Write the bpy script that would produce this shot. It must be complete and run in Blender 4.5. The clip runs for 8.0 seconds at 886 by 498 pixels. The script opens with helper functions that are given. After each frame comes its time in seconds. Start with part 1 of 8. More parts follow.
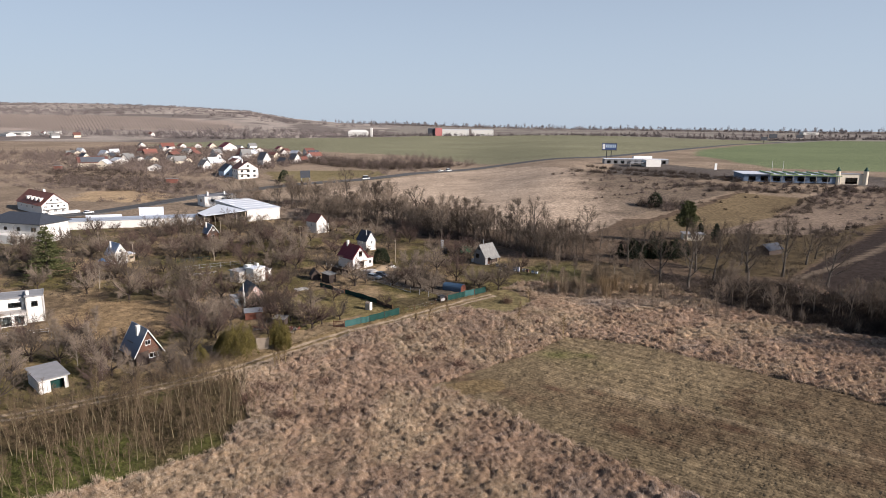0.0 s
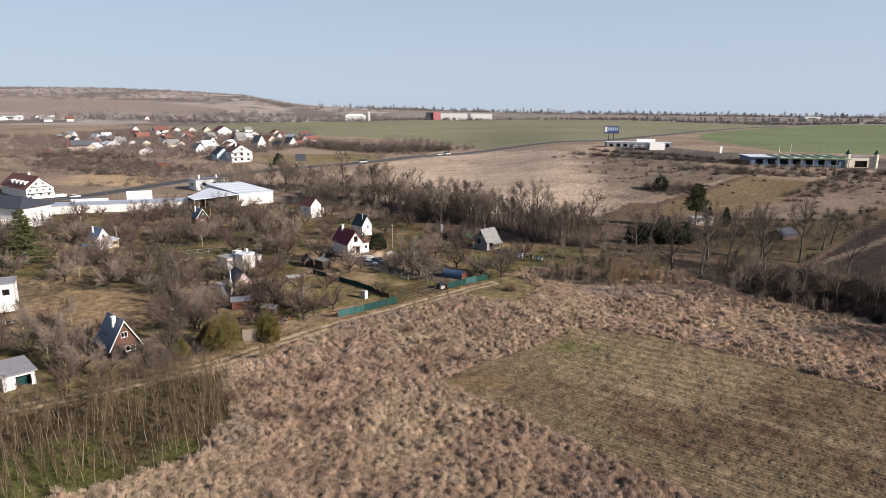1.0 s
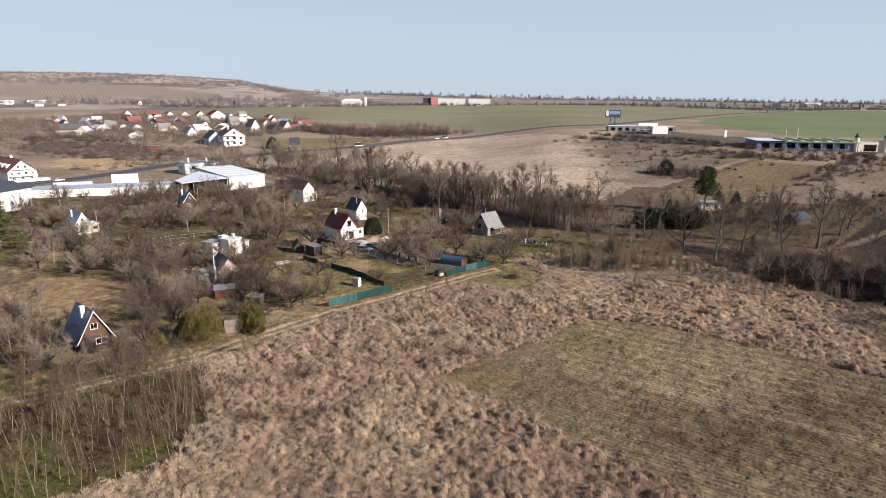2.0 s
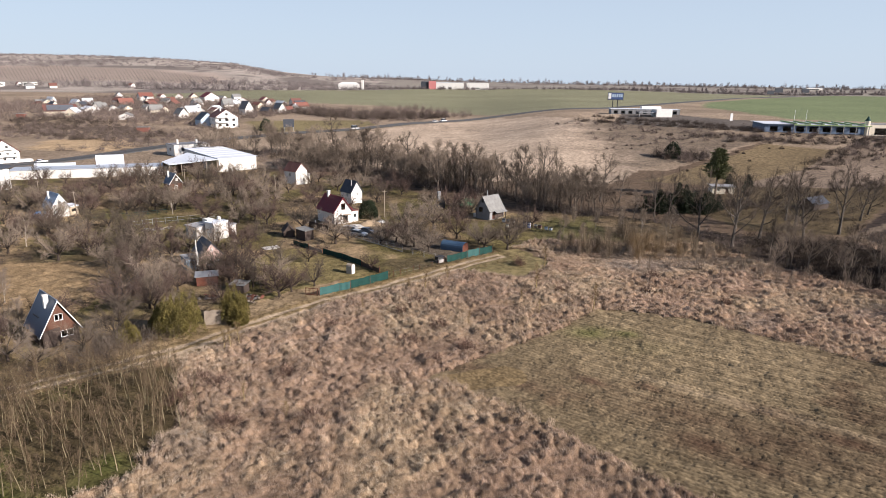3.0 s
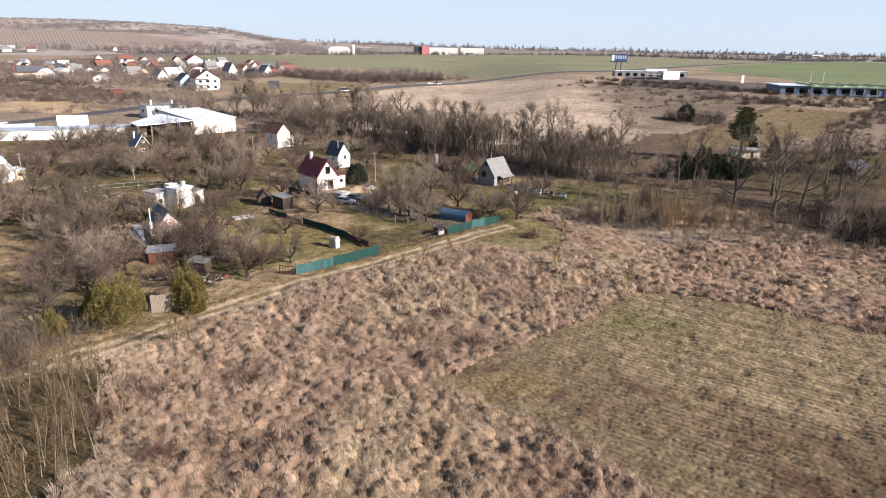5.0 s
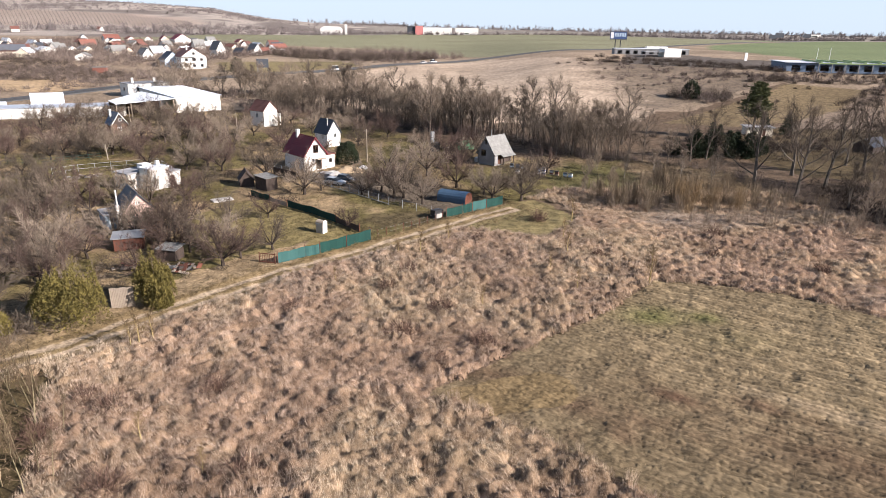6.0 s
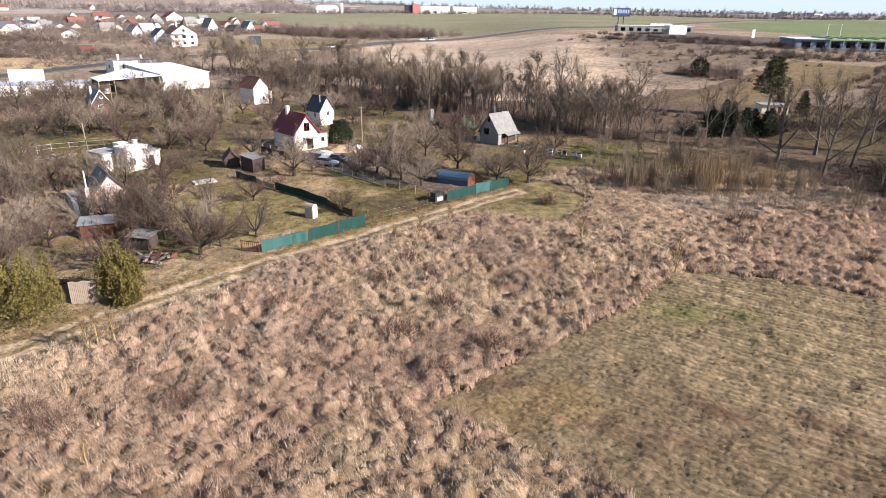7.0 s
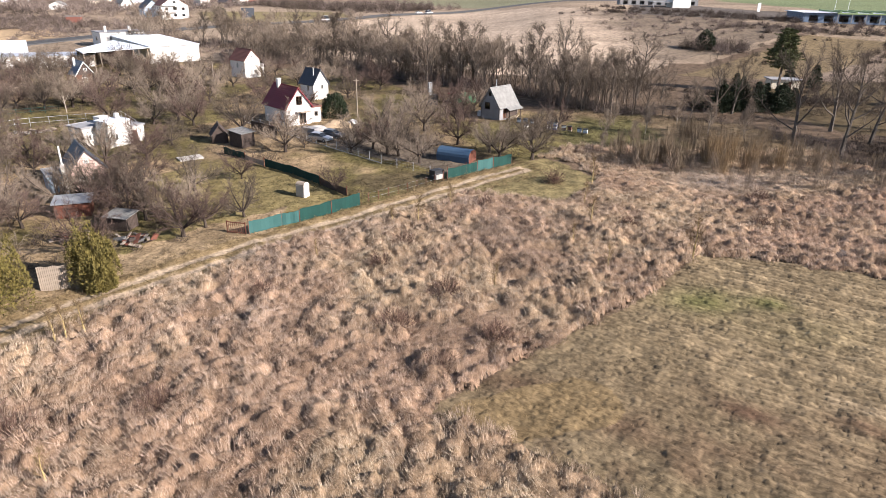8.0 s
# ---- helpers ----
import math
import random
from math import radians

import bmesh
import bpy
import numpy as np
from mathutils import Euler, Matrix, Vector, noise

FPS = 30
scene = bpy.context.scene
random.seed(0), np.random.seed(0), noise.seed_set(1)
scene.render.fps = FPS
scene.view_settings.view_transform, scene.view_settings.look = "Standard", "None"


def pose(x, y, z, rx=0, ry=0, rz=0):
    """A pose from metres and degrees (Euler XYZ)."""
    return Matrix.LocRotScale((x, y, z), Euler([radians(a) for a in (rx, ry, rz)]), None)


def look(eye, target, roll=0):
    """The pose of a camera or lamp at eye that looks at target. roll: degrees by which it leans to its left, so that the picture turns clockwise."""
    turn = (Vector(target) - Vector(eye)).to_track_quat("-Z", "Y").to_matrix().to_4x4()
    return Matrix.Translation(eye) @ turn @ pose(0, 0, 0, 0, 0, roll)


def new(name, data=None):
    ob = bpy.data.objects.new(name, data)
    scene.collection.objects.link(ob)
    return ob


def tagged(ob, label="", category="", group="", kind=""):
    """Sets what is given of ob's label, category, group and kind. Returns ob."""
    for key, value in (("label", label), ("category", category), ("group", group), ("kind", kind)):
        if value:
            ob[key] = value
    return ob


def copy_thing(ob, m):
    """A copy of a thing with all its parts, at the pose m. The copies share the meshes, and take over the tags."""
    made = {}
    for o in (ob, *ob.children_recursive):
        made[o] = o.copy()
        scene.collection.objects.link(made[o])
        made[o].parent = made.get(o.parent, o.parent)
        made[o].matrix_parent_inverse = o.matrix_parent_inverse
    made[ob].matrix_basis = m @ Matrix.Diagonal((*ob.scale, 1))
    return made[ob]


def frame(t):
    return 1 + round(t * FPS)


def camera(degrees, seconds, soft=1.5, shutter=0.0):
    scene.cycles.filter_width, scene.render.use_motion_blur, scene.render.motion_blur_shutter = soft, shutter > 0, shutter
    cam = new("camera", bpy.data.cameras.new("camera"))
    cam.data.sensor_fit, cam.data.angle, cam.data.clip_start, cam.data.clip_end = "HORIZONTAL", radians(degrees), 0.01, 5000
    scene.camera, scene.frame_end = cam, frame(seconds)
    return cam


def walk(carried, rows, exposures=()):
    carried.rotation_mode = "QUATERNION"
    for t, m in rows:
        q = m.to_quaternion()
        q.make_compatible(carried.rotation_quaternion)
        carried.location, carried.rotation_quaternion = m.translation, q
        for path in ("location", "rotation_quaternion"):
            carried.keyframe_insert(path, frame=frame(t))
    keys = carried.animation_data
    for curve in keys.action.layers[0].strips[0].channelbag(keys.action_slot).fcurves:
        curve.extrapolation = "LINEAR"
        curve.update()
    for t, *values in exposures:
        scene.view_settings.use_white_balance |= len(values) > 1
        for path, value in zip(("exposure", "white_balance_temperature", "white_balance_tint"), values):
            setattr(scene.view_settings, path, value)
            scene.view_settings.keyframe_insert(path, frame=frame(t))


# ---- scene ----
cam = camera(69.0, 8.0, soft=0.65)
PATH = [
    (0, (0.771, 0.499, 44.481), (0.766, 2.459, 44.087), 0.4),
    (0.5, (0.574, 5.234, 43.482), (0.57, 7.19, 43.065), 0.4),
    (1, (0.339, 9.942, 42.363), (0.34, 11.894, 41.925), 0.4),
    (1.5, (0.212, 14.667, 41.04), (0.217, 16.614, 40.583), 0.4),
    (3, (-0.467, 29.044, 36.991), (-0.449, 30.976, 36.472), 0.7),
    (3.5, (-0.666, 33.837, 35.75), (-0.645, 35.762, 35.21), 0.8),
    (4, (-0.96, 38.522, 34.322), (-0.933, 40.442, 33.761), 1.0),
    (4.5, (-1.309, 43.339, 33.072), (-1.277, 45.252, 32.488), 0.9),
    (6, (-1.998, 57.817, 28.945), (-1.94, 59.705, 28.288), 0.8),
    (6.5, (-2.091, 62.263, 27.717), (-2.032, 64.142, 27.035), 0.6),
    (7, (-2.252, 66.03, 26.702), (-2.187, 67.899, 25.993), 0.8),
    (7.5, (-2.326, 68.936, 25.89), (-2.256, 70.788, 25.137), 0.9),
    (8, (-2.44, 71.024, 25.324), (-2.366, 72.866, 24.551), 1.0),
]
EXPOSURES = [(0.0, 0.68, 6200, 12), (1.5, 0.79, 6200, 12), (3.5, 1.00, 6210, 12), (4.5, 1.10, 6200, 12), (6.5, 1.31, 6180, 12), (8.0, 1.41, 6150, 12)]
walk(cam, [(t, look(eye, target, roll)) for t, eye, target, roll in PATH], EXPOSURES)

# ---- light ----
SUN_DIR = Vector((0.91 * math.cos(radians(26)), -0.41 * math.cos(radians(26)), math.sin(radians(26)))).normalized()
world = bpy.data.worlds.new("sky")
scene.world = world
world.use_nodes = True
wn = world.node_tree.nodes
sky = wn.new("ShaderNodeTexSky")
sky.sky_type = "NISHITA"
sky.sun_disc = False
sky.sun_elevation = radians(26)
sky.sun_rotation = math.atan2(SUN_DIR.x, SUN_DIR.y)
sky.air_density, sky.dust_density, sky.ozone_density = 1.0, 0.35, 2.5
wn["Background"].inputs["Strength"].default_value = 0.047
veil = wn.new("ShaderNodeMix")
veil.data_type = "RGBA"
haze = wn.new("ShaderNodeMapRange")
haze.interpolation_type = "SMOOTHSTEP"
for key, value in (("From Min", 0.0), ("From Max", 0.6), ("To Min", 0.85), ("To Max", 0.10)):
    haze.inputs[key].default_value = value
upward, split = wn.new("ShaderNodeTexCoord"), wn.new("ShaderNodeSeparateXYZ")
world.node_tree.links.new(upward.outputs["Generated"], split.inputs["Vector"])
world.node_tree.links.new(split.outputs["Z"], haze.inputs["Value"])
world.node_tree.links.new(haze.outputs["Result"], veil.inputs["Factor"])
veil.inputs["B"].default_value = (7.2, 8.3, 9.5, 1)
cool = wn.new("ShaderNodeMix")
cool.data_type, cool.blend_type = "RGBA", "MULTIPLY"
cool.inputs["Factor"].default_value = 1.0
cool.inputs["B"].default_value = (0.84, 0.89, 1.0, 1)
world.node_tree.links.new(sky.outputs["Color"], cool.inputs["A"])
world.node_tree.links.new(cool.outputs["Result"], veil.inputs["A"])
world.node_tree.links.new(veil.outputs["Result"], wn["Background"].inputs["Color"])
sun = new("sun", bpy.data.lights.new("sun", "SUN"))
sun.data.energy, sun.data.angle, sun.data.color = 5.0, radians(0.6), (1.0, 0.89, 0.79)
sun.rotation_euler = (-SUN_DIR).to_track_quat("-Z", "Y").to_euler()

# ---- materials ----
def mat(name, base, second=None, rough=0.85, scale=3.0, fine=25.0, amount=0.5, bump=0.2, dist=0.02, metallic=0.0, per_object=0.0, per_island=0.0, attribute="", stretch=None, grain_turn=0.0):
    """A procedural surface: two tones mixed by coarse and fine noise at world size, with relief."""
    m = bpy.data.materials.new(name)
    m.use_nodes = True
    n, ln = m.node_tree.nodes, m.node_tree.links
    bsdf = n["Principled BSDF"]
    bsdf.inputs["Roughness"].default_value = rough
    bsdf.inputs["Metallic"].default_value = metallic
    bsdf.inputs["Specular IOR Level"].default_value = 0.05 if rough >= 0.95 or attribute else 0.3
    second = second or tuple(c * 0.6 for c in base)
    geo = n.new("ShaderNodeNewGeometry")
    where = geo.outputs["Position"]
    if stretch:
        spin = n.new("ShaderNodeVectorRotate"); spin.rotation_type = "Z_AXIS"
        spin.inputs["Angle"].default_value = radians(grain_turn)
        sm = n.new("ShaderNodeVectorMath"); sm.operation = "MULTIPLY"
        sm.inputs[1].default_value = stretch
        ln.new(where, spin.inputs["Vector"])
        ln.new(spin.outputs["Vector"], sm.inputs[0])
        where = sm.outputs["Vector"]
    a, b = n.new("ShaderNodeTexNoise"), n.new("ShaderNodeTexNoise")
    for tex, s in ((a, scale), (b, fine)):
        tex.inputs["Scale"].default_value = s
        tex.inputs["Detail"].default_value = 5
        ln.new(where, tex.inputs["Vector"])
    add = n.new("ShaderNodeMath"); add.operation = "ADD"
    ln.new(a.outputs["Fac"], add.inputs[0]); ln.new(b.outputs["Fac"], add.inputs[1])
    span = n.new("ShaderNodeMapRange")
    span.inputs["From Min"].default_value, span.inputs["From Max"].default_value = 0.7, 1.3
    span.inputs["To Min"].default_value, span.inputs["To Max"].default_value = 0.0, amount
    ln.new(add.outputs[0], span.inputs["Value"])
    mix = n.new("ShaderNodeMix"); mix.data_type = "RGBA"
    mix.inputs["A"].default_value, mix.inputs["B"].default_value = (*base, 1), (*second, 1)
    ln.new(span.outputs["Result"], mix.inputs["Factor"])
    colour = mix.outputs["Result"]
    if attribute:
        at = n.new("ShaderNodeAttribute"); at.attribute_name = attribute
        mul = n.new("ShaderNodeMix"); mul.data_type = "RGBA"; mul.blend_type = "MULTIPLY"
        mul.inputs["Factor"].default_value = 1.0
        ln.new(colour, mul.inputs["A"]); ln.new(at.outputs["Color"], mul.inputs["B"])
        colour = mul.outputs["Result"]
    for strength, source in ((per_object, "object"), (per_island, "island")):
        if strength:
            if source == "object":
                rnd = n.new("ShaderNodeObjectInfo").outputs["Random"]
            else:
                rnd = geo.outputs["Random Per Island"]
            hsv = n.new("ShaderNodeHueSaturation")
            r2 = n.new("ShaderNodeMapRange")
            r2.inputs["To Min"].default_value, r2.inputs["To Max"].default_value = 1 - strength, 1 + strength
            ln.new(rnd, r2.inputs["Value"]); ln.new(r2.outputs["Result"], hsv.inputs["Value"]); ln.new(colour, hsv.inputs["Color"])
            colour = hsv.outputs["Color"]
    ln.new(colour, bsdf.inputs["Base Color"])
    if bump:
        bp = n.new("ShaderNodeBump")
        bp.inputs["Strength"].default_value, bp.inputs["Distance"].default_value = bump, dist
        ln.new(b.outputs["Fac"], bp.inputs["Height"]); ln.new(bp.outputs["Normal"], bsdf.inputs["Normal"])
    return m


def glass_mat(name):
    m = bpy.data.materials.new(name)
    m.use_nodes = True
    bsdf = m.node_tree.nodes["Principled BSDF"]
    bsdf.inputs["Base Color"].default_value = (0.75, 0.82, 0.85, 1)
    bsdf.inputs["Roughness"].default_value = 0.04
    bsdf.inputs["Transmission Weight"].default_value = 1.0
    bsdf.inputs["IOR"].default_value = 1.45
    return m


GLASS = glass_mat("window_glass")
PLASTER = mat("white_plaster", (0.70, 0.68, 0.64), (0.54, 0.52, 0.48), 0.9, 0.6, 8, 0.5, 0.15)
PLASTER_GREY = mat("grey_plaster", (0.27, 0.27, 0.275), (0.18, 0.175, 0.17), 0.9, 0.8, 8, 0.7, 0.2)
PLASTER_PINK = mat("pink_plaster", (0.62, 0.44, 0.38), (0.50, 0.36, 0.31), 0.9, 0.8, 8, 0.6, 0.2)
PLASTER_CREAM = mat("cream_plaster", (0.66, 0.60, 0.48), (0.55, 0.48, 0.38), 0.9, 0.5, 8, 0.6, 0.15)
PLASTER_BLUE = mat("pale_blue_plaster", (0.42, 0.52, 0.62), (0.34, 0.43, 0.52), 0.9, 0.5, 8, 0.6, 0.15)
ROOF_RED = mat("red_roof_tile", (0.19, 0.022, 0.03), (0.12, 0.018, 0.022), 0.6, 0.8, 12, 0.7, 0.2)
ROOF_BRICK = mat("orange_red_roof_tile", (0.21, 0.085, 0.062), (0.14, 0.06, 0.047), 0.7, 0.8, 12, 0.7, 0.2)
ROOF_BROWN = mat("brown_roof_tile", (0.16, 0.07, 0.055), (0.10, 0.05, 0.04), 0.7, 0.8, 12, 0.7, 0.2)
ROOF_DARK = mat("dark_slate_roof", (0.055, 0.06, 0.075), (0.035, 0.04, 0.045), 0.55, 0.8, 12, 0.7, 0.2)
ROOF_BLUE = mat("blue_grey_sheet_roof", (0.115, 0.155, 0.21), (0.085, 0.115, 0.155), 0.45, 0.5, 9, 0.8, 0.15)
# blue lightened, the sky's reflection being part of this base colour
ROOF_BLUE2 = mat("bright_blue_sheet_roof", (0.28, 0.36, 0.46), (0.21, 0.28, 0.37), 0.42, 0.5, 9, 0.8, 0.15)
ROOF_GREY = mat("weathered_grey_roof", (0.25, 0.245, 0.235), (0.13, 0.13, 0.12), 0.8, 1.2, 14, 0.9, 0.3)
ROOF_WHITE = mat("white_roof_membrane", (0.60, 0.63, 0.67), (0.46, 0.49, 0.53), 0.6, 0.15, 3, 0.5, 0.1)
ROOF_PALE = mat("pale_blue_grey_roof", (0.36, 0.40, 0.46), (0.27, 0.30, 0.35), 0.6, 0.12, 2, 0.7, 0.1)
ROOF_BITUMEN = mat("grey_bitumen_felt", (0.28, 0.28, 0.29), (0.18, 0.18, 0.18), 0.9, 0.7, 12, 0.8, 0.25)
WOOD_DARK = mat("dark_weathered_boards", (0.075, 0.055, 0.045), (0.04, 0.03, 0.026), 0.85, 2.0, 30, 0.8, 0.3)
WOOD_BROWN = mat("brown_stained_boards", (0.115, 0.055, 0.036), (0.08, 0.035, 0.02), 0.7, 2.0, 30, 0.8, 0.3)
WOOD_GREY = mat("greyed_timber", (0.34, 0.28, 0.22), (0.22, 0.18, 0.14), 0.9, 2.0, 30, 0.8, 0.3)
WOOD_PALE = mat("pale_timber", (0.45, 0.38, 0.28), (0.33, 0.27, 0.19), 0.9, 2.0, 30, 0.8, 0.3)
WHITE_PAINT = mat("white_paint", (0.80, 0.80, 0.78), (0.68, 0.67, 0.64), 0.6, 2, 20, 0.5, 0.1)
DARK_METAL = mat("dark_metal", (0.06, 0.06, 0.065), (0.04, 0.04, 0.04), 0.5, 2, 20, 0.5, 0.1, metallic=0.6)
RUST = mat("rusty_metal", (0.17, 0.06, 0.035), (0.08, 0.036, 0.028), 0.8, 3, 25, 0.8, 0.3)
STEEL = mat("galvanised_steel", (0.42, 0.43, 0.44), (0.32, 0.33, 0.34), 0.5, 3, 25, 0.6, 0.1, metallic=0.5)
CONCRETE = mat("concrete", (0.42, 0.40, 0.37), (0.30, 0.28, 0.26), 0.9, 0.6, 10, 0.7, 0.2)
MESH_GREEN = mat("green_shade_net", (0.004, 0.042, 0.034), (0.003, 0.028, 0.023), 0.7, 0.7, 14, 0.8, 0.2)
MESH_PALE = mat("faded_green_shade_net", (0.035, 0.098, 0.092), (0.02, 0.072, 0.068), 0.7, 0.7, 14, 0.8, 0.2)
TARP_BLUE = mat("blue_tarpaulin", (0.06, 0.11, 0.18), (0.04, 0.065, 0.10), 0.45, 0.8, 10, 0.7, 0.2)
ASPHALT = mat("asphalt", (0.075, 0.073, 0.072), (0.05, 0.05, 0.05), 0.85, 0.3, 6, 0.7, 0.15)
SAND = mat("sand_heap", (0.46, 0.35, 0.23), (0.34, 0.25, 0.16), 0.95, 1.2, 15, 0.7, 0.4, 0.05)
BARK = mat("grey_brown_bark", (0.24, 0.195, 0.155), (0.06, 0.05, 0.043), 0.95, 2.5, 20, 0.9, 0.4, 0.03, per_object=0.2)
BARK_PALE = mat("pale_bark", (0.36, 0.31, 0.25), (0.20, 0.17, 0.14), 0.95, 2.5, 20, 0.9, 0.3, 0.03, per_object=0.2)
BARK_DARK = mat("dark_fruit_bark", (0.075, 0.058, 0.047), (0.038, 0.031, 0.027), 0.95, 2.5, 20, 0.9, 0.4, 0.03, per_object=0.2)
BARK_GREY = mat("pale_grey_limbs", (0.15, 0.128, 0.108), (0.055, 0.047, 0.04), 0.95, 1.2, 9, 1.0, 0.4, 0.03, per_object=0.2)
BUSH_RED = mat("reddish_brown_bush", (0.135, 0.084, 0.064), (0.075, 0.047, 0.038), 0.95, 0.6, 6, 0.8, 0, per_island=0.25)
BARK_YELLOW = mat("yellow_sapling_bark", (0.44, 0.34, 0.16), (0.28, 0.21, 0.10), 0.95, 2.5, 20, 0.8, 0.3, 0.02, per_object=0.2)
BARK_POLE = mat("olive_grey_bark", (0.26, 0.215, 0.13), (0.13, 0.108, 0.07), 0.95, 2.5, 20, 0.9, 0.3, 0.03, per_object=0.25)
TWIG = mat("bare_twigs", (0.135, 0.107, 0.082), (0.072, 0.058, 0.047), 0.95, 0.6, 6, 0.8, 0, per_object=0.22)
TWIG_MAUVE = mat("reddish_bare_twigs", (0.118, 0.082, 0.068), (0.066, 0.047, 0.04), 0.95, 0.6, 6, 0.8, 0, per_object=0.22)
TWIG_PALE = mat("pale_bare_twigs", (0.25, 0.198, 0.152), (0.145, 0.115, 0.09), 0.95, 0.6, 6, 0.8, 0, per_object=0.22)
TWIG_OLIVE = mat("olive_bare_twigs", (0.15, 0.108, 0.068), (0.078, 0.057, 0.038), 0.95, 0.6, 6, 0.8, 0, per_object=0.2, per_island=0.2)
SCRUB = mat("fallow_shoots", (0.24, 0.185, 0.125), (0.13, 0.10, 0.072), 0.95, 0.6, 6, 0.8, 0, per_object=0.15, per_island=0.25)
TWIG_AMBER = mat("amber_willow_shoots", (0.205, 0.142, 0.08), (0.13, 0.094, 0.056), 0.95, 0.6, 6, 0.8, 0, per_object=0.15, per_island=0.25)
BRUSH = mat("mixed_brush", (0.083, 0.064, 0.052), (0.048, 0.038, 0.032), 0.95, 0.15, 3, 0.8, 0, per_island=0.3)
# brush colour with the belt's shade put into it
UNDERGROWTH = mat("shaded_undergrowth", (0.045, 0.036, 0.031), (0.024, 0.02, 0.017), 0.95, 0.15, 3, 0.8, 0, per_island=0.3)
# two paler brush tones with distance haze mixed into the colour
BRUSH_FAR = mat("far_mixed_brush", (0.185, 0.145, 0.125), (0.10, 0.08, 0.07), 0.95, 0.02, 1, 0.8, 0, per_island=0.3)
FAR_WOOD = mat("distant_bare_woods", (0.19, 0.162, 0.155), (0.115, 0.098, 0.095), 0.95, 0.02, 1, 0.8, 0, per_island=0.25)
NEEDLE = mat("dark_green_needles", (0.026, 0.036, 0.015), (0.015, 0.022, 0.011), 0.8, 0.8, 8, 0.8, 0, per_island=0.3)
NEEDLE_BRIGHT = mat("mid_green_needles", (0.095, 0.10, 0.036), (0.045, 0.053, 0.02), 0.8, 0.8, 8, 0.8, 0, per_island=0.3)
THUJA = mat("yellow_green_scale_leaves", (0.165, 0.13, 0.033), (0.06, 0.052, 0.016), 0.8, 0.9, 8, 0.8, 0, per_island=0.22)
REED = mat("dry_reed", (1.0, 1.0, 1.0), (0.80, 0.76, 0.72), 0.9, 0.5, 8, 0.8, 0, per_island=0.06, attribute="tint")
REED_MAT = mat("matted_dry_reed", (1.2, 1.19, 1.17), (0.42, 0.40, 0.38), 0.95, 2.2, 11.0, 1.0, 0.9, 0.10, attribute="tint", stretch=(1.0, 1.0, 0.3))
TURF = mat("matted_stubble", (1.3, 1.28, 1.22), (0.62, 0.60, 0.57), 0.95, 2.6, 7.5, 1.0, 0.8, 0.05, attribute="tint", stretch=(0.4, 1.15, 1.0), grain_turn=33.5)
GRASS = mat("dry_grass", (1.0, 1.0, 1.0), (0.8, 0.78, 0.7), 0.9, 0.5, 8, 0.8, 0, per_island=0.25, attribute="tint")
SOIL = mat("ground_cover", (1.35, 1.32, 1.26), (0.42, 0.41, 0.40), 0.95, 0.7, 3.2, 1.0, 0.9, 0.16, attribute="tint")

# ---- terrain ----
PROFILE_Y = (-400, 100, 133, 160, 190, 265, 310, 460, 490, 730, 900)
PROFILE_Z = (-2.4, -2.4, -1.9, -1.3, -0.9, -1.5, -1.5, 1.5, 4.0, 5.5, 6.5)
RIDGE_B = (-1.2, -0.69, -0.50, -0.40, -0.30, -0.235, -0.16, 0.0, 0.2, 0.5, 0.72, 1.2)
RIDGE_Z = (98, 91, 89, 82, 68, 43, 29, 21, 14, 11, 10, 9)
TERRACE_Y, TERRACE_Z = (285, 340, 400, 460, 500, 700, 900, 2400), (0, 3.5, 8.5, 9.5, 8, 6.5, 5.5, 0)


def land(x, y):
    """Height of the bare land: a low wetland, a gently rising plain and hills behind it."""
    x, y = np.asarray(x, float), np.asarray(y, float)
    z = np.interp(y, PROFILE_Y, PROFILE_Z)
    z = z + 0.012 * np.clip(x + 20, -50, 80) * np.clip((165 - y) / 35, 0, 1)
    k = np.clip((y - 900) / 1500, 0, 1)
    k = k * k * (3 - 2 * k)
    side = np.clip((x / np.maximum(y, 1) - 0.03) / 0.17, 0, 1)
    z = z + np.interp(y, TERRACE_Y, TERRACE_Z) * side * side * (3 - 2 * side)
    return z + k * (np.interp(x / np.maximum(y, 1), RIDGE_B, RIDGE_Z) - 6.5) - 0.03 * np.clip(y - 2450, 0, None)



def lattice(x, y, size, seed):
    """Smooth value noise in 0..1 with cells of the given size."""
    table = np.random.RandomState(seed).rand(64, 64)
    u, v = np.asarray(x) / size + 1000.37, np.asarray(y) / size + 1000.71
    i, j = np.floor(u).astype(int), np.floor(v).astype(int)
    f, g = u - i, v - j
    f, g = f * f * (3 - 2 * f), g * g * (3 - 2 * g)
    a, b = table[i % 64, j % 64], table[(i + 1) % 64, j % 64]
    c, d = table[i % 64, (j + 1) % 64], table[(i + 1) % 64, (j + 1) % 64]
    return (a * (1 - f) + b * f) * (1 - g) + (c * (1 - f) + d * f) * g


def fbm(x, y, size, seed):
    return 0.5 * lattice(x, y, size, seed) + 0.3 * lattice(x, y, size * 0.43, seed + 1) + 0.2 * lattice(x, y, size * 0.19, seed + 2)


def inside(x, y, poly):
    """Which points lie in a polygon."""
    hit = np.zeros(np.shape(x), bool)
    for (x0, y0), (x1, y1) in zip(poly, poly[1:] + poly[:1]):
        if y0 != y1:
            hit ^= ((y0 > y) != (y1 > y)) & (x < (x1 - x0) * (y - y0) / (y1 - y0) + x0)
    return hit


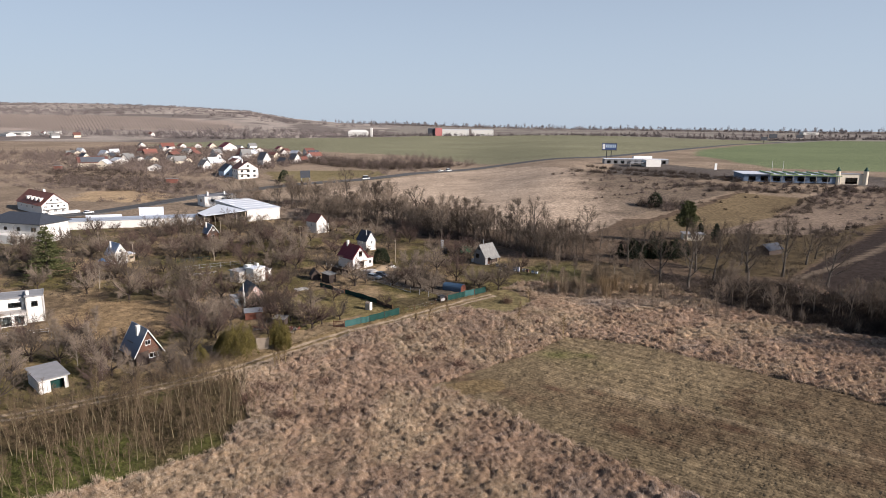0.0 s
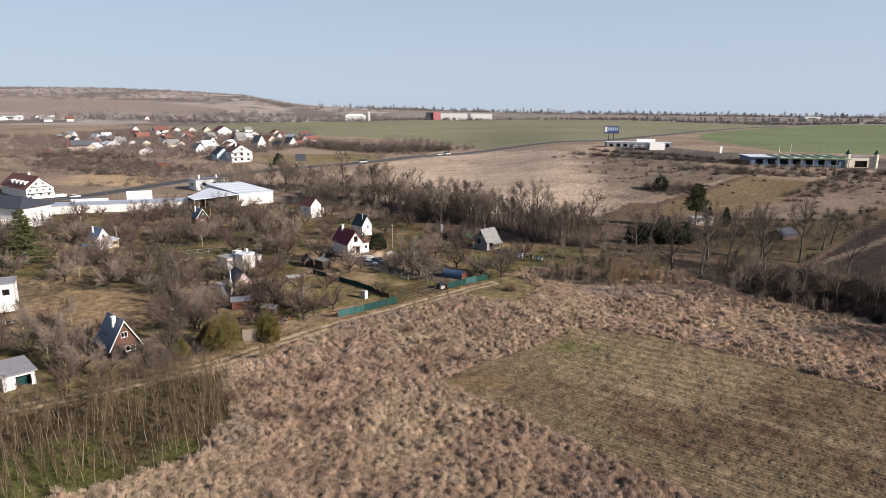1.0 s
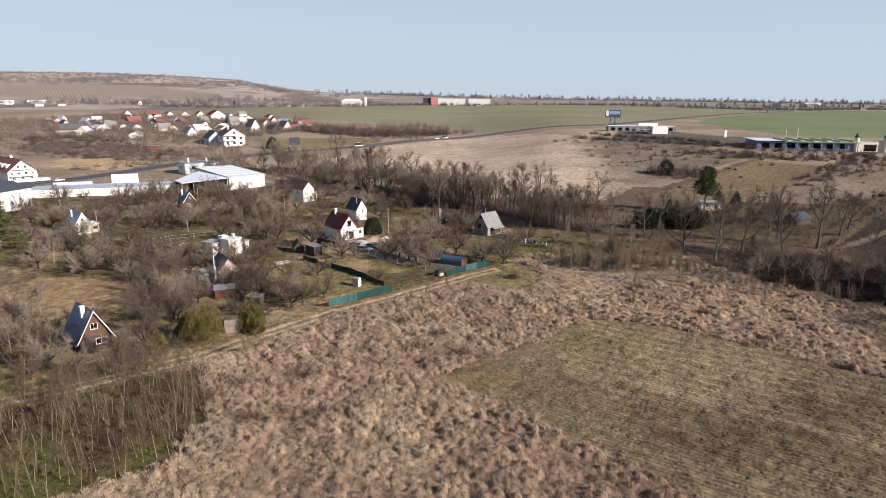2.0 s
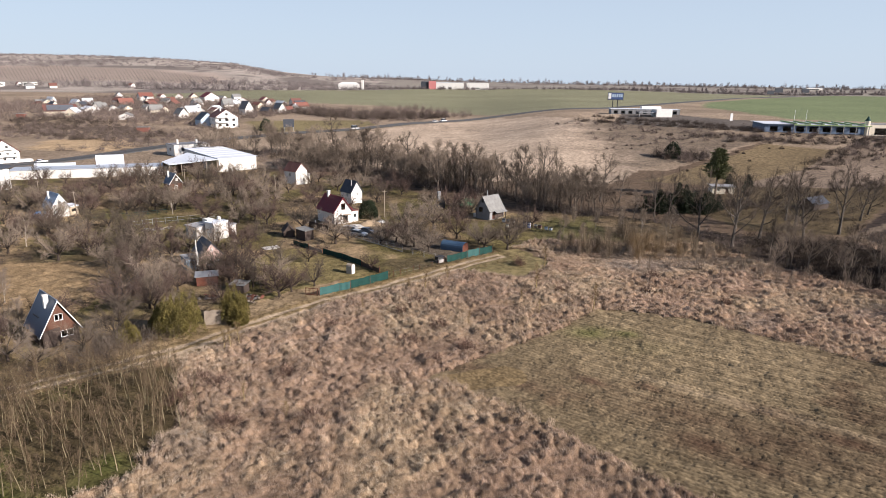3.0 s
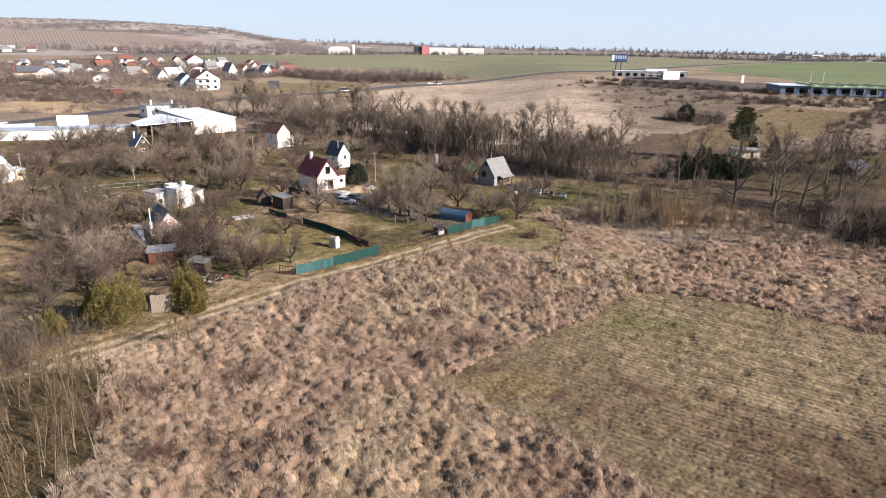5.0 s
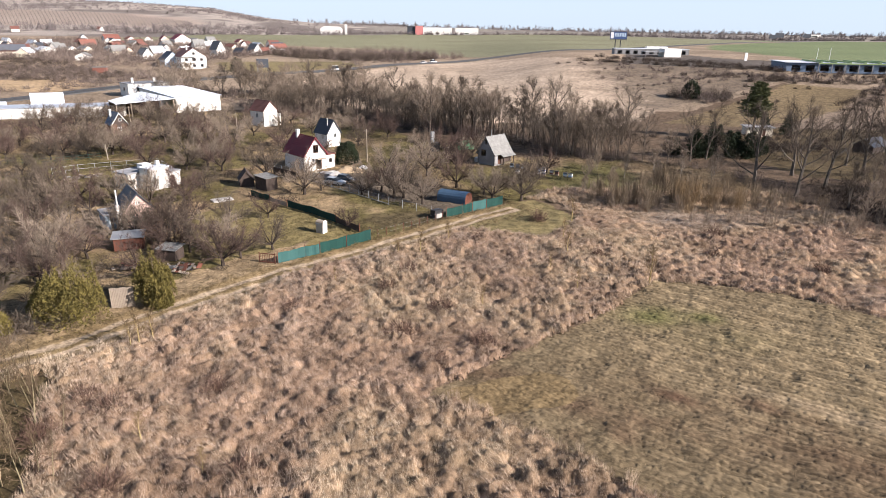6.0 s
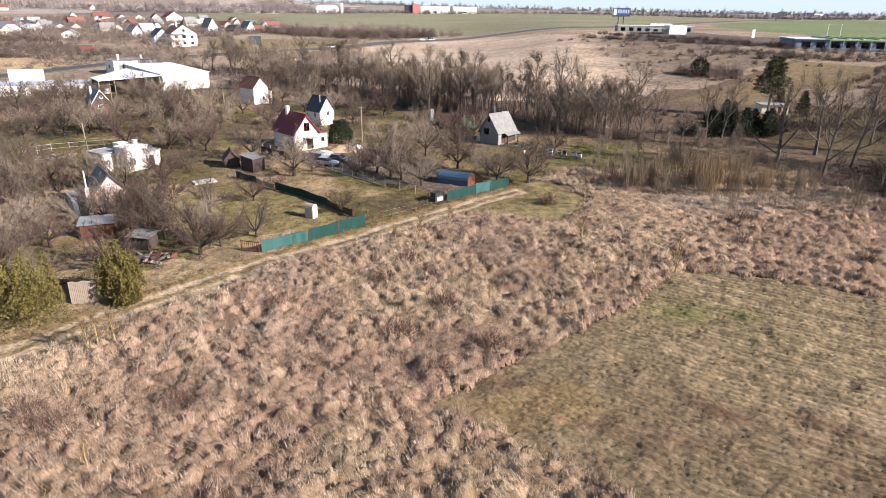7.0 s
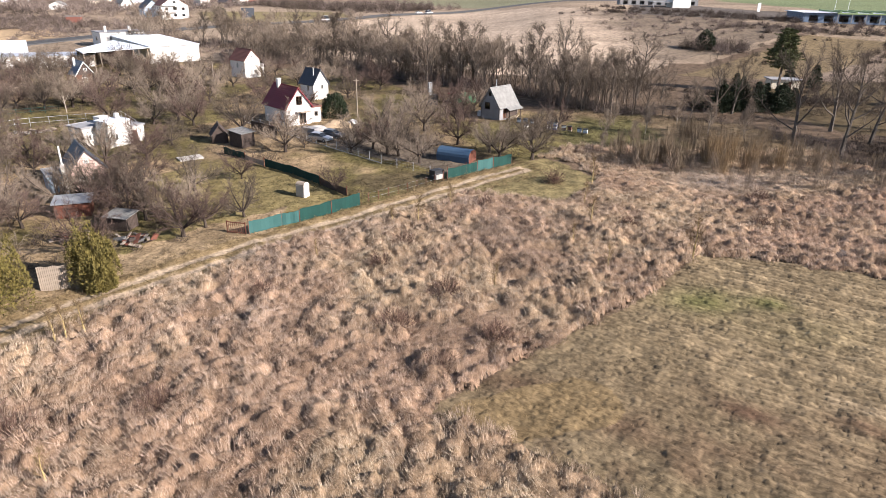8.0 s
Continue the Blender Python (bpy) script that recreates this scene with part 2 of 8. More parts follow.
def to_line(x, y, line):
    """Distance to a polyline."""
    best = np.full(np.shape(x), 1e9)
    for (x0, y0), (x1, y1) in zip(line, line[1:]):
        dx, dy = x1 - x0, y1 - y0
        k = np.clip(((x - x0) * dx + (y - y0) * dy) / (dx * dx + dy * dy), 0, 1)
        best = np.minimum(best, np.hypot(x - x0 - k * dx, y - y0 - k * dy))
    return best


# ---- the plan: tracks, fields and woods ----
TRACK = [(-130, 66), (-70.3, 96.1), (-54.6, 104.9), (-38.4, 116.8), (-30.9, 125.7), (-20.9, 135.9), (-9.4, 145.4), (7.2, 160.4), (13, 165.2)]
MOWN = [(27.8, 133.6), (18.1, 123.2), (9.3, 116.6), (2.4, 110.6), (-2.2, 107.2), (2.8, 105.2), (8.5, 99.5), (27, 80), (45, 60), (60, 40), (150, 40), (150, 60), (74.0, 100.0), (55, 117.0), (41.5, 127.2)]
THICKET = [(-62, 66), (-47.5, 75), (-39.4, 79.8), (-31.5, 86), (-30, 93), (-33.5, 104), (-37, 112), (-42, 110.5), (-50, 106.5), (-66, 97), (-110, 74), (-110, 50), (-70, 58)]
BELT = [(-62, 290), (-28, 292), (-4, 252), (10, 244), (22, 236), (30, 215), (38, 208), (52, 207), (62, 197), (65, 170), (76, 151), (90, 136.5), (112, 124), (118, 150), (96, 180), (70, 190), (52, 205), (34, 232), (10, 265), (-30, 305), (-60, 325)]
MEADOW = [(-76, 383), (-36, 470), (40, 531), (92, 462), (129, 429), (173, 382), (165, 367), (87, 304), (60, 262), (20, 275), (-40, 320)]
STRIP = [(76, 277), (166, 364), (196, 350), (159, 307), (123, 280), (99, 268)]
ROUGH = [(110, 266), (201, 350), (220, 374), (371, 371), (297, 360), (202, 296), (150, 262)]
PLOUGH = [(103, 150), (107, 189), (150, 236), (204, 293), (297, 360), (378, 360), (420, 130), (200, 118)]
PLOUGH_PATH = [(103, 184), (140, 214), (178, 250), (300, 355)]
LAWN_R = [(80, 190), (72, 240), (108, 266), (150, 264), (202, 294), (103, 187)]
GREEN_A = [(-420, 900), (-264, 845), (-42, 715), (42, 572), (137, 585), (268, 758), (414, 942), (579, 1104), (383, 1424), (-45, 1386), (-345, 1116)]
GREEN_B = [(244, 638), (235, 471), (305, 452), (770, 410), (1460, 773), (1469, 1296), (662, 1158), (590, 1084), (430, 925), (291, 749)]
LOT = [(107, 429), (140, 526), (191, 465), (283, 429), (280, 376), (183, 398)]
HIGHWAY = [(-420, 215), (-240, 272), (-175, 299), (-155, 340), (-142, 372), (-120, 405), (-92.7, 439.6), (-36, 479), (40, 546), (137, 579), (268, 752), (414, 935), (578, 1097), (795, 1298)]
VINEYARD = [(-1000, 1250), (-420, 1290), (-430, 1400), (-520, 1600), (-800, 1680), (-1300, 1690)]
YARD = [(-27, 187), (-25, 194), (-14, 191), (-6, 178), (-3, 170), (-8, 170), (-20, 182)]

LOW_REED = [(8, 152), (20, 146), (40, 152), (62, 156), (64, 168), (30, 172), (14, 166)]
GLADE = [(18, 172), (24, 182), (24, 210), (30, 216), (52, 208), (63, 198), (66, 172), (46, 172), (30, 168)]
BOUNDS_GARDEN = [(-140, 86), (-70, 99), (-54, 108), (-38, 119), (-31, 128), (-21, 138), (-9, 147.5), (2, 158), (13, 168), (24, 180), (24, 208), (0, 232), (-22, 270), (-60, 290), (-110, 300), (-190, 290), (-190, 150)]


def cover(x, y):
    """Colour of the ground at each place: reeds, mown meadow, gardens, fields."""
    def tone(r, g, b):
        return np.array((r, g, b))
    n1, n2, n3 = fbm(x, y, 22, 5), fbm(x, y, 6, 9), fbm(x, y, 90, 13)
    shape = x.shape + (1,)
    k = lambda v: np.clip(v, 0, 1).reshape(shape)
    # base tone, kept dark to stand for shade under the reeds
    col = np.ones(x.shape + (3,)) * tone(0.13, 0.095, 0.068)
    # far land lifted to a paler tone in place of haze
    far = y > 300
    col = np.where(k(far), tone(0.30, 0.235, 0.175) * (0.35 + 0.5 * k(n3) + 0.7 * k(n1)), col)
    # hills, greyed and lightened to paint in distance haze
    hill = (y > 1000)
    hillcol = tone(0.38, 0.335, 0.30) * (0.5 + 0.9 * k(fbm(x, y, 120, 21)))
    hillcol = np.where(k(x > -150), tone(0.27, 0.245, 0.215), hillcol)
    hillcol = np.where(k(fbm(x, y, 130, 33) > 0.57), tone(0.19, 0.165, 0.152), hillcol)
    col = np.where(k(hill), hillcol, col)
    def put(mask, c):
        nonlocal col
        col = np.where(k(mask), c, col)
    wob = (n2 - 0.5) * 3.0
    put(inside(x + wob, y + wob * 3, [(-218, 392), (-204, 352), (-160, 346), (-158, 372), (-180, 408)]), tone(0.42, 0.31, 0.195) * (0.7 + 0.6 * k(n2)))
    put(inside(x + wob * 6, y + wob * 9, [(-420, 560), (-250, 520), (-180, 560), (-230, 660), (-420, 700)]), tone(0.36, 0.285, 0.205) * (0.6 + 0.8 * k(n1)))
    put(inside(x + wob * 3, y + wob * 3, [(-110, 440), (-40, 485), (-60, 520), (-140, 500)]), tone(0.20, 0.165, 0.09) * (0.7 + 0.6 * k(n1)))
    put(inside(x + wob * 3, y + wob * 3, [(-90, 640), (10, 590), (30, 600), (-40, 700), (-100, 690)]), tone(0.34, 0.27, 0.20) * (0.7 + 0.6 * k(n1)))
    put(inside(x + wob * 6, y + wob * 6, VINEYARD), tone(0.40, 0.33, 0.285) * (0.8 + 0.4 * k(n3)))
    # this green is dulled and lifted, haze included in the colour
    put(inside(x, y, GREEN_A), tone(0.225, 0.222, 0.145) * (0.75 + 0.35 * k(n3) + 0.15 * k(fbm(x, y * 3, 60, 15))))
    put(inside(x, y, GREEN_B), tone(0.165, 0.198, 0.108) * (0.8 + 0.3 * k(n3) + 0.15 * k(fbm(x, y * 3, 60, 15))))
    pale = tone(0.44, 0.35, 0.27)
    put(inside(x + wob * 5, y + wob * 5, MEADOW), pale * (0.42 + 0.75 * k(fbm(x, y * 2.4, 34, 63)) + 0.45 * k(fbm(x, y * 2, 8, 65))) * (1 - 0.6 * k((x - 58 - (y - 300) * 0.1 + wob * 8) / 30)))
    put(inside(x + wob * 2, y + wob * 2, LOT), tone(0.115, 0.10, 0.09) * (0.6 + 0.8 * k(n1)))
    put(inside(x + wob * 2, y + wob * 2, ROUGH), tone(0.19, 0.148, 0.115) * (0.4 + 0.7 * k(n1) + 0.5 * k(n2)))
    put(inside(x + wob, y + wob, LAWN_R), tone(0.115, 0.088, 0.052) * (0.45 + 0.5 * k(n1) + 0.5 * k(n2)))
    put(inside(x + wob * 0.6, y + wob * 0.6, STRIP), tone(0.17, 0.13, 0.078) * (0.75 + 0.5 * k(n1)))
    put(to_line(x, y, [(76, 277), (166, 364)]) + wob < 2.0, tone(0.12, 0.088, 0.064))
    put(inside(x, y, PLOUGH), tone(0.042, 0.032, 0.028) * (0.8 + 0.4 * k(n2)))
    put(to_line(x, y, PLOUGH_PATH) + wob * 0.4 < 1.3, tone(0.15, 0.118, 0.09))
    # gardens: dry and green grass in patches
    g = k((n1 - 0.42) * 7)
    gard = tone(0.285, 0.212, 0.13) * (1 - g) + tone(0.145, 0.122, 0.055) * g
    litter = k((fbm(x, y, 13, 29) - 0.52) * 7) * 0.6
    gard = gard * (1 - litter) + tone(0.085, 0.064, 0.047) * litter
    put(inside(x + wob * 0.4, y + wob * 0.4, BOUNDS_GARDEN), gard * (0.6 + 0.8 * k(n2)))
    put(inside(x + wob, y + wob, GLADE), (tone(0.20, 0.15, 0.095) * (1 - g) + tone(0.125, 0.112, 0.052) * g) * (0.55 + 0.8 * k(n2)))
    put(inside(x, y, [(-30, 141), (-11, 151), (-15, 160), (-32, 171), (-42, 160)]), tone(0.19, 0.155, 0.075) * (0.7 + 0.6 * k(n2)))
    put(inside(x + wob, y + wob, [(-88, 140), (-62, 128), (-60, 146), (-70, 160), (-90, 158)]), tone(0.27, 0.195, 0.115) * (0.8 + 0.4 * k(n2)))
    # belt floor: the shade under the trees is painted into this tone
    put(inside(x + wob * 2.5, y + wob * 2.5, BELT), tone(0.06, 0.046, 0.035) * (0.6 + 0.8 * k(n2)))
    put(inside(x + wob * 0.3, y + wob * 0.3, [(-12, 190), (-8, 172), (2, 163), (8, 168), (0, 180), (-6, 190)]), tone(0.135, 0.112, 0.088) * (0.6 + 0.8 * k(n2)))
    put(inside(x + wob * 0.3, y + wob * 0.3, YARD), tone(0.17, 0.14, 0.11) * (0.7 + 0.6 * k(n2)))
    put(inside(x + wob * 0.5, y + wob * 0.5, THICKET), (tone(0.105, 0.112, 0.036) * (1 - g) + tone(0.105, 0.082, 0.045) * g) * (0.55 + 0.7 * k(n2)))
    # mown meadow with mowing lines, a greener patch and brown ones
    lines = 0.5 + 0.5 * np.sin((x * 0.52 + y * 0.855) * 2.7 + n1 * 5)
    mown = tone(0.188, 0.146, 0.092) * (0.78 + 0.45 * k(lines - 0.3) * k((x - 16) / 12) + 0.45 * k(n2 - 0.3) + 0.45 * k(lattice(x, y, 1.1, 19) - 0.5))
    green = np.exp(-(((x - 23.4) / 3.4) ** 2 + ((y - 122.6) / 2.4) ** 2)) + 0.9 * np.exp(-(((x - 29.4) / 1.8) ** 2 + ((y - 122) / 1.5) ** 2)) + 0.2 * np.exp(-(((x - 30) / 6) ** 2 + ((y - 117) / 3) ** 2))
    mown = mown * (1 - 0.7 * k(green)) + tone(0.12, 0.125, 0.045) * 0.7 * k(green)
    brown = np.clip((fbm(x, y, 11, 41) - 0.59 + 0.10 * np.clip((x - 25) / 20, 0, 1) * np.clip((108 - y) / 12, 0, 1)) * 6, 0, 1) * 0.6
    for px, py, rx, ry in ((29, 91.5, 4.5, 2.6), (33, 87.5, 4, 2.2), (5, 110, 4.2, 1.8), (11, 105.5, 4, 1.6), (39.5, 98.5, 4, 1.4), (27, 104.8, 2.6, 1.1), (20, 106.5, 3, 1.2), (45, 92, 5, 2)):
        u, v = (x - px) * 0.834 - (y - py) * 0.55, (x - px) * 0.55 + (y - py) * 0.834
        brown = np.maximum(brown, np.exp(-((u / rx) ** 2 + (v / ry) ** 2)) * (0.45 + 0.8 * n2))
    u, v = (x - 36) * 0.834 - (y - 93) * 0.55, (x - 36) * 0.55 + (y - 93) * 0.834
    brown = np.maximum(brown, np.exp(-((u / 20) ** 2 + (v / 4.5) ** 2)) * (0.15 + 0.9 * fbm(x, y, 4, 43)))
    brown = np.maximum(brown, np.clip((x - 50) / 30, 0, 0.35))
    mown = mown * (1 - k(brown)) + tone(0.105, 0.068, 0.046) * k(brown)
    band = np.exp(-(to_line(x, y, [(27, 107.4), (42.4, 96.7), (64, 80)]) / 0.9) ** 2) * (0.3 + 0.7 * n2)
    mown = mown * (1 - 0.55 * k(band)) + tone(0.36, 0.28, 0.19) * 0.55 * k(band)
    mown = mown * (1 - 0.22 * k((x * 0.4 - y + 92) / 14))
    put(inside(x + wob * 0.25, y + wob * 0.25, MOWN), mown)
    put(to_line(x, y, [(2, 106), (9, 108)]) + wob * 0.4 < 2.6, tone(0.17, 0.125, 0.07))
    # cart track with two ruts and a verge
    d = to_line(x, y, TRACK)
    put((d + wob * 1.5 < 9) & (x > -38) & (x < -19) & inside(x, y, BOUNDS_GARDEN), tone(0.275, 0.208, 0.132) * (0.6 + 0.8 * k(n2)))
    put(d + wob * 0.5 < 3.0, tone(0.23, 0.17, 0.095) * (0.8 + 0.4 * k(n2)))
    put((np.abs(d - 1.0) + np.abs(wob) * 0.16 < 0.52), tone(0.345, 0.275, 0.20) * (0.85 + 0.3 * k(n2)))
    put(inside(x + wob * 0.5, y + wob * 0.5, [(8, 153), (16, 151), (24, 160), (18, 172), (12, 168), (4, 158)]) & (d > 1.6), tone(0.20, 0.165, 0.085) * (0.8 + 0.4 * k(n2)))
    return col


def is_reed(x, y):
    """Where tall dry reeds stand."""
    wob = (fbm(x, y, 6, 9) - 0.5) * 3.0
    x, y = x + (lattice(x, y, 1.1, 7) - 0.5) * 1.5, y + (lattice(x, y, 1.1, 17) - 0.5) * 1.5
    ok = (y > 58) & (y < 178) & (x > -62) & (x < 118)
    ok &= ~inside(x + wob * 0.25, y + wob * 0.25, MOWN) & ~inside(x + wob, y + wob, THICKET) & ~inside(x - 1, y + 2.5, BELT)
    ok &= ~inside(x, y, BOUNDS_GARDEN) & (to_line(x, y, TRACK) > 2.6 + wob * 0.4) & ~inside(x, y, PLOUGH)
    ok &= ~inside(x + wob, y + wob, [(8, 153), (16, 151), (24, 160), (20, 172), (12, 170), (4, 158)])
    side = (x + 30) * 0.66 - (y - 126.5) * 0.75
    return ok & ((side > 0) | (x > 13))


def grow(first, last, step, ratio):
    out = [first]
    while out[-1] < last:
        out.append(out[-1] + step)
        step *= ratio
    return out


def ground_z(x, y):
    """Height of the ground with its small unevenness."""
    near = np.clip((400 - y) / 100, 0, 1)
    z = land(x, y) + near * ((fbm(x, y, 5, 3) - 0.5) * 0.35 + (lattice(x, y, 1.3, 7) - 0.5) * 0.22)
    return z - 0.10 * np.exp(-((to_line(x, y, TRACK) - 1.0) / 0.35) ** 2)


def build_ground():
    right = grow(118, 4700, 1.0, 1.055)
    xs = np.array([-v for v in reversed(right)] + list(np.arange(-117, -76, 0.9)) + list(np.arange(-76, 30, 0.42)) + list(np.arange(30.3, 117.3, 0.9)) + right)
    ys = np.array([-v for v in reversed(grow(-58, 400, 6, 1.25))] + list(np.arange(62, 94, 0.75)) + list(np.arange(94, 170, 0.42)) + list(np.arange(170.3, 180, 0.75)) + list(np.arange(180, 330, 1.4)) + grow(330, 4900, 1.6, 1.022))
    ys = np.unique(ys)
    gx, gy = np.meshgrid(xs, ys)
    gz = ground_z(gx, gy)
    gz = gz + np.clip((gy - 1000) / 600, 0, 1) * (fbm(gx, gy, 260, 51) - 0.5) * 9
    co = np.stack([gx, gy, gz], -1).reshape(-1, 3)
    rows, cols = gx.shape
    i = (np.arange(rows - 1)[:, None] * cols + np.arange(cols - 1)[None]).ravel()
    quads = np.stack([i, i + 1, i + 1 + cols, i + cols], -1)
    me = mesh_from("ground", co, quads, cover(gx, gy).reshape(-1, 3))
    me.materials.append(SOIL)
    return tagged(new("ground", me), "dry winter land with reeds, meadow, gardens and fields", "ground", kind="structure")


def mesh_from(name, co, faces, tint=None, smooth=False):
    """A mesh from arrays of corners and of faces that all have the same number of corners."""
    co, faces = np.asarray(co, np.float32), np.asarray(faces, np.int32)
    me = bpy.data.meshes.new(name)
    n = faces.shape[1]
    me.vertices.add(len(co)); me.vertices.foreach_set("co", co.ravel())
    me.loops.add(faces.size); me.loops.foreach_set("vertex_index", faces.ravel())
    me.polygons.add(len(faces)); me.polygons.foreach_set("loop_start", np.arange(0, faces.size, n, dtype=np.int32))
    if smooth:
        me.polygons.foreach_set("use_smooth", np.ones(len(faces), bool))
    me.update(calc_edges=True)
    if tint is not None:
        at = me.attributes.new("tint", "FLOAT_COLOR", "POINT")
        at.data.foreach_set("color", np.concatenate([tint, np.ones((len(tint), 1))], 1).astype(np.float32).ravel())
    return me


class Shape:
    """Gathers corners and faces of one part."""
    def __init__(self):
        self.co, self.fa = [], []

    def add(self, co, faces):
        k = len(self.co)
        self.co += [tuple(c) for c in co]
        self.fa += [tuple(i + k for i in f) for f in faces]
        return self

    def box(self, x0, x1, y0, y1, z0, z1):
        return self.hexa([(x0, y0, z0), (x1, y0, z0), (x1, y1, z0), (x0, y1, z0)], [(x0, y0, z1), (x1, y0, z1), (x1, y1, z1), (x0, y1, z1)])

    def hexa(self, low, high):
        """A block between two rings of corners."""
        n = len(low)
        faces = [tuple(reversed(range(n))), tuple(range(n, 2 * n))] + [(i, (i + 1) % n, n + (i + 1) % n, n + i) for i in range(n)]
        return self.add(list(low) + list(high), faces)

    def tube(self, pts, radii, n=5, cap=True):
        """A tapered round bar along points."""
        pts = [Vector(p) for p in pts]
        k, rings = len(self.co), []
        for i, p in enumerate(pts):
            d = (pts[min(i + 1, len(pts) - 1)] - pts[max(i - 1, 0)]).normalized()
            u = d.orthogonal().normalized()
            v = d.cross(u)
            rings.append([p + (u * math.cos(a) + v * math.sin(a)) * radii[i] for a in (2 * math.pi * j / n for j in range(n))])
        faces = []
        for i in range(len(pts) - 1):
            for j in range(n):
                faces.append((i * n + j, i * n + (j + 1) % n, (i + 1) * n + (j + 1) % n, (i + 1) * n + j))
        if cap:
            faces.append(tuple(reversed(range(n))))
            faces.append(tuple(range((len(pts) - 1) * n, len(pts) * n)))
        return self.add([c for r in rings for c in r], faces)

    def weld(self):
        """Join corners that lie on one another."""
        seen, index, co = {}, [], []
        for c in self.co:
            key = (round(c[0], 4), round(c[1], 4), round(c[2], 4))
            if key not in seen:
                seen[key] = len(co)
                co.append(c)
            index.append(seen[key])
        faces, known = [], set()
        for f in self.fa:
            g = tuple(index[i] for i in f)
            key = tuple(sorted(g))
            if len(set(g)) > 2 and key not in known:
                known.add(key)
                faces.append(g)
        self.co, self.fa = co, faces
        return self

    def mesh(self, name, material, smooth=False):
        me = bpy.data.meshes.new(name)
        me.from_pydata(self.co, [], self.fa)
        me.materials.append(material)
        if smooth:
            for p in me.polygons:
                p.use_smooth = True
        me.update()
        return me


def part(name, shape, material, parent, label="", smooth=False):
    """One mesh object under a thing or under a part."""
    ob = new(name, shape.mesh(name, material, smooth))
    ob.parent = parent
    return tagged(ob, label) if label else ob


def thing(name, label, category, x, y, yaw=0.0, group="", z=None, kind=""):
    """An empty at the base of a thing, on the ground."""
    ob = new(name)
    ob.matrix_basis = pose(x, y, float(land(x, y)) if z is None else z, 0, 0, yaw)
    return tagged(ob, label, category, group, kind)


build_ground()


# ---- plants ----
def slivers(starts, ends, width, rng):
    """Thin three-cornered twigs or blades from arrays of starts and ends."""
    starts, ends = np.asarray(starts), np.asarray(ends)
    d = ends - starts
    side = np.cross(d, rng.normal(size=d.shape))
    side /= np.linalg.norm(side, axis=1, keepdims=True) + 1e-9
    w = np.asarray(width).reshape(-1, 1) * 0.5
    co = np.stack([starts - side * w, starts + side * w, ends], 1).reshape(-1, 3)
    return co, np.arange(len(co)).reshape(-1, 3)


def stuff(name, label, category, co, faces, material, tint=None):
    me = mesh_from(name, co, faces, tint)
    me.materials.append(material)
    return tagged(new(name, me), label, category, kind="stuff")


def turned(d, angle, rng):
    """A direction swung off d by about an angle (radians)."""
    d = Vector(d).normalized()
    u = d.orthogonal().normalized()
    u.rotate(Matrix.Rotation(rng.uniform(0, 2 * math.pi), 3, d))
    return (d * math.cos(angle) + u * math.sin(angle)).normalized()


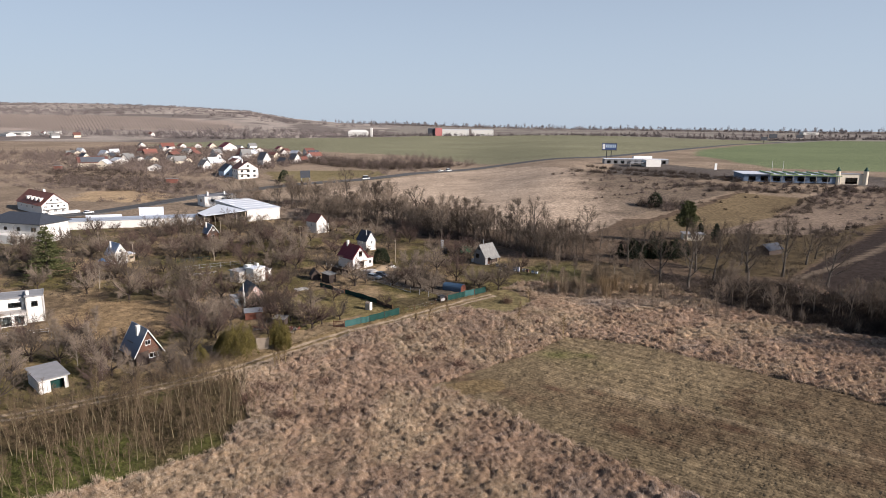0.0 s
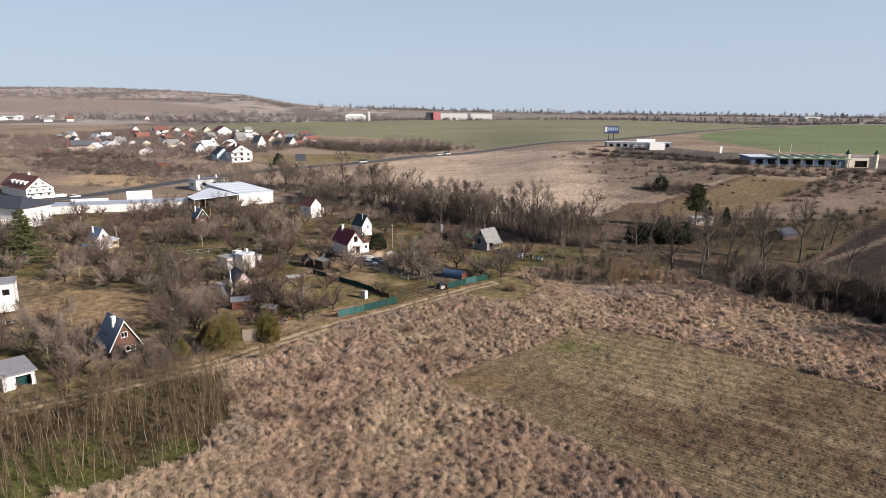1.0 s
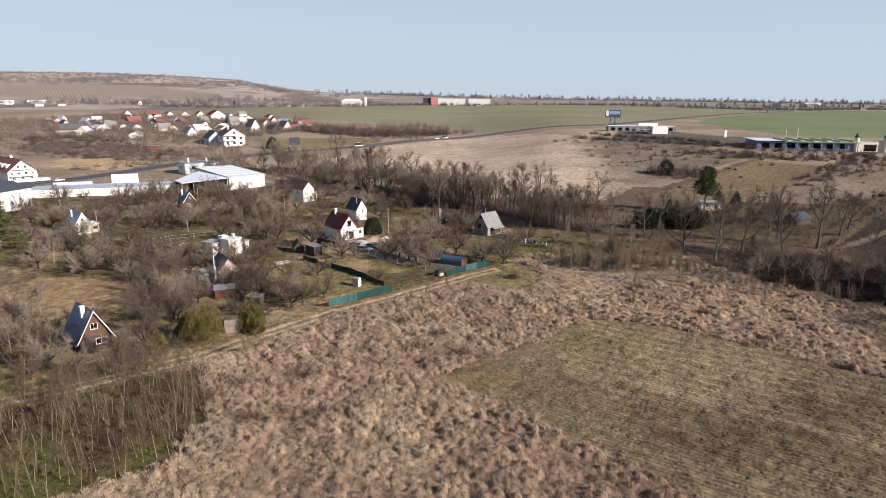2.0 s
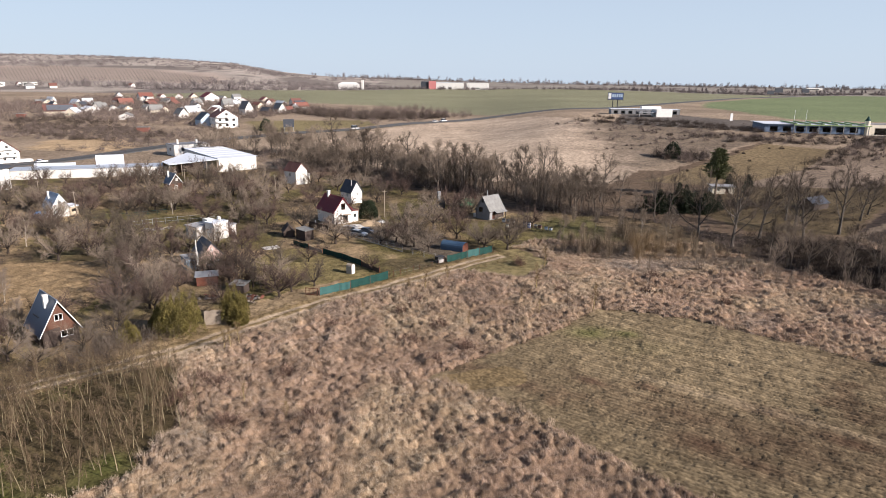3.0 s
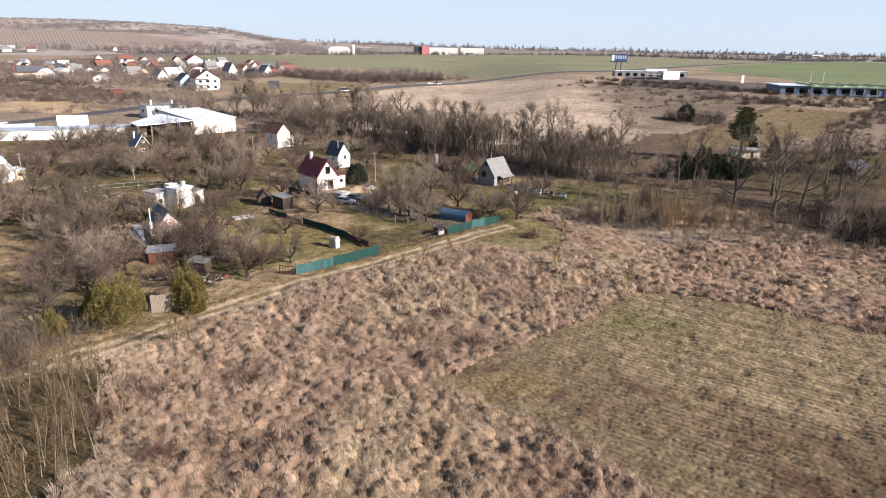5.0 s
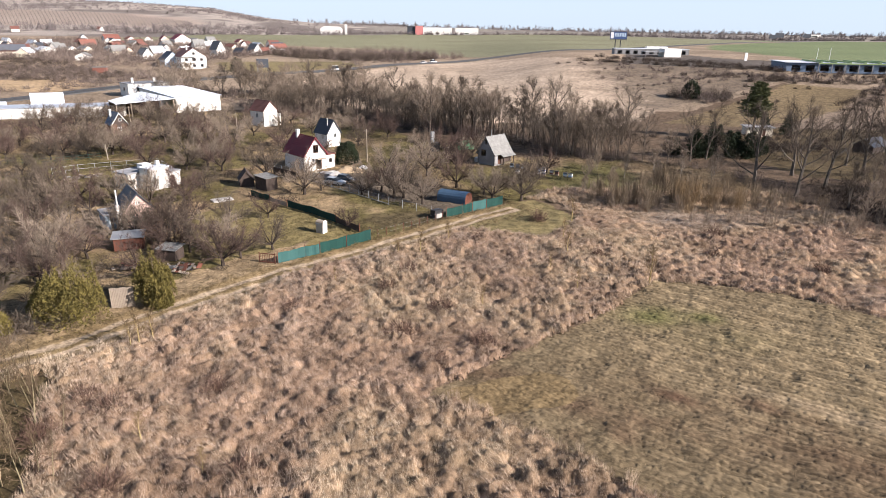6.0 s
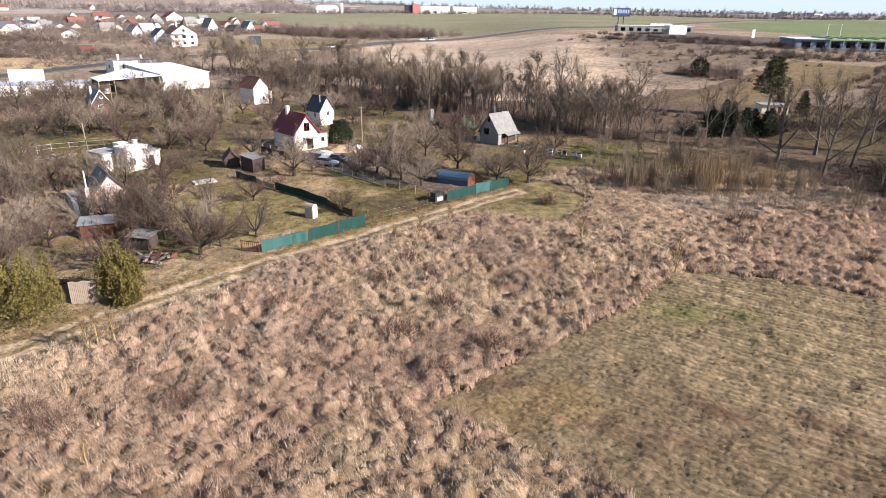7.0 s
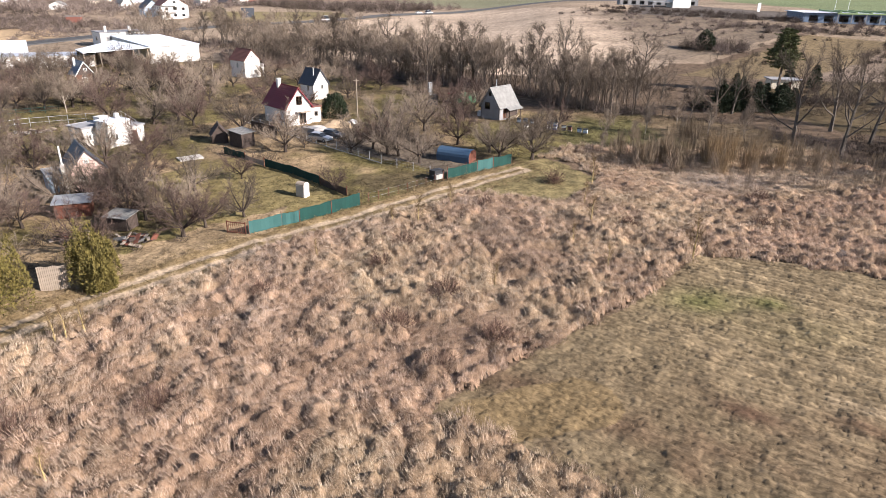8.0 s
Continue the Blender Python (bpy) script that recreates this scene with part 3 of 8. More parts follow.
def bare_tree(rng, height, spread, fork, radius, limbs, subs, twigs, upright, twig_len, twig_w, leader=True, joined=True, tilt=0.06):
    """A leafless tree: trunk and limbs in one shape, branches and twigs in another."""
    wood, starts, ends, widths, boughs = Shape(), [], [], [], Shape()
    lean = Vector((rng.normal() * tilt, rng.normal() * tilt, 1)).normalized()
    top = lean * (height * 0.86 if leader else fork)
    bend = Vector((rng.normal(), rng.normal(), 0)) * height * 0.02
    spine = [Vector((0, 0, -0.25)), lean * fork * 0.5, lean * fork, lean * ((fork + top.length) / 2) + bend, top]
    if leader:
        wood.tube(spine, [radius * 1.35, radius, radius * 0.85, radius * 0.5, radius * 0.12], 6)
    else:
        wood.tube(spine[:3], [radius * 1.35, radius, radius * 0.9], 6)
    for i in range(limbs):
        k = (i + rng.uniform(0.2, 0.8)) / limbs
        s = fork * 0.75 + k * (top.length - fork * 0.75) * 0.92 if leader else fork * rng.uniform(0.8, 1.0)
        base = lean * s
        if leader and s > fork:
            half = (fork + top.length) / 2
            knots = (spine[2], spine[3], (s - fork) / (half - fork)) if s < half else (spine[3], spine[4], (s - half) / (top.length - half))
            base = knots[0].lerp(knots[1], knots[2])
        az = i * 2.399 + rng.uniform(-0.5, 0.5)
        el = upright + rng.uniform(-0.22, 0.28)
        out = Vector((math.cos(az) * math.cos(el), math.sin(az) * math.cos(el), math.sin(el)))
        if leader:
            ln = spread * 0.62 * (1.15 - 0.75 * k) * rng.uniform(0.75, 1.2)
        else:
            ln = min(spread * 0.52 / max(math.cos(el), 0.3), (height - s) / max(math.sin(el), 0.35)) * rng.uniform(0.8, 1.1)
        r = radius * (0.55 - 0.3 * k if leader else 0.55)
        p, pts = base.copy(), [base.copy()]
        d = out.copy()
        for _ in range(3):
            d = (d + Vector((rng.normal() * 0.16, rng.normal() * 0.16, 0.10 + rng.normal() * 0.08))).normalized()
            p = p + d * ln / 3
            pts.append(p.copy())
        (wood if joined else boughs).tube(pts, [r, r * 0.7, r * 0.42, r * 0.14], 4 if joined else 3)
        for j in range(subs):
            t = 0.22 + 0.78 * (j + rng.uniform(0, 1)) / subs
            q = t * 3
            a = min(int(q), 2)
            root = pts[a].lerp(pts[a + 1], q - a)
            dd = turned((pts[a + 1] - pts[a]), rng.uniform(0.35, 1.0), rng)
            dd = (dd + Vector((0, 0, 0.25))).normalized()
            sl = ln * rng.uniform(0.34, 0.60) * (1.15 - 0.45 * t)
            mid = root + dd * sl * 0.5
            dd2 = turned(dd, 0.25, rng)
            tip = mid + dd2 * sl * 0.5
            starts += [root, mid]; ends += [mid + dd * sl * 0.06, tip]
            widths += [max(r * 0.55, twig_w * 1.9), max(r * 0.3, twig_w * 1.3)]
            for _ in range(twigs):
                u = rng.uniform(0.1, 1.0)
                st = root.lerp(mid, u * 2) if u < 0.5 else mid.lerp(tip, u * 2 - 1)
                td = turned(dd2, rng.uniform(0.3, 1.3), rng)
                td = (td + Vector((0, 0, 0.08))).normalized()
                starts.append(st); ends.append(st + td * twig_len * rng.uniform(0.5, 1.2)); widths.append(twig_w * rng.uniform(0.6, 1.2))
    co, fa = slivers([tuple(v) for v in starts], [tuple(v) for v in ends], widths, np.random.RandomState(rng.randint(1 << 30)))
    boughs.add(co.tolist(), fa.tolist())
    return wood, boughs


def tree_kind(name, label, bark, twig, seed, **size):
    rng = np.random.RandomState(seed)
    wood, boughs = bare_tree(rng, **size)
    ob = tagged(new(name), label, "tree")
    part("trunk", wood, bark, ob)
    part("crown", boughs, twig, ob)
    return ob


USED = set()


def plant(kind, x, y, size=1.0, yaw=None, rng=random, group="", flat=1.0):
    """Set a tree: the first stands for the kind itself, the rest are copies."""
    turn = rng.uniform(0, 360) if yaw is None else yaw
    m = pose(x, y, float(land(x, y)), 0, 0, turn) @ Matrix.Diagonal((size, size, size * flat, 1))
    if kind.name in USED:
        ob = copy_thing(kind, m)
    else:
        USED.add(kind.name)
        ob = kind
        ob.matrix_basis = pose(x, y, float(land(x, y)), 0, 0, turn)
    if group:
        ob["group"] = group
    return ob


def shrubs(name, label, spots, material, seed, blades=46, width=0.05, fan=1.6, category="shrubs"):
    """Bare bushes joined into one: spots of x, y, radius, height. A small fan gives upright shoots, a wide one rounded domes of twigs."""
    rng = np.random.RandomState(seed)
    spots = np.asarray(spots, float)
    n = len(spots)
    x, y, r, h = (np.repeat(spots[:, i], blades) for i in range(4))
    m = n * blades
    z = land(x, y) - 0.08
    base, scale = np.stack([x, y, z], -1), np.stack([r, r, h], -1)
    az = rng.uniform(0, 2 * np.pi, m)
    if fan < 0.8:
        el = np.abs(rng.normal(0, fan * 0.55, m)).clip(0, 1.35)
        dirs = np.stack([np.cos(az) * np.sin(el), np.sin(az) * np.sin(el), np.cos(el)], -1)
        a, b = rng.uniform(0.0, 0.7, m)[:, None], rng.uniform(0.3, 0.6, m)[:, None]
        root = base + np.stack([rng.normal(0, 0.3, m) * r, rng.normal(0, 0.3, m) * r, np.zeros(m)], -1)
        st = root + dirs * scale * a
        en = root + dirs * scale * np.minimum(a + b, 1.1) + rng.normal(0, 0.05, (m, 3)) * scale
    else:
        el = np.arccos(rng.uniform(0, 1, m))
        dirs = np.stack([np.cos(az) * np.sin(el), np.sin(az) * np.sin(el), np.cos(el)], -1)
        lump = 0.8 + 0.25 * np.sin(az * 3 + np.repeat(rng.uniform(0, 6, n), blades)) * np.sin(el * 2 + 0.5)
        u = rng.uniform(0.05, 1.0, m) ** 0.6 * lump
        st = base + dirs * scale * u[:, None] * 0.9
        d = dirs * 0.55 + rng.normal(0, 0.38, (m, 3)) + np.array((0, 0, 0.38))
        d /= np.linalg.norm(d, axis=1, keepdims=True)
        en = st + d * ((r + h) * 0.5 * rng.uniform(0.2, 0.5, m))[:, None]
    co, fa = slivers(st, en, width * rng.uniform(0.7, 1.4, m), rng)
    return stuff(name, label, category, co, fa, material)


def scatter(x0, x1, y0, y1, step, seed):
    rng = np.random.RandomState(seed)
    gx, gy = np.meshgrid(np.arange(x0, x1, step), np.arange(y0, y1, step))
    return (gx + rng.uniform(-0.5, 0.5, gx.shape) * step).ravel(), (gy + rng.uniform(-0.5, 0.5, gx.shape) * step).ravel()


def domes(x, y, step, radius, height, lean, seed):
    """The top of a cover of jittered, overlapping domes: height and the number of the dome on top at each place."""
    i0, j0 = int(np.floor(x.min() / step)) - 3, int(np.floor(y.min() / step)) - 3
    rows, cols = int((x.max() - x.min()) / step) + 8, int((y.max() - y.min()) / step) + 8
    rng = np.random.RandomState(seed)
    cx = (np.arange(rows)[:, None] + i0 + rng.uniform(0.02, 0.98, (rows, cols))) * step
    cy = (np.arange(cols)[None] + j0 + rng.uniform(0.02, 0.98, (rows, cols))) * step
    r = rng.uniform(*radius, (rows, cols))
    h = height(cx, cy) * rng.uniform(0.65, 1.2, (rows, cols))
    lx, ly = lean(cx, cy)
    i, j = np.floor(x / step).astype(int) - i0, np.floor(y / step).astype(int) - j0
    top, who = np.zeros(x.shape), np.zeros(x.shape, int)
    for di in (-1, 0, 1):
        for dj in (-1, 0, 1):
            a, b = i + di, j + dj
            d2 = ((x - cx[a, b] - lx[a, b]) ** 2 + (y - cy[a, b] - ly[a, b]) ** 2) / r[a, b] ** 2
            z = h[a, b] * np.clip(1 - d2, 0, 1) ** 0.7
            better = z > top
            top, who = np.where(better, z, top), np.where(better, a * cols + b, who)
    return top, who, (cx.ravel(), cy.ravel(), h.ravel(), r.ravel(), lx.ravel(), ly.ravel())


def canopy(name, label, category, gx, gy, top, mask, tint, material):
    """A continuous uneven cover over the ground, cut to a mask."""
    fade = mask.astype(float)
    for _ in range(2):
        inner = fade.copy()
        inner[1:-1, 1:-1] = (fade[1:-1, 1:-1] + fade[:-2, 1:-1] + fade[2:, 1:-1] + fade[1:-1, :-2] + fade[1:-1, 2:]) / 5
        fade = np.where(fade < 0.99, inner * 0.5, inner)
    gz = ground_z(gx, gy) + top * np.clip(fade, 0, 1) - 0.12 * (1 - np.clip(fade, 0, 1))
    rows, cols = gx.shape
    k = np.arange(rows * cols).reshape(rows, cols)
    full = mask[:-1, :-1] & mask[1:, :-1] & mask[:-1, 1:] & mask[1:, 1:]
    quads = np.stack([k[:-1, :-1], k[:-1, 1:], k[1:, 1:], k[1:, :-1]], -1)[full]
    used = np.unique(quads)
    index = np.zeros(rows * cols, int)
    index[used] = np.arange(len(used))
    co = np.stack([gx, gy, gz], -1).reshape(-1, 3)[used]
    me = mesh_from(name, co, index[quads], tint.reshape(-1, 3)[used], True)
    me.materials.append(material)
    return tagged(new(name, me), label, category, kind="stuff")


def reed_tone(x, y):
    p, q = fbm(x, y, 12, 61), fbm(x, y, 26, 67)
    warm, straw, grey = np.array((0.355, 0.262, 0.198)), np.array((0.425, 0.335, 0.24)), np.array((0.315, 0.265, 0.232))
    t1, t2 = np.clip((p - 0.35) * 3.3, 0, 1)[..., None], np.clip((q - 0.50) * 5, 0, 1)[..., None]
    c = (warm * (1 - t1) + straw * t1) * (1 - t2 * 0.7) + grey * t2 * 0.7
    return c * np.array((0.985, 1.015, 1.04)) * ((0.72 + 0.62 * fbm(x, y, 3.5, 73)) * (1 + 0.16 * np.clip((x * 0.57 + y * 0.82 - 122) / 8, 0, 1) * np.clip((x - 22) / 12, 0, 1)))[..., None]


def reed_height(x, y):
    h = 0.30 + 1.65 * fbm(x, y, 3.6, 71)
    rows = 0.5 + 0.5 * np.sin((x * 0.57 + y * 0.82) * 3.3 + 4 * fbm(x, y, 14, 79))
    h = h * (1 - 0.5 * rows * np.clip((x * 0.57 + y * 0.82 - 124) / 4, 0, 1) * np.clip((x - 22) / 10, 0, 1))
    return np.where(fbm(x, y, 9, 83) > 0.60, h * 0.6, h) * np.where(fbm(x, y, 2.4, 77) < 0.36, 0.5, 1.0) * np.where(inside(x, y, LOW_REED), 0.5, 1.0)


def reed_lean(x, y):
    way = 2.4 + 2.6 * (fbm(x, y, 9, 101) - 0.5) * 2
    amount = (0.05 + 0.5 * np.clip(fbm(x, y, 6, 107) - 0.30, 0, 1)) * reed_height(x, y)
    return np.cos(way) * amount, np.sin(way) * amount


def facing(starts, ends, width, out, rng, loose=0.45):
    """Blades as slivers whose flat sides face out of their clump."""
    starts, ends = np.asarray(starts), np.asarray(ends)
    d = ends - starts
    side = np.cross(out + rng.normal(0, loose, out.shape), d)
    side /= np.linalg.norm(side, axis=1, keepdims=True) + 1e-9
    w = np.asarray(width).reshape(-1, 1) * 0.5
    co = np.stack([starts - side * w, starts + side * w, ends], 1).reshape(-1, 3)
    return co, np.arange(len(co)).reshape(-1, 3)


def build_reeds():
    """Matted reeds in tufts that touch, with fine leaves and plumes drooping over them."""
    rng = np.random.RandomState(2)
    gx, gy = np.meshgrid(np.arange(-62, 118, 0.25), np.arange(60, 178, 0.25))
    gx, gy = gx + rng.uniform(-0.06, 0.06, gx.shape), gy + rng.uniform(-0.06, 0.06, gx.shape)
    mask = is_reed(gx, gy) & (np.abs(gx) < 0.72 * gy + 6)
    top, who, (cx, cy, h, r, lx, ly) = domes(gx, gy, 0.74, (0.46, 0.86), reed_height, reed_lean, 11)
    own = rng.uniform(0.74, 1.26, (len(cx), 1))
    top = top * 0.70 + rng.uniform(-0.07, 0.07, top.shape) * (top > 0.1) - 0.03
    tone = reed_tone(cx, cy) * own
    # mat tint multiplied darker and warmer, painting shade between the clumps
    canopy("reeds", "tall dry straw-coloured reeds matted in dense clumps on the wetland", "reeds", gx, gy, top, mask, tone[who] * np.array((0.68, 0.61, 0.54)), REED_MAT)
    live = np.nonzero(is_reed(cx, cy) & (np.abs(cx) < 0.72 * cy + 6) & (cy > 60))[0]
    k = 84
    t = np.repeat(live, k)
    m = len(t)
    az, out = rng.uniform(0, 2 * np.pi, m), np.sqrt(rng.uniform(0, 1, m)) * 0.95
    px, py = cx[t] + np.cos(az) * out * r[t] * 0.9, cy[t] + np.sin(az) * out * r[t] * 0.9
    up = rng.uniform(0.10, 0.72, m)
    st = np.stack([px + lx[t] * up, py + ly[t] * up, ground_z(px, py) + h[t] * up * (1 - 0.5 * out ** 2)], -1)
    bend = rng.normal(0, 0.16, (len(cx), 2))
    d = np.stack([np.cos(az) * out * 0.26 + lx[t] * 1.1 + bend[t, 0] * (0.5 + up), np.sin(az) * out * 0.26 + ly[t] * 1.1 + bend[t, 1] * (0.5 + up), rng.uniform(0.8, 1.0, m) - 0.3 * up], -1)
    d += rng.normal(0, 0.06, d.shape)
    d /= np.linalg.norm(d, axis=1, keepdims=True)
    en = st + d * (rng.uniform(0.35, 0.62, m) * (0.25 + 0.75 * h[t]))[:, None]
    away = np.stack([np.cos(az) * out, np.sin(az) * out, 0.55 - 0.2 * out], -1)
    co, fa = facing(st, en, rng.uniform(0.018, 0.038, m), away, rng, 0.55)
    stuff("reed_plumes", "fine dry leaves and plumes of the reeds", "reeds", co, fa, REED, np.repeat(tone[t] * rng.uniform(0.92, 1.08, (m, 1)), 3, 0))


def sward(name, label, x, y, count, length, width, colours, seed):
    """Short tussocks of grass: splayed thin blades."""
    rng = np.random.RandomState(seed)
    m = len(x) * count
    az, el = rng.uniform(0, 2 * np.pi, m), rng.uniform(0.15, 1.25, m)
    px, py = np.repeat(x, count) + rng.normal(0, 0.13, m), np.repeat(y, count) + rng.normal(0, 0.13, m)
    st = np.stack([px, py, ground_z(px, py) + 0.04], -1)
    ln = (np.repeat(length, count) * rng.uniform(0.6, 1.3, m))[:, None]
    d = np.stack([np.cos(az) * np.cos(el), np.sin(az) * np.cos(el), np.sin(el)], -1)
    co, fa = slivers(st, st + d * ln, width * rng.uniform(0.7, 1.4, m), rng)
    tint = np.repeat(np.repeat(colours, count, 0) * rng.uniform(0.8, 1.2, (m, 1)), 3, 0)
    stuff(name, label, "grass", co, fa, GRASS, tint)


def build_grass():
    rng = np.random.RandomState(4)
    # a mat of old grass over the mown field
    gx, gy = np.meshgrid(np.arange(-2, 100, 0.16), np.arange(64, 134, 0.16))
    gx, gy = gx + rng.uniform(-0.06, 0.06, gx.shape), gy + rng.uniform(-0.06, 0.06, gx.shape)
    mask = (inside(gx, gy, MOWN) | (to_line(gx, gy, MOWN + MOWN[:1]) < 0.7)) & (gx < 0.72 * gy + 4)
    top, who, (cx, cy, *_) = domes(gx, gy, 0.32, (0.13, 0.32), lambda x, y: 0.02 + 0.15 * fbm(x, y, 1.1, 91), lambda x, y: (x * 0, y * 0), 12)
    own = rng.uniform(0.80, 1.22, len(cx))
    ridge = 0.07 * np.clip(np.sin((gx * 0.55 + gy * 0.834) * 8.4 + 2.5 * fbm(gx, gy, 16, 99)), -0.5, 1) * np.clip((gx - 6) / 18, 0.2, 1) * (0.4 + 1.2 * fbm(gx, gy, 3, 98))
    stripe = np.sin((gx * 0.55 + gy * 0.834) * 8.4 + 2.5 * fbm(gx, gy, 16, 99)) * np.clip((gx - 4) / 18, 0.25, 1) * (0.3 + 1.3 * fbm(gx, gy, 4, 98))
    canopy("stubble_mat", "matted short yellow-brown grass of the mown field", "grass", gx, gy, top + ridge + rng.uniform(0, 0.05, top.shape) + 0.05, mask, cover(gx, gy) * (own[who] * (1 + 0.15 * stripe))[..., None], TURF)
    # stubble stands in the lines the mower left
    nx, ny, dx, dy = 0.563, 0.826, 0.826, -0.563
    u, v = np.meshgrid(np.arange(60, 160, 0.46), np.arange(-75, 68, 0.34))
    u = (u + rng.normal(0, 0.10, u.shape) + 0.6 * (lattice(v, u, 14, 55) - 0.5)).ravel()
    v = (v + rng.uniform(-0.17, 0.17, v.shape)).ravel()
    x, y = nx * u - dx * v, ny * u - dy * v
    keep = inside(x, y, MOWN) & (x > -2) & (x < 108) & (y > 62) & (x < 0.72 * y + 6)
    keep &= fbm(x, y, 1.7, 91) + rng.uniform(-0.22, 0.22, len(x)) > 0.30
    x, y = x[keep], y[keep]
    c = cover(x, y) * (0.55 + 1.1 * fbm(x, y, 1.3, 93))[:, None] * rng.uniform(0.75, 1.4, (len(x), 1))
    sward("stubble_grass", "short mown yellow-brown grass stubble in mowing lines", x, y, 10, rng.uniform(0.14, 0.34, len(x)), 0.036, c * 1.15, 6)
    x, y = scatter(-112, 64, 98, 240, 0.72, 22)
    keep = (inside(x, y, BOUNDS_GARDEN) | inside(x, y, GLADE)) & (to_line(x, y, TRACK) > 1.7) & ~inside(x, y, YARD) & (x > -0.72 * y - 6)
    keep &= fbm(x, y, 2.4, 95) + rng.uniform(-0.2, 0.2, len(x)) > 0.40
    x, y = x[keep], y[keep]
    c = cover(x, y) * rng.uniform(0.5, 1.1, (len(x), 1))
    sward("garden_grass", "rough dry and green winter grass of the gardens", x, y, 12, rng.uniform(0.14, 0.38, len(x)), 0.035, c, 7)
    x, y = scatter(-100, -20, 52, 112, 0.8, 24)
    keep = inside(x, y, THICKET) & (x > -0.72 * y - 6) & (rng.uniform(size=len(x)) < 0.7)
    x, y = x[keep], y[keep]
    sward("thicket_grass", "green winter grass under the saplings", x, y, 9, rng.uniform(0.2, 0.5, len(x)), 0.05, cover(x, y) * rng.uniform(0.7, 1.6, (len(x), 1)), 9)
    x, y = scatter(-75, 30, 92, 172, 0.5, 23)
    d = to_line(x, y, TRACK)
    keep = (((d > 1.8) & (d < 4.2)) | (d < 0.42)) & (x > -0.72 * y - 6) & (fbm(x, y, 1.8, 97) + rng.uniform(-0.2, 0.2, len(x)) > 0.42)
    x, y = x[keep], y[keep]
    c = np.where((d[keep] < 1)[:, None], np.array((0.17, 0.135, 0.06)), np.array((0.27, 0.205, 0.12))) * rng.uniform(0.6, 1.1, (len(x), 1))
    sward("verge_grass", "dry grass tufts on the verges of the cart track", x, y, 12, np.where(d[keep] < 1, 0.16, rng.uniform(0.2, 0.55, len(x))), 0.03, c, 8)


build_reeds()
build_grass()

ORCHARD = [tree_kind("fruit_tree", "old bare fruit tree with a low spreading crown", BARK_DARK, (TWIG, TWIG_MAUVE, TWIG_PALE)[i % 3], 100 + i, height=4.9 + 0.4 * (i % 3), spread=6.4, fork=1.0 + 0.15 * (i % 2), radius=0.20, limbs=9, subs=15, twigs=17, upright=0.58, twig_len=0.85, twig_w=0.037, leader=False) for i in range(6)]
TALL = [tree_kind("bare_tree", "tall bare broadleaf tree with upright limbs", BARK, (TWIG_PALE, TWIG_PALE, TWIG)[i % 3], 200 + i, height=14.0, spread=10.0, fork=2.6, radius=0.20, limbs=13, subs=11, twigs=13, upright=0.85, twig_len=1.5, twig_w=0.046) for i in range(6)]
GNARLED = [tree_kind("bare_tree", "tall gnarled bare tree with pale forked limbs", BARK_GREY, TWIG, 260 + i, height=17.0, spread=13.5, fork=3.4, radius=0.34, limbs=11, subs=11, twigs=13, upright=0.72, twig_len=1.6, twig_w=0.048) for i in range(3)]
YOUNG = [tree_kind("young_tree", "slender young bare tree with pale upright branches", BARK_PALE, TWIG_PALE, 300 + i, height=6.5, spread=4.0, fork=0.9, radius=0.08, limbs=12, subs=9, twigs=15, upright=0.9, twig_len=0.85, twig_w=0.034) for i in range(3)]
SAPLING = [tree_kind("sapling", "thin yellowish bare sapling among the reeds", BARK_YELLOW, TWIG_AMBER, 330 + i, height=4.2, spread=2.4, fork=0.5, radius=0.085, limbs=10, subs=5, twigs=6, upright=1.15, twig_len=0.5, twig_w=0.034, joined=False) for i in range(2)]

POLE = [tree_kind("thicket_sapling", "slim pale-stemmed bare sapling in a dense thicket", BARK_POLE, TWIG_OLIVE, 350 + i, height=6.2, spread=2.4, fork=1.3, radius=0.05, limbs=11, subs=4, twigs=5, upright=1.05, twig_len=0.6, twig_w=0.026, joined=False, tilt=0.13) for i in range(6)]


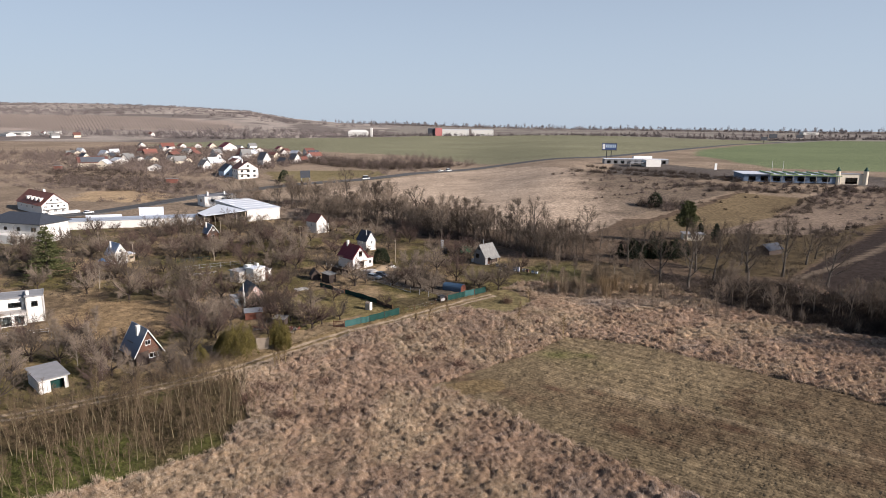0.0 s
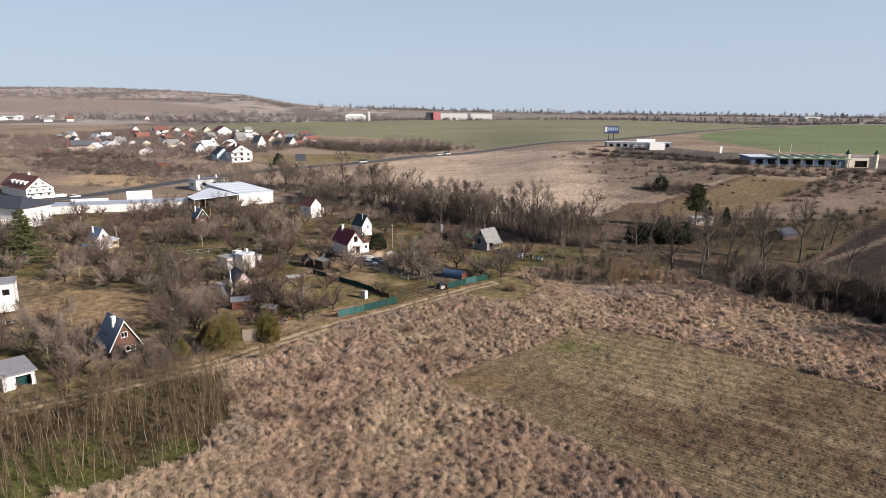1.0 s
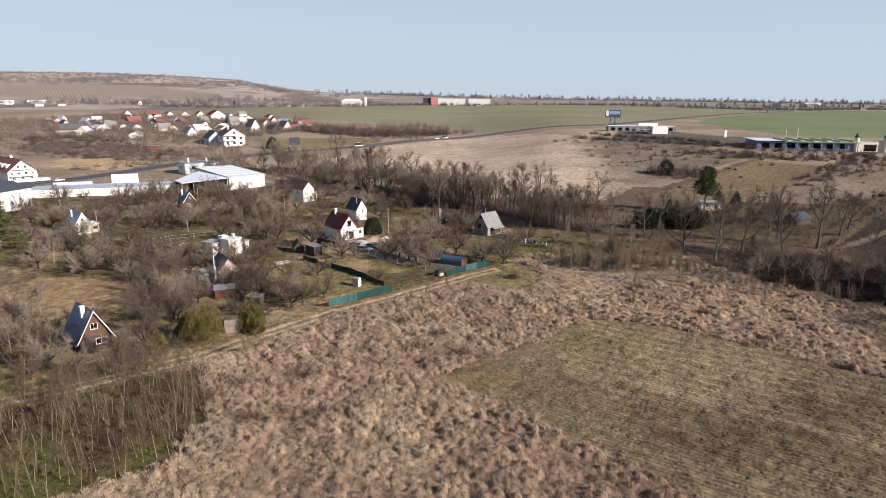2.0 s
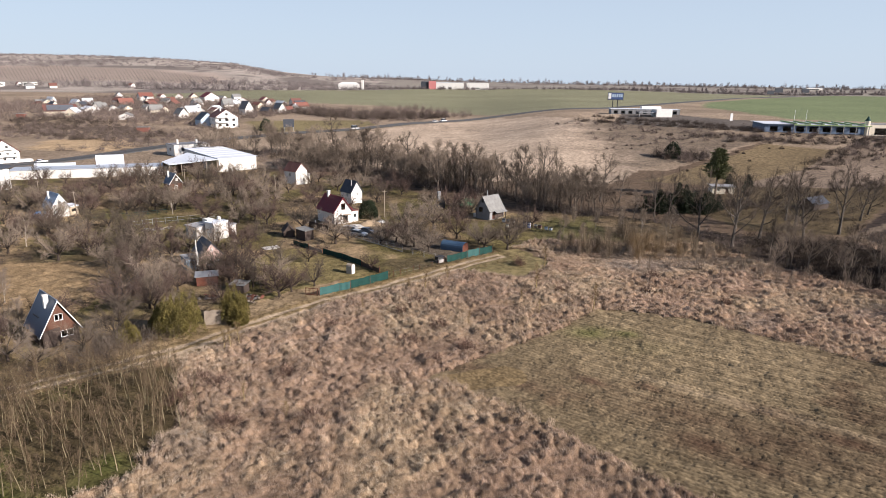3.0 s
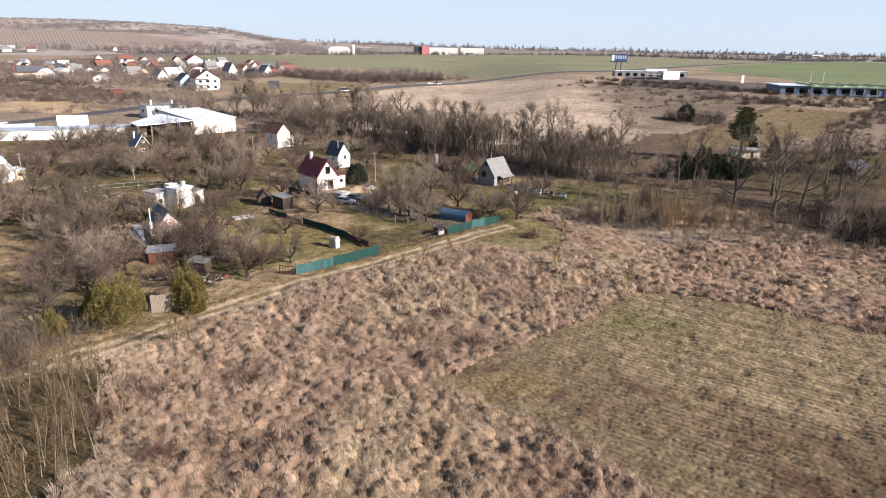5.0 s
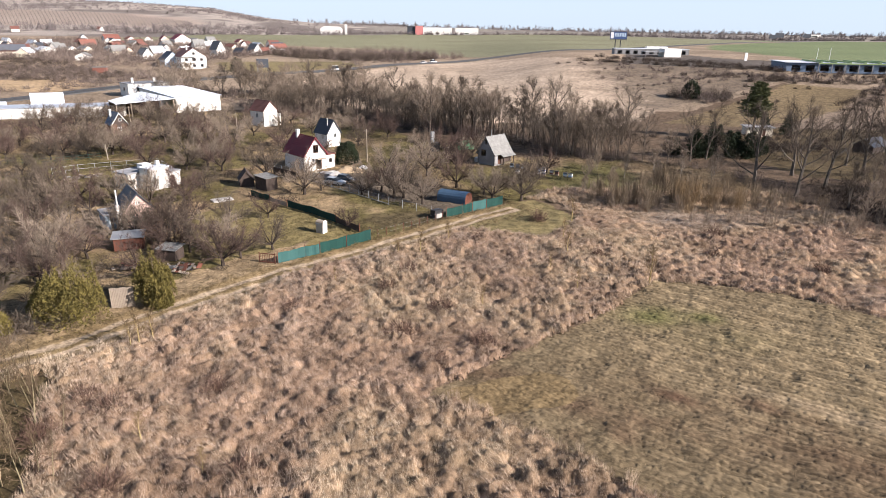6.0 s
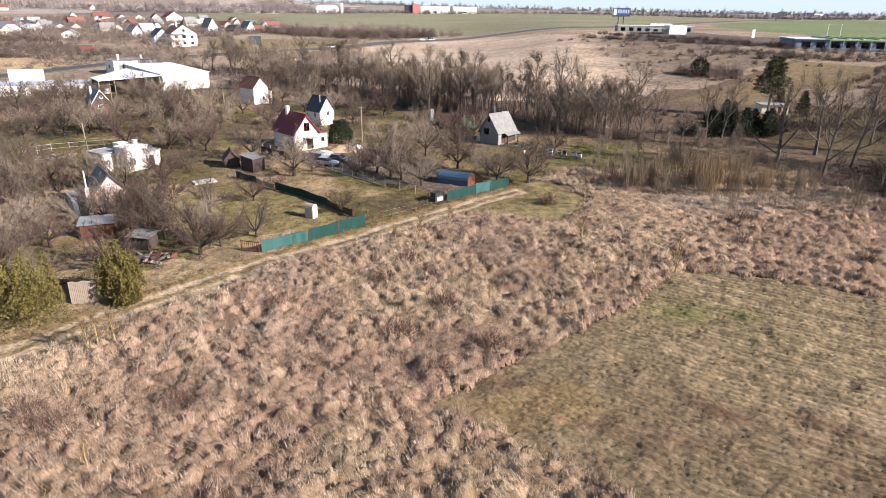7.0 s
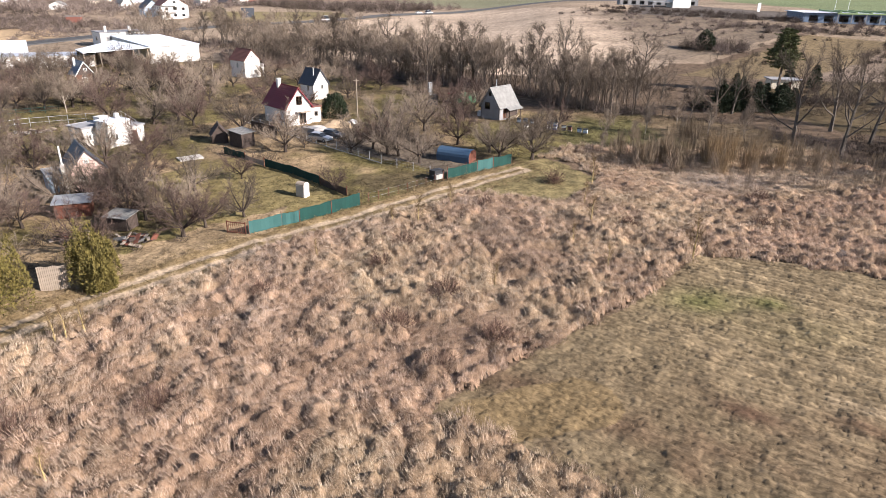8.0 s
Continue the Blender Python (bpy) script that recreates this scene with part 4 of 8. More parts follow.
def conifer(name, label, material, bark, seed, height, radius, clear=0.08, layers=26, per=9, droop=0.15, needle=0.5, width=0.16, ragged=0.2, taper=0.75):
    """An evergreen: a tapered trunk and boughs set with many small needle sprays."""
    rng = np.random.RandomState(seed)
    ob = tagged(new(name), label, "tree")
    part("trunk", Shape().tube([(0, 0, -0.2), (0, 0, height * 0.5), (0, 0, height)], [radius * 0.09 + 0.05, radius * 0.06 + 0.03, 0.02], 6), bark, ob)
    st, en, boughs = [], [], Shape()
    for i in range(layers):
        k = (i + 0.5) / layers
        z0 = height * (clear + (1 - clear) * k)
        rad = radius * (1 - k) ** taper * rng.uniform(1 - ragged, 1 + ragged) + 0.15
        for j in range(per):
            az = rng.uniform(0, 2 * math.pi)
            ln = rad * rng.uniform(0.7, 1.1)
            d = np.array((math.cos(az), math.sin(az), rng.uniform(-droop, droop * 0.6 + 0.15)))
            tip = np.array((0, 0, z0)) + d * ln
            boughs.tube([(0, 0, z0), tuple(tip)], [0.04, 0.015], 3, False)
            for _ in range(int(7 + 6 * ln)):
                t = rng.uniform(0.2, 1.0)
                p = np.array((0, 0, z0)) + d * ln * t
                v = rng.normal(size=3) * (0.8, 0.8, 0.45) + d * 0.7
                v /= np.linalg.norm(v)
                st.append(p); en.append(p + v * needle * rng.uniform(0.6, 1.2))
    co, fa = slivers(st, en, width * rng.uniform(0.7, 1.3, len(st)), rng)
    boughs.add(co.tolist(), fa.tolist())
    part("crown", boughs, material, ob)
    return ob


def leafy_bush(name, label, material, x, y, rx, ry, height, seed, flakes=2600, size=0.28, category="bush", point=0.6, lobes=0):
    """A dense evergreen bush of many small outward flakes, with a lumpy outline."""
    rng = np.random.RandomState(seed)
    ob = thing(name, label, category, x, y)
    lumps = rng.normal(size=(14, 3)); lumps /= np.linalg.norm(lumps, axis=1, keepdims=True)
    v = rng.normal(size=(flakes, 3)); v /= np.linalg.norm(v, axis=1, keepdims=True)
    v[:, 2] = np.abs(v[:, 2])
    bulge = 0.78 + 0.3 * np.max(np.clip(v @ lumps.T, 0, 1) ** 6, axis=1)
    inner = rng.uniform(0.6, 1.0, flakes) ** 0.5
    taper = 1 - point * v[:, 2] ** 2 * 0.5
    p = v * np.array((rx, ry, height)) * (bulge * inner)[:, None]
    p[:, :2] *= taper[:, None]
    if lobes:
        # several upright sprays of foliage that overlap, with gaps between
        az = np.arange(lobes) * 2.4
        far = np.sqrt((np.arange(lobes) + 0.3) / lobes) * 0.72
        tall = height * (1 - 0.62 * far ** 1.6) * rng.uniform(0.66, 1.08, lobes)
        wide = rng.uniform(0.20, 0.40, lobes)
        pick = rng.randint(0, lobes, flakes)
        low = rng.uniform(0.0, 0.25, lobes)[pick] * tall[pick]
        p = v * np.stack([wide[pick] * rx, wide[pick] * ry, tall[pick] * 0.62], -1) * (bulge * inner)[:, None]
        p[:, 2] = low + p[:, 2] * 1.25 * (tall[pick] - low) / (tall[pick] * 0.78)
        p[:, :2] *= (1.1 - 0.65 * np.clip(p[:, 2] / tall[pick], 0, 1) ** 2)[:, None]
        p[:, 0] += np.cos(az)[pick] * far[pick] * rx
        p[:, 1] += np.sin(az)[pick] * far[pick] * ry
    d = v * 0.8 + rng.normal(size=v.shape) * 0.5 + np.array((0, 0, 0.4))
    d /= np.linalg.norm(d, axis=1, keepdims=True)
    co, fa = slivers(p, p + d * size * rng.uniform(0.6, 1.3, (flakes, 1)), size * 0.55 * rng.uniform(0.7, 1.3, flakes), rng)
    stem = Shape().tube([(0, 0, -0.2), (0.05, 0, height * 0.7)], [0.12, 0.04], 5)
    part("trunk", stem, BARK, ob)
    me = mesh_from("foliage", co, fa)
    me.materials.append(material)
    f = new("foliage", me)
    f.parent = ob
    return ob


# ---- buildings ----
def wall_run(shape, p, q, tops, thick, holes=()):
    """A wall from p to q (plan points) of the heights tops [(u, z), ...] along it, with holes (u0, u1, z0, z1) cut through."""
    ln = math.dist(p, q)
    ux, uy = (q[0] - p[0]) / ln, (q[1] - p[1]) / ln
    nx, ny = -uy * thick, ux * thick
    cuts = sorted({0.0, ln, *(u for u, _ in tops), *(v for h in holes for v in h[:2])})
    us, zs = [t[0] for t in tops], [t[1] for t in tops]
    for a, b in zip(cuts, cuts[1:]):
        if b - a < 1e-4:
            continue
        mid, lo = (a + b) / 2, 0.0
        rows = sorted((h[2], h[3]) for h in holes if h[0] < mid < h[1])
        ta, tb = float(np.interp(a, us, zs)), float(np.interp(b, us, zs))
        spans = []
        for z0, z1 in rows:
            spans.append((lo, lo, z0, z0)); lo = z1
        spans.append((lo, lo, ta, tb))
        for la, lb, ha, hb in spans:
            if ha - la < 1e-3 and hb - lb < 1e-3:
                continue
            A, B = (p[0] + ux * a, p[1] + uy * a), (p[0] + ux * b, p[1] + uy * b)
            low = [(A[0], A[1], la), (B[0], B[1], lb), (B[0] + nx, B[1] + ny, lb), (A[0] + nx, A[1] + ny, la)]
            high = [(A[0], A[1], ha), (B[0], B[1], hb), (B[0] + nx, B[1] + ny, hb), (A[0] + nx, A[1] + ny, ha)]
            shape.hexa(low, high)
    return shape


def fit_window(owner, p, q, hole, frame_mat, name="window", glazed=True, bars=1, thick=0.25):
    """A framed window or door leaf set in a hole of the wall from p to q."""
    ln = math.dist(p, q)
    u = Vector(((q[0] - p[0]) / ln, (q[1] - p[1]) / ln, 0))
    n = Vector((-u.y, u.x, 0))
    o = Vector((p[0], p[1], 0))
    u0, u1, z0, z1 = hole
    f = Shape()
    def bar(a0, a1, b0, b1, d0=0.04, d1=0.12):
        c = [o + u * s + n * d + Vector((0, 0, z)) for z in (b0, b1) for s, d in ((a0, d0), (a1, d0), (a1, d1), (a0, d1))]
        f.hexa(c[:4], c[4:])
    w = 0.09
    bar(u0, u0 + w, z0, z1); bar(u1 - w, u1, z0, z1); bar(u0 + w, u1 - w, z1 - w, z1); bar(u0 + w, u1 - w, z0, z0 + w)
    for i in range(1, bars + 1):
        c = u0 + (u1 - u0) * i / (bars + 1)
        bar(c - 0.035, c + 0.035, z0 + w, z1 - w)
    ob = part(name, f, frame_mat, owner)
    g = Shape()
    c = [o + u * s + n * d + Vector((0, 0, z)) for z in (z0 + w, z1 - w) for s, d in ((u0 + w, 0.07), (u1 - w, 0.07), (u1 - w, 0.09), (u0 + w, 0.09))]
    g.hexa(c[:4], c[4:])
    part("pane" if glazed else "panel", g, GLASS if glazed else frame_mat, ob)
    return ob


def roof_slope(shape, ridge0, ridge1, eave0, eave1, thick=0.14, courses=0, ribs=0, owner=None, material=None):
    """One pitch of a roof as a slab, with overlapping courses or standing ribs."""
    r0, r1, e0, e1 = (Vector(v) for v in (ridge0, ridge1, eave0, eave1))
    n = (r1 - r0).cross(e0 - r0).normalized()
    if n.z < 0:
        n = -n
    n = n * thick
    shape.hexa([r0 - n, r1 - n, e1 - n, e0 - n], [r0, r1, e1, e0])
    for i in range(courses):
        a, b = i / courses, (i + 1.0) / courses
        up0, up1 = n * 0.08, n * 0.40
        A, B, C, D = r0.lerp(e0, a), r1.lerp(e1, a), r1.lerp(e1, b), r0.lerp(e0, b)
        c = Shape().hexa([A + n * 0.03, B + n * 0.03, C + n * 0.03, D + n * 0.03], [A + up0, B + up0, C + up1, D + up1])
        part("tile_course", c, material, owner)
    for i in range(ribs + 1 if ribs else 0):
        k = i / ribs
        A, B = r0.lerp(r1, k), e0.lerp(e1, k)
        s = (r1 - r0).normalized() * 0.04
        c = Shape().hexa([A - s + n * 0.02, A + s + n * 0.02, B + s + n * 0.02, B - s + n * 0.02], [A - s + n * 0.35, A + s + n * 0.35, B + s + n * 0.35, B - s + n * 0.35])
        part("seam", c, material, owner)


def house(name, label, x, y, yaw, w, l, eave, ridge, wall_m, roof_m, front=(), back=(), left=(), right=(), over=0.35, courses=0, ribs=0, chimney=None, chimney_m=None, frame_m=None, barge=None, category="house", gable_m=None, gable_z=0.0, thick=0.25, group="", doors=(), bars=1, sink=0.4, eave_r=None, hip=False):
    """A gabled house: front gable at local y 0, ridge along local y. Openings are (centre, sill, width, height)."""
    ob = thing(name, label, category, x, y, yaw, group)
    frame_m = frame_m or WHITE_PAINT
    er = eave if eave_r is None else eave_r
    h = w / 2
    L, R = -h, h
    runs = {
        "front": ((L, 0), (R, 0), [(0, eave), (h, ridge), (w, er)], front),
        "back": ((R, l), (L, l), [(0, er), (h, ridge), (w, eave)], back),
        "left": ((L, l), (L, 0), [(0, eave), (l, eave)], left),
        "right": ((R, 0), (R, l), [(0, er), (l, er)], right),
    }
    gable = Shape()
    for side, (p, q, tops, holes) in runs.items():
        if hip:
            tops = [(0, eave), (math.dist(p, q), eave)]
        cut = [(c - a / 2, c + a / 2, s, s + b) for c, s, a, b in holes]
        part("wall", wall_run(Shape(), p, q, tops, thick, cut).weld(), wall_m, ob)
        for i, hole in enumerate(cut):
            is_door = (side, i) in doors
            fit_window(ob, p, q, hole, WOOD_BROWN if is_door else frame_m, "door" if is_door else "window", not is_door, 0 if is_door else bars)
    part("plinth", Shape().box(L + 0.05, R - 0.05, 0.05, l - 0.05, -sink, 0.02), wall_m, ob)
    if gable_m:
        wall_run(gable, (L - 0.03, -0.04), (R + 0.03, -0.04), [(0, eave - 0.02), (h + 0.03, ridge - 0.02), (w + 0.06, er - 0.02)], 0.036, [(c - a / 2 + 0.03, c + a / 2 + 0.03, s, s + b) for c, s, a, b in front] + [(0.0, w + 0.06, 0.0, gable_z)])
        part("gable_cladding", gable, gable_m, ob, "dark boarded gable")
    roof = Shape()
    lift = 0.16
    if hip:
        e, o2, z0, z1 = h + over, h * 0.85, eave - 0.1, ridge
        low = [(-e, -over), (e, -over), (e, l + over), (-e, l + over)]
        roof.add([(x2, y2, z0) for x2, y2 in low] + [(x2, y2, z0 + 0.2) for x2, y2 in low] + [(0, o2, z1), (0, l - o2, z1)], [(3, 2, 1, 0), (0, 1, 5, 4), (1, 2, 6, 5), (2, 3, 7, 6), (3, 0, 4, 7), (4, 5, 8), (5, 6, 9, 8), (6, 7, 9), (7, 4, 8, 9)])
    for sgn, ev in () if hip else ((-1, eave), (1, er)):
        k = (ridge - ev) / h
        roof_slope(roof, (0, -over, ridge + lift), (0, l + over, ridge + lift), (sgn * (h + over), -over, ev - over * k + lift), (sgn * (h + over), l + over, ev - over * k + lift), 0.13, courses, ribs, ob, roof_m)
    if not hip:
        part("ridge_cap", Shape().tube([(0, -over, ridge + lift + 0.02), (0, l + over, ridge + lift + 0.02)], [0.11, 0.11], 6), roof_m, ob)
    part("roof", roof, roof_m, ob)
    if barge:
        for sgn, ev in ((-1, eave), (1, er)):
            k = (ridge - ev) / h
            for yy in (-over - 0.05, l + over + 0.01):
                xa, za, xb, zb = 0, ridge + lift, sgn * (h + over), ev - over * k + lift
                b = Shape().hexa([(xa, yy, za - 0.2), (xb, yy, zb - 0.2), (xb, yy + 0.04, zb - 0.2), (xa, yy + 0.04, za - 0.2)], [(xa, yy, za + 0.04), (xb, yy, zb + 0.04), (xb, yy + 0.04, zb + 0.04), (xa, yy + 0.04, za + 0.04)])
                part("bargeboard", b, barge, ob)
    if chimney:
        cx, cy, top, size = chimney
        c = Shape().box(cx - size, cx + size, cy - size, cy + size, ridge - 1.4, top)
        c.box(cx - size - 0.06, cx + size + 0.06, cy - size - 0.06, cy + size + 0.06, top, top + 0.1)
        part("chimney", c, chimney_m or PLASTER, ob)
    return ob


def flat_block(owner, x0, x1, y0, y1, z1, wall_m, roof_m, front=(), right=(), left=(), back=(), z0=-0.4, lip=0.18, frame_m=None, slope=0.0, doors=(), bars=1):
    """A flat-roofed block with a parapet lip; openings as for a house, measured along each side."""
    frame_m = frame_m or WHITE_PAINT
    w, l = x1 - x0, y1 - y0
    runs = {"front": ((x0, y0), (x1, y0), w, front), "right": ((x1, y0), (x1, y1), l, right), "back": ((x1, y1), (x0, y1), w, back), "left": ((x0, y1), (x0, y0), l, left)}
    for side, (p, q, ln, holes) in runs.items():
        cut = [(c - a / 2, c + a / 2, s, s + b) for c, s, a, b in holes]
        part("wall", wall_run(Shape(), p, q, [(0, z1), (ln, z1)], 0.25, cut).weld(), wall_m, owner)
        for i, hole in enumerate(cut):
            is_door = (side, i) in doors
            fit_window(owner, p, q, hole, WOOD_BROWN if is_door else frame_m, "door" if is_door else "window", not is_door, 0 if is_door else bars)
    part("plinth", Shape().box(x0 + 0.05, x1 - 0.05, y0 + 0.05, y1 - 0.05, z0, 0.02), wall_m, owner)
    part("roof", Shape().box(x0 - lip, x1 + lip, y0 - lip, y1 + lip, z1, z1 + 0.16), roof_m, owner)
    A, B = [(x0 - lip, y0 - lip), (x1 + lip, y0 - lip), (x1 + lip, y1 + lip), (x0 - lip, y1 + lip)], [(x0 - lip + 0.14, y0 - lip + 0.14), (x1 + lip - 0.14, y0 - lip + 0.14), (x1 + lip - 0.14, y1 + lip - 0.14), (x0 - lip + 0.14, y1 + lip - 0.14)]
    ring = Shape()
    for i in range(4):
        j = (i + 1) % 4
        ring.hexa([(*A[i], z1 + 0.16), (*A[j], z1 + 0.16), (*B[j], z1 + 0.16), (*B[i], z1 + 0.16)], [(*A[i], z1 + 0.25), (*A[j], z1 + 0.25), (*B[j], z1 + 0.25), (*B[i], z1 + 0.25)])
    part("parapet", ring.weld(), roof_m, owner)


def car(label, x, y, yaw, paint, name="car", length=4.2, tall=1.45, group=""):
    """A parked car: shaped body, glazed cabin, four wheels, lights."""
    ob = thing(name, label, "car", x, y, yaw, group)
    h, w = length / 2, 0.86
    b = Shape()
    prof = [(-h, 0.35), (-h, 0.75), (-h + 0.15, 0.88), (-0.5, 0.95), (h - 0.9, 0.95), (h - 0.1, 0.82), (h, 0.6), (h, 0.35)]
    b.hexa([(px, -w, pz) for px, pz in prof], [(px, w, pz) for px, pz in prof])
    part("body", b, paint, ob)
    c = Shape()
    low = [(-h + 0.25, -w + 0.05, 0.93), (h - 1.15, -w + 0.05, 0.93), (h - 1.15, w - 0.05, 0.93), (-h + 0.25, w - 0.05, 0.93)]
    high = [(-h + 0.65, -w + 0.22, tall - 0.05), (h - 1.95, -w + 0.22, tall - 0.05), (h - 1.95, w - 0.22, tall - 0.05), (-h + 0.65, w - 0.22, tall - 0.05)]
    c.hexa(low, high)
    part("cabin_glass", c, CAR_GLASS, ob)
    part("roof", Shape().box(-h + 0.6, h - 1.9, -w + 0.2, w - 0.2, tall - 0.05, tall), paint, ob)
    for sx in (-h + 0.75, h - 0.8):
        for sy in (-w + 0.02, w - 0.02):
            t = Shape().tube([(sx, sy - 0.1, 0.31), (sx, sy + 0.1, 0.31)], [0.31, 0.31], 12)
            wheel = part("wheel", t, DARK_METAL, ob)
            part("rim", Shape().tube([(sx, sy - 0.11, 0.31), (sx, sy + 0.11, 0.31)], [0.18, 0.18], 8), STEEL, wheel)
    for sy in (-0.6, 0.6):
        part("headlight", Shape().box(h - 0.1, h + 0.02, sy - 0.18, sy + 0.18, 0.62, 0.76), WHITE_PAINT, ob)
    return ob


def pole(label, x, y, height, material=None, name="utility_pole", r=0.13, lean=0.0):
    ob = thing(name, label, "pole", x, y)
    part("post", Shape().tube([(0, 0, -0.4), (lean * 0.5, 0, height * 0.5), (lean, 0, height)], [r, r * 0.85, r * 0.65], 8), material or WOOD_GREY, ob)
    part("crossarm", Shape().box(lean - 0.6, lean + 0.6, -0.05, 0.05, height - 0.45, height - 0.33), material or WOOD_GREY, ob)
    return ob


def net_fence(label, pts, heights, mats, post_m=None, group="shade net fences"):
    """A fence of shade netting between posts: each panel sags a little."""
    ob = thing("net_fence", label, "fence", pts[0][0], pts[0][1])
    o = ob.matrix_basis.translation
    for i, (a, b) in enumerate(zip(pts, pts[1:])):
        s, n = Shape(), 8
        co, fa = [], []
        h = heights[i]
        for j in range(n + 1):
            k = j / n
            px, py = a[0] + (b[0] - a[0]) * k, a[1] + (b[1] - a[1]) * k
            sag = 0.10 * math.sin(k * math.pi) + 0.03 * math.sin(k * 19 + i)
            off = 0.05 * math.sin(k * 11 + i * 2)
            gz = float(land(px, py)) - o.z
            nx, ny = -(b[1] - a[1]), b[0] - a[0]
            ln = math.hypot(nx, ny)
            for t in (0, 0.025):
                qx, qy = px - o.x + nx / ln * (off + t), py - o.y + ny / ln * (off + t)
                co += [(qx, qy, gz + 0.03), (qx, qy, gz + h - sag)]
        for j in range(n):
            q = j * 4
            fa += [(q, q + 4, q + 5, q + 1), (q + 2, q + 3, q + 7, q + 6), (q + 1, q + 5, q + 7, q + 3), (q, q + 2, q + 6, q + 4)]
        s.add(co, fa)
        part("netting", s, mats[i], ob)
    for px, py in pts:
        gz = float(land(px, py)) - o.z
        part("post", Shape().tube([(px - o.x, py - o.y, gz - 0.3), (px - o.x, py - o.y, gz + max(heights) + 0.12)], [0.05, 0.05], 6), post_m or RUST, ob)
    return ob


def rail_fence(label, pts, height, material, rails=2, spacing=2.5, name="fence", r=0.045, wire=False, group="garden fences"):
    """Posts with rails or wires along a line."""
    ob = thing(name, label, "fence", pts[0][0], pts[0][1], group=group)
    o = ob.matrix_basis.translation
    spots = []
    for a, b in zip(pts, pts[1:]):
        n = max(1, round(math.dist(a, b) / spacing))
        spots += [(a[0] + (b[0] - a[0]) * i / n, a[1] + (b[1] - a[1]) * i / n) for i in range(n)]
    spots.append(pts[-1])
    local = [(px - o.x, py - o.y, float(land(px, py)) - o.z) for px, py in spots]
    for px, py, pz in local:
        part("post", Shape().tube([(px, py, pz - 0.25), (px, py, pz + height)], [r, r], 5), material, ob)
    for i in range(rails):
        z = height * (i + 0.9) / rails
        rr = 0.007 if wire else r * 0.8
        part("wire" if wire else "rail", Shape().tube([(px, py, pz + z - 0.05) for px, py, pz in local], [rr] * len(local), 4), STEEL if wire else material, ob)
    return ob


def board_box(owner, x0, x1, y0, y1, h_front, h_back, board_m, roof_m, gap=0.02, over=0.25, board=0.22, door=True):
    """A shed of upright boards under a lean-to roof."""
    def row(p, q, ha, hb):
        ln = math.dist(p, q)
        n = max(2, round(ln / board))
        for i in range(n):
            a, b = i / n + gap / ln / 2, (i + 1) / n - gap / ln / 2
            A = (p[0] + (q[0] - p[0]) * a, p[1] + (q[1] - p[1]) * a)
            B = (p[0] + (q[0] - p[0]) * b, p[1] + (q[1] - p[1]) * b)
            za, zb = ha + (hb - ha) * a, ha + (hb - ha) * b
            nx, ny = -(q[1] - p[1]) / ln * 0.03, (q[0] - p[0]) / ln * 0.03
            s = Shape().hexa([(A[0], A[1], 0), (B[0], B[1], 0), (B[0] + nx, B[1] + ny, 0), (A[0] + nx, A[1] + ny, 0)], [(A[0], A[1], za), (B[0], B[1], zb), (B[0] + nx, B[1] + ny, zb), (A[0] + nx, A[1] + ny, za)])
            part("board", s, board_m, owner)
    row((x0, y0), (x1, y0), h_front, h_front)
    row((x1, y0), (x1, y1), h_front, h_back)
    row((x1, y1), (x0, y1), h_back, h_back)
    row((x0, y1), (x0, y0), h_back, h_front)
    k = (h_back - h_front) / (y1 - y0)
    r = Shape()
    roof_slope(r, (x0 - over, y1 + over, h_back + k * over + 0.12), (x1 + over, y1 + over, h_back + k * over + 0.12), (x0 - over, y0 - over, h_front - k * over + 0.12), (x1 + over, y0 - over, h_front - k * over + 0.12), 0.08, 0, 6, owner, roof_m)
    part("roof", r, roof_m, owner)


CAR_GLASS = mat("dark_car_glass", (0.03, 0.035, 0.04), (0.02, 0.02, 0.025), 0.08, 1, 5, 0.3, 0)
PAINT_SILVER = mat("silver_car_paint", (0.45, 0.47, 0.50), (0.38, 0.40, 0.43), 0.3, 1, 8, 0.3, 0, metallic=0.4)
PAINT_GREY = mat("grey_car_paint", (0.14, 0.15, 0.17), (0.10, 0.11, 0.12), 0.3, 1, 8, 0.3, 0, metallic=0.3)
PAINT_WHITE = mat("white_car_paint", (0.78, 0.78, 0.78), (0.70, 0.70, 0.70), 0.3, 1, 8, 0.3, 0)


# ---- garden houses ----
h1 = house("garden_house", "white two-level cottage with a dark red tiled gable roof", -25.3, 194.7, 41, 5.4, 8.2, 3.5, 6.9, PLASTER, ROOF_RED, front=[(2.9, 3.75, 1.3, 1.7), (3.5, 0.15, 1.5, 2.05)], left=[(5.6, 0.9, 0.9, 1.2)], over=0.4, courses=12, chimney=(-0.3, 6.2, 8.0, 0.32), frame_m=WOOD_BROWN)
flat_block(h1, 2.8, 5.2, 0.5, 5.0, 2.9, PLASTER, ROOF_BROWN, front=[(1.3, 1.2, 0.8, 0.9)], frame_m=WOOD_DARK)
part("canopy", Shape().box(0.0, 2.0, -1.1, -0.02, 2.42, 2.52), WOOD_GREY, h1, "small timber canopy over the door")
part("lantern", Shape().box(-0.75, -0.45, -0.3, -0.02, 2.2, 2.6), DARK_METAL, h1)
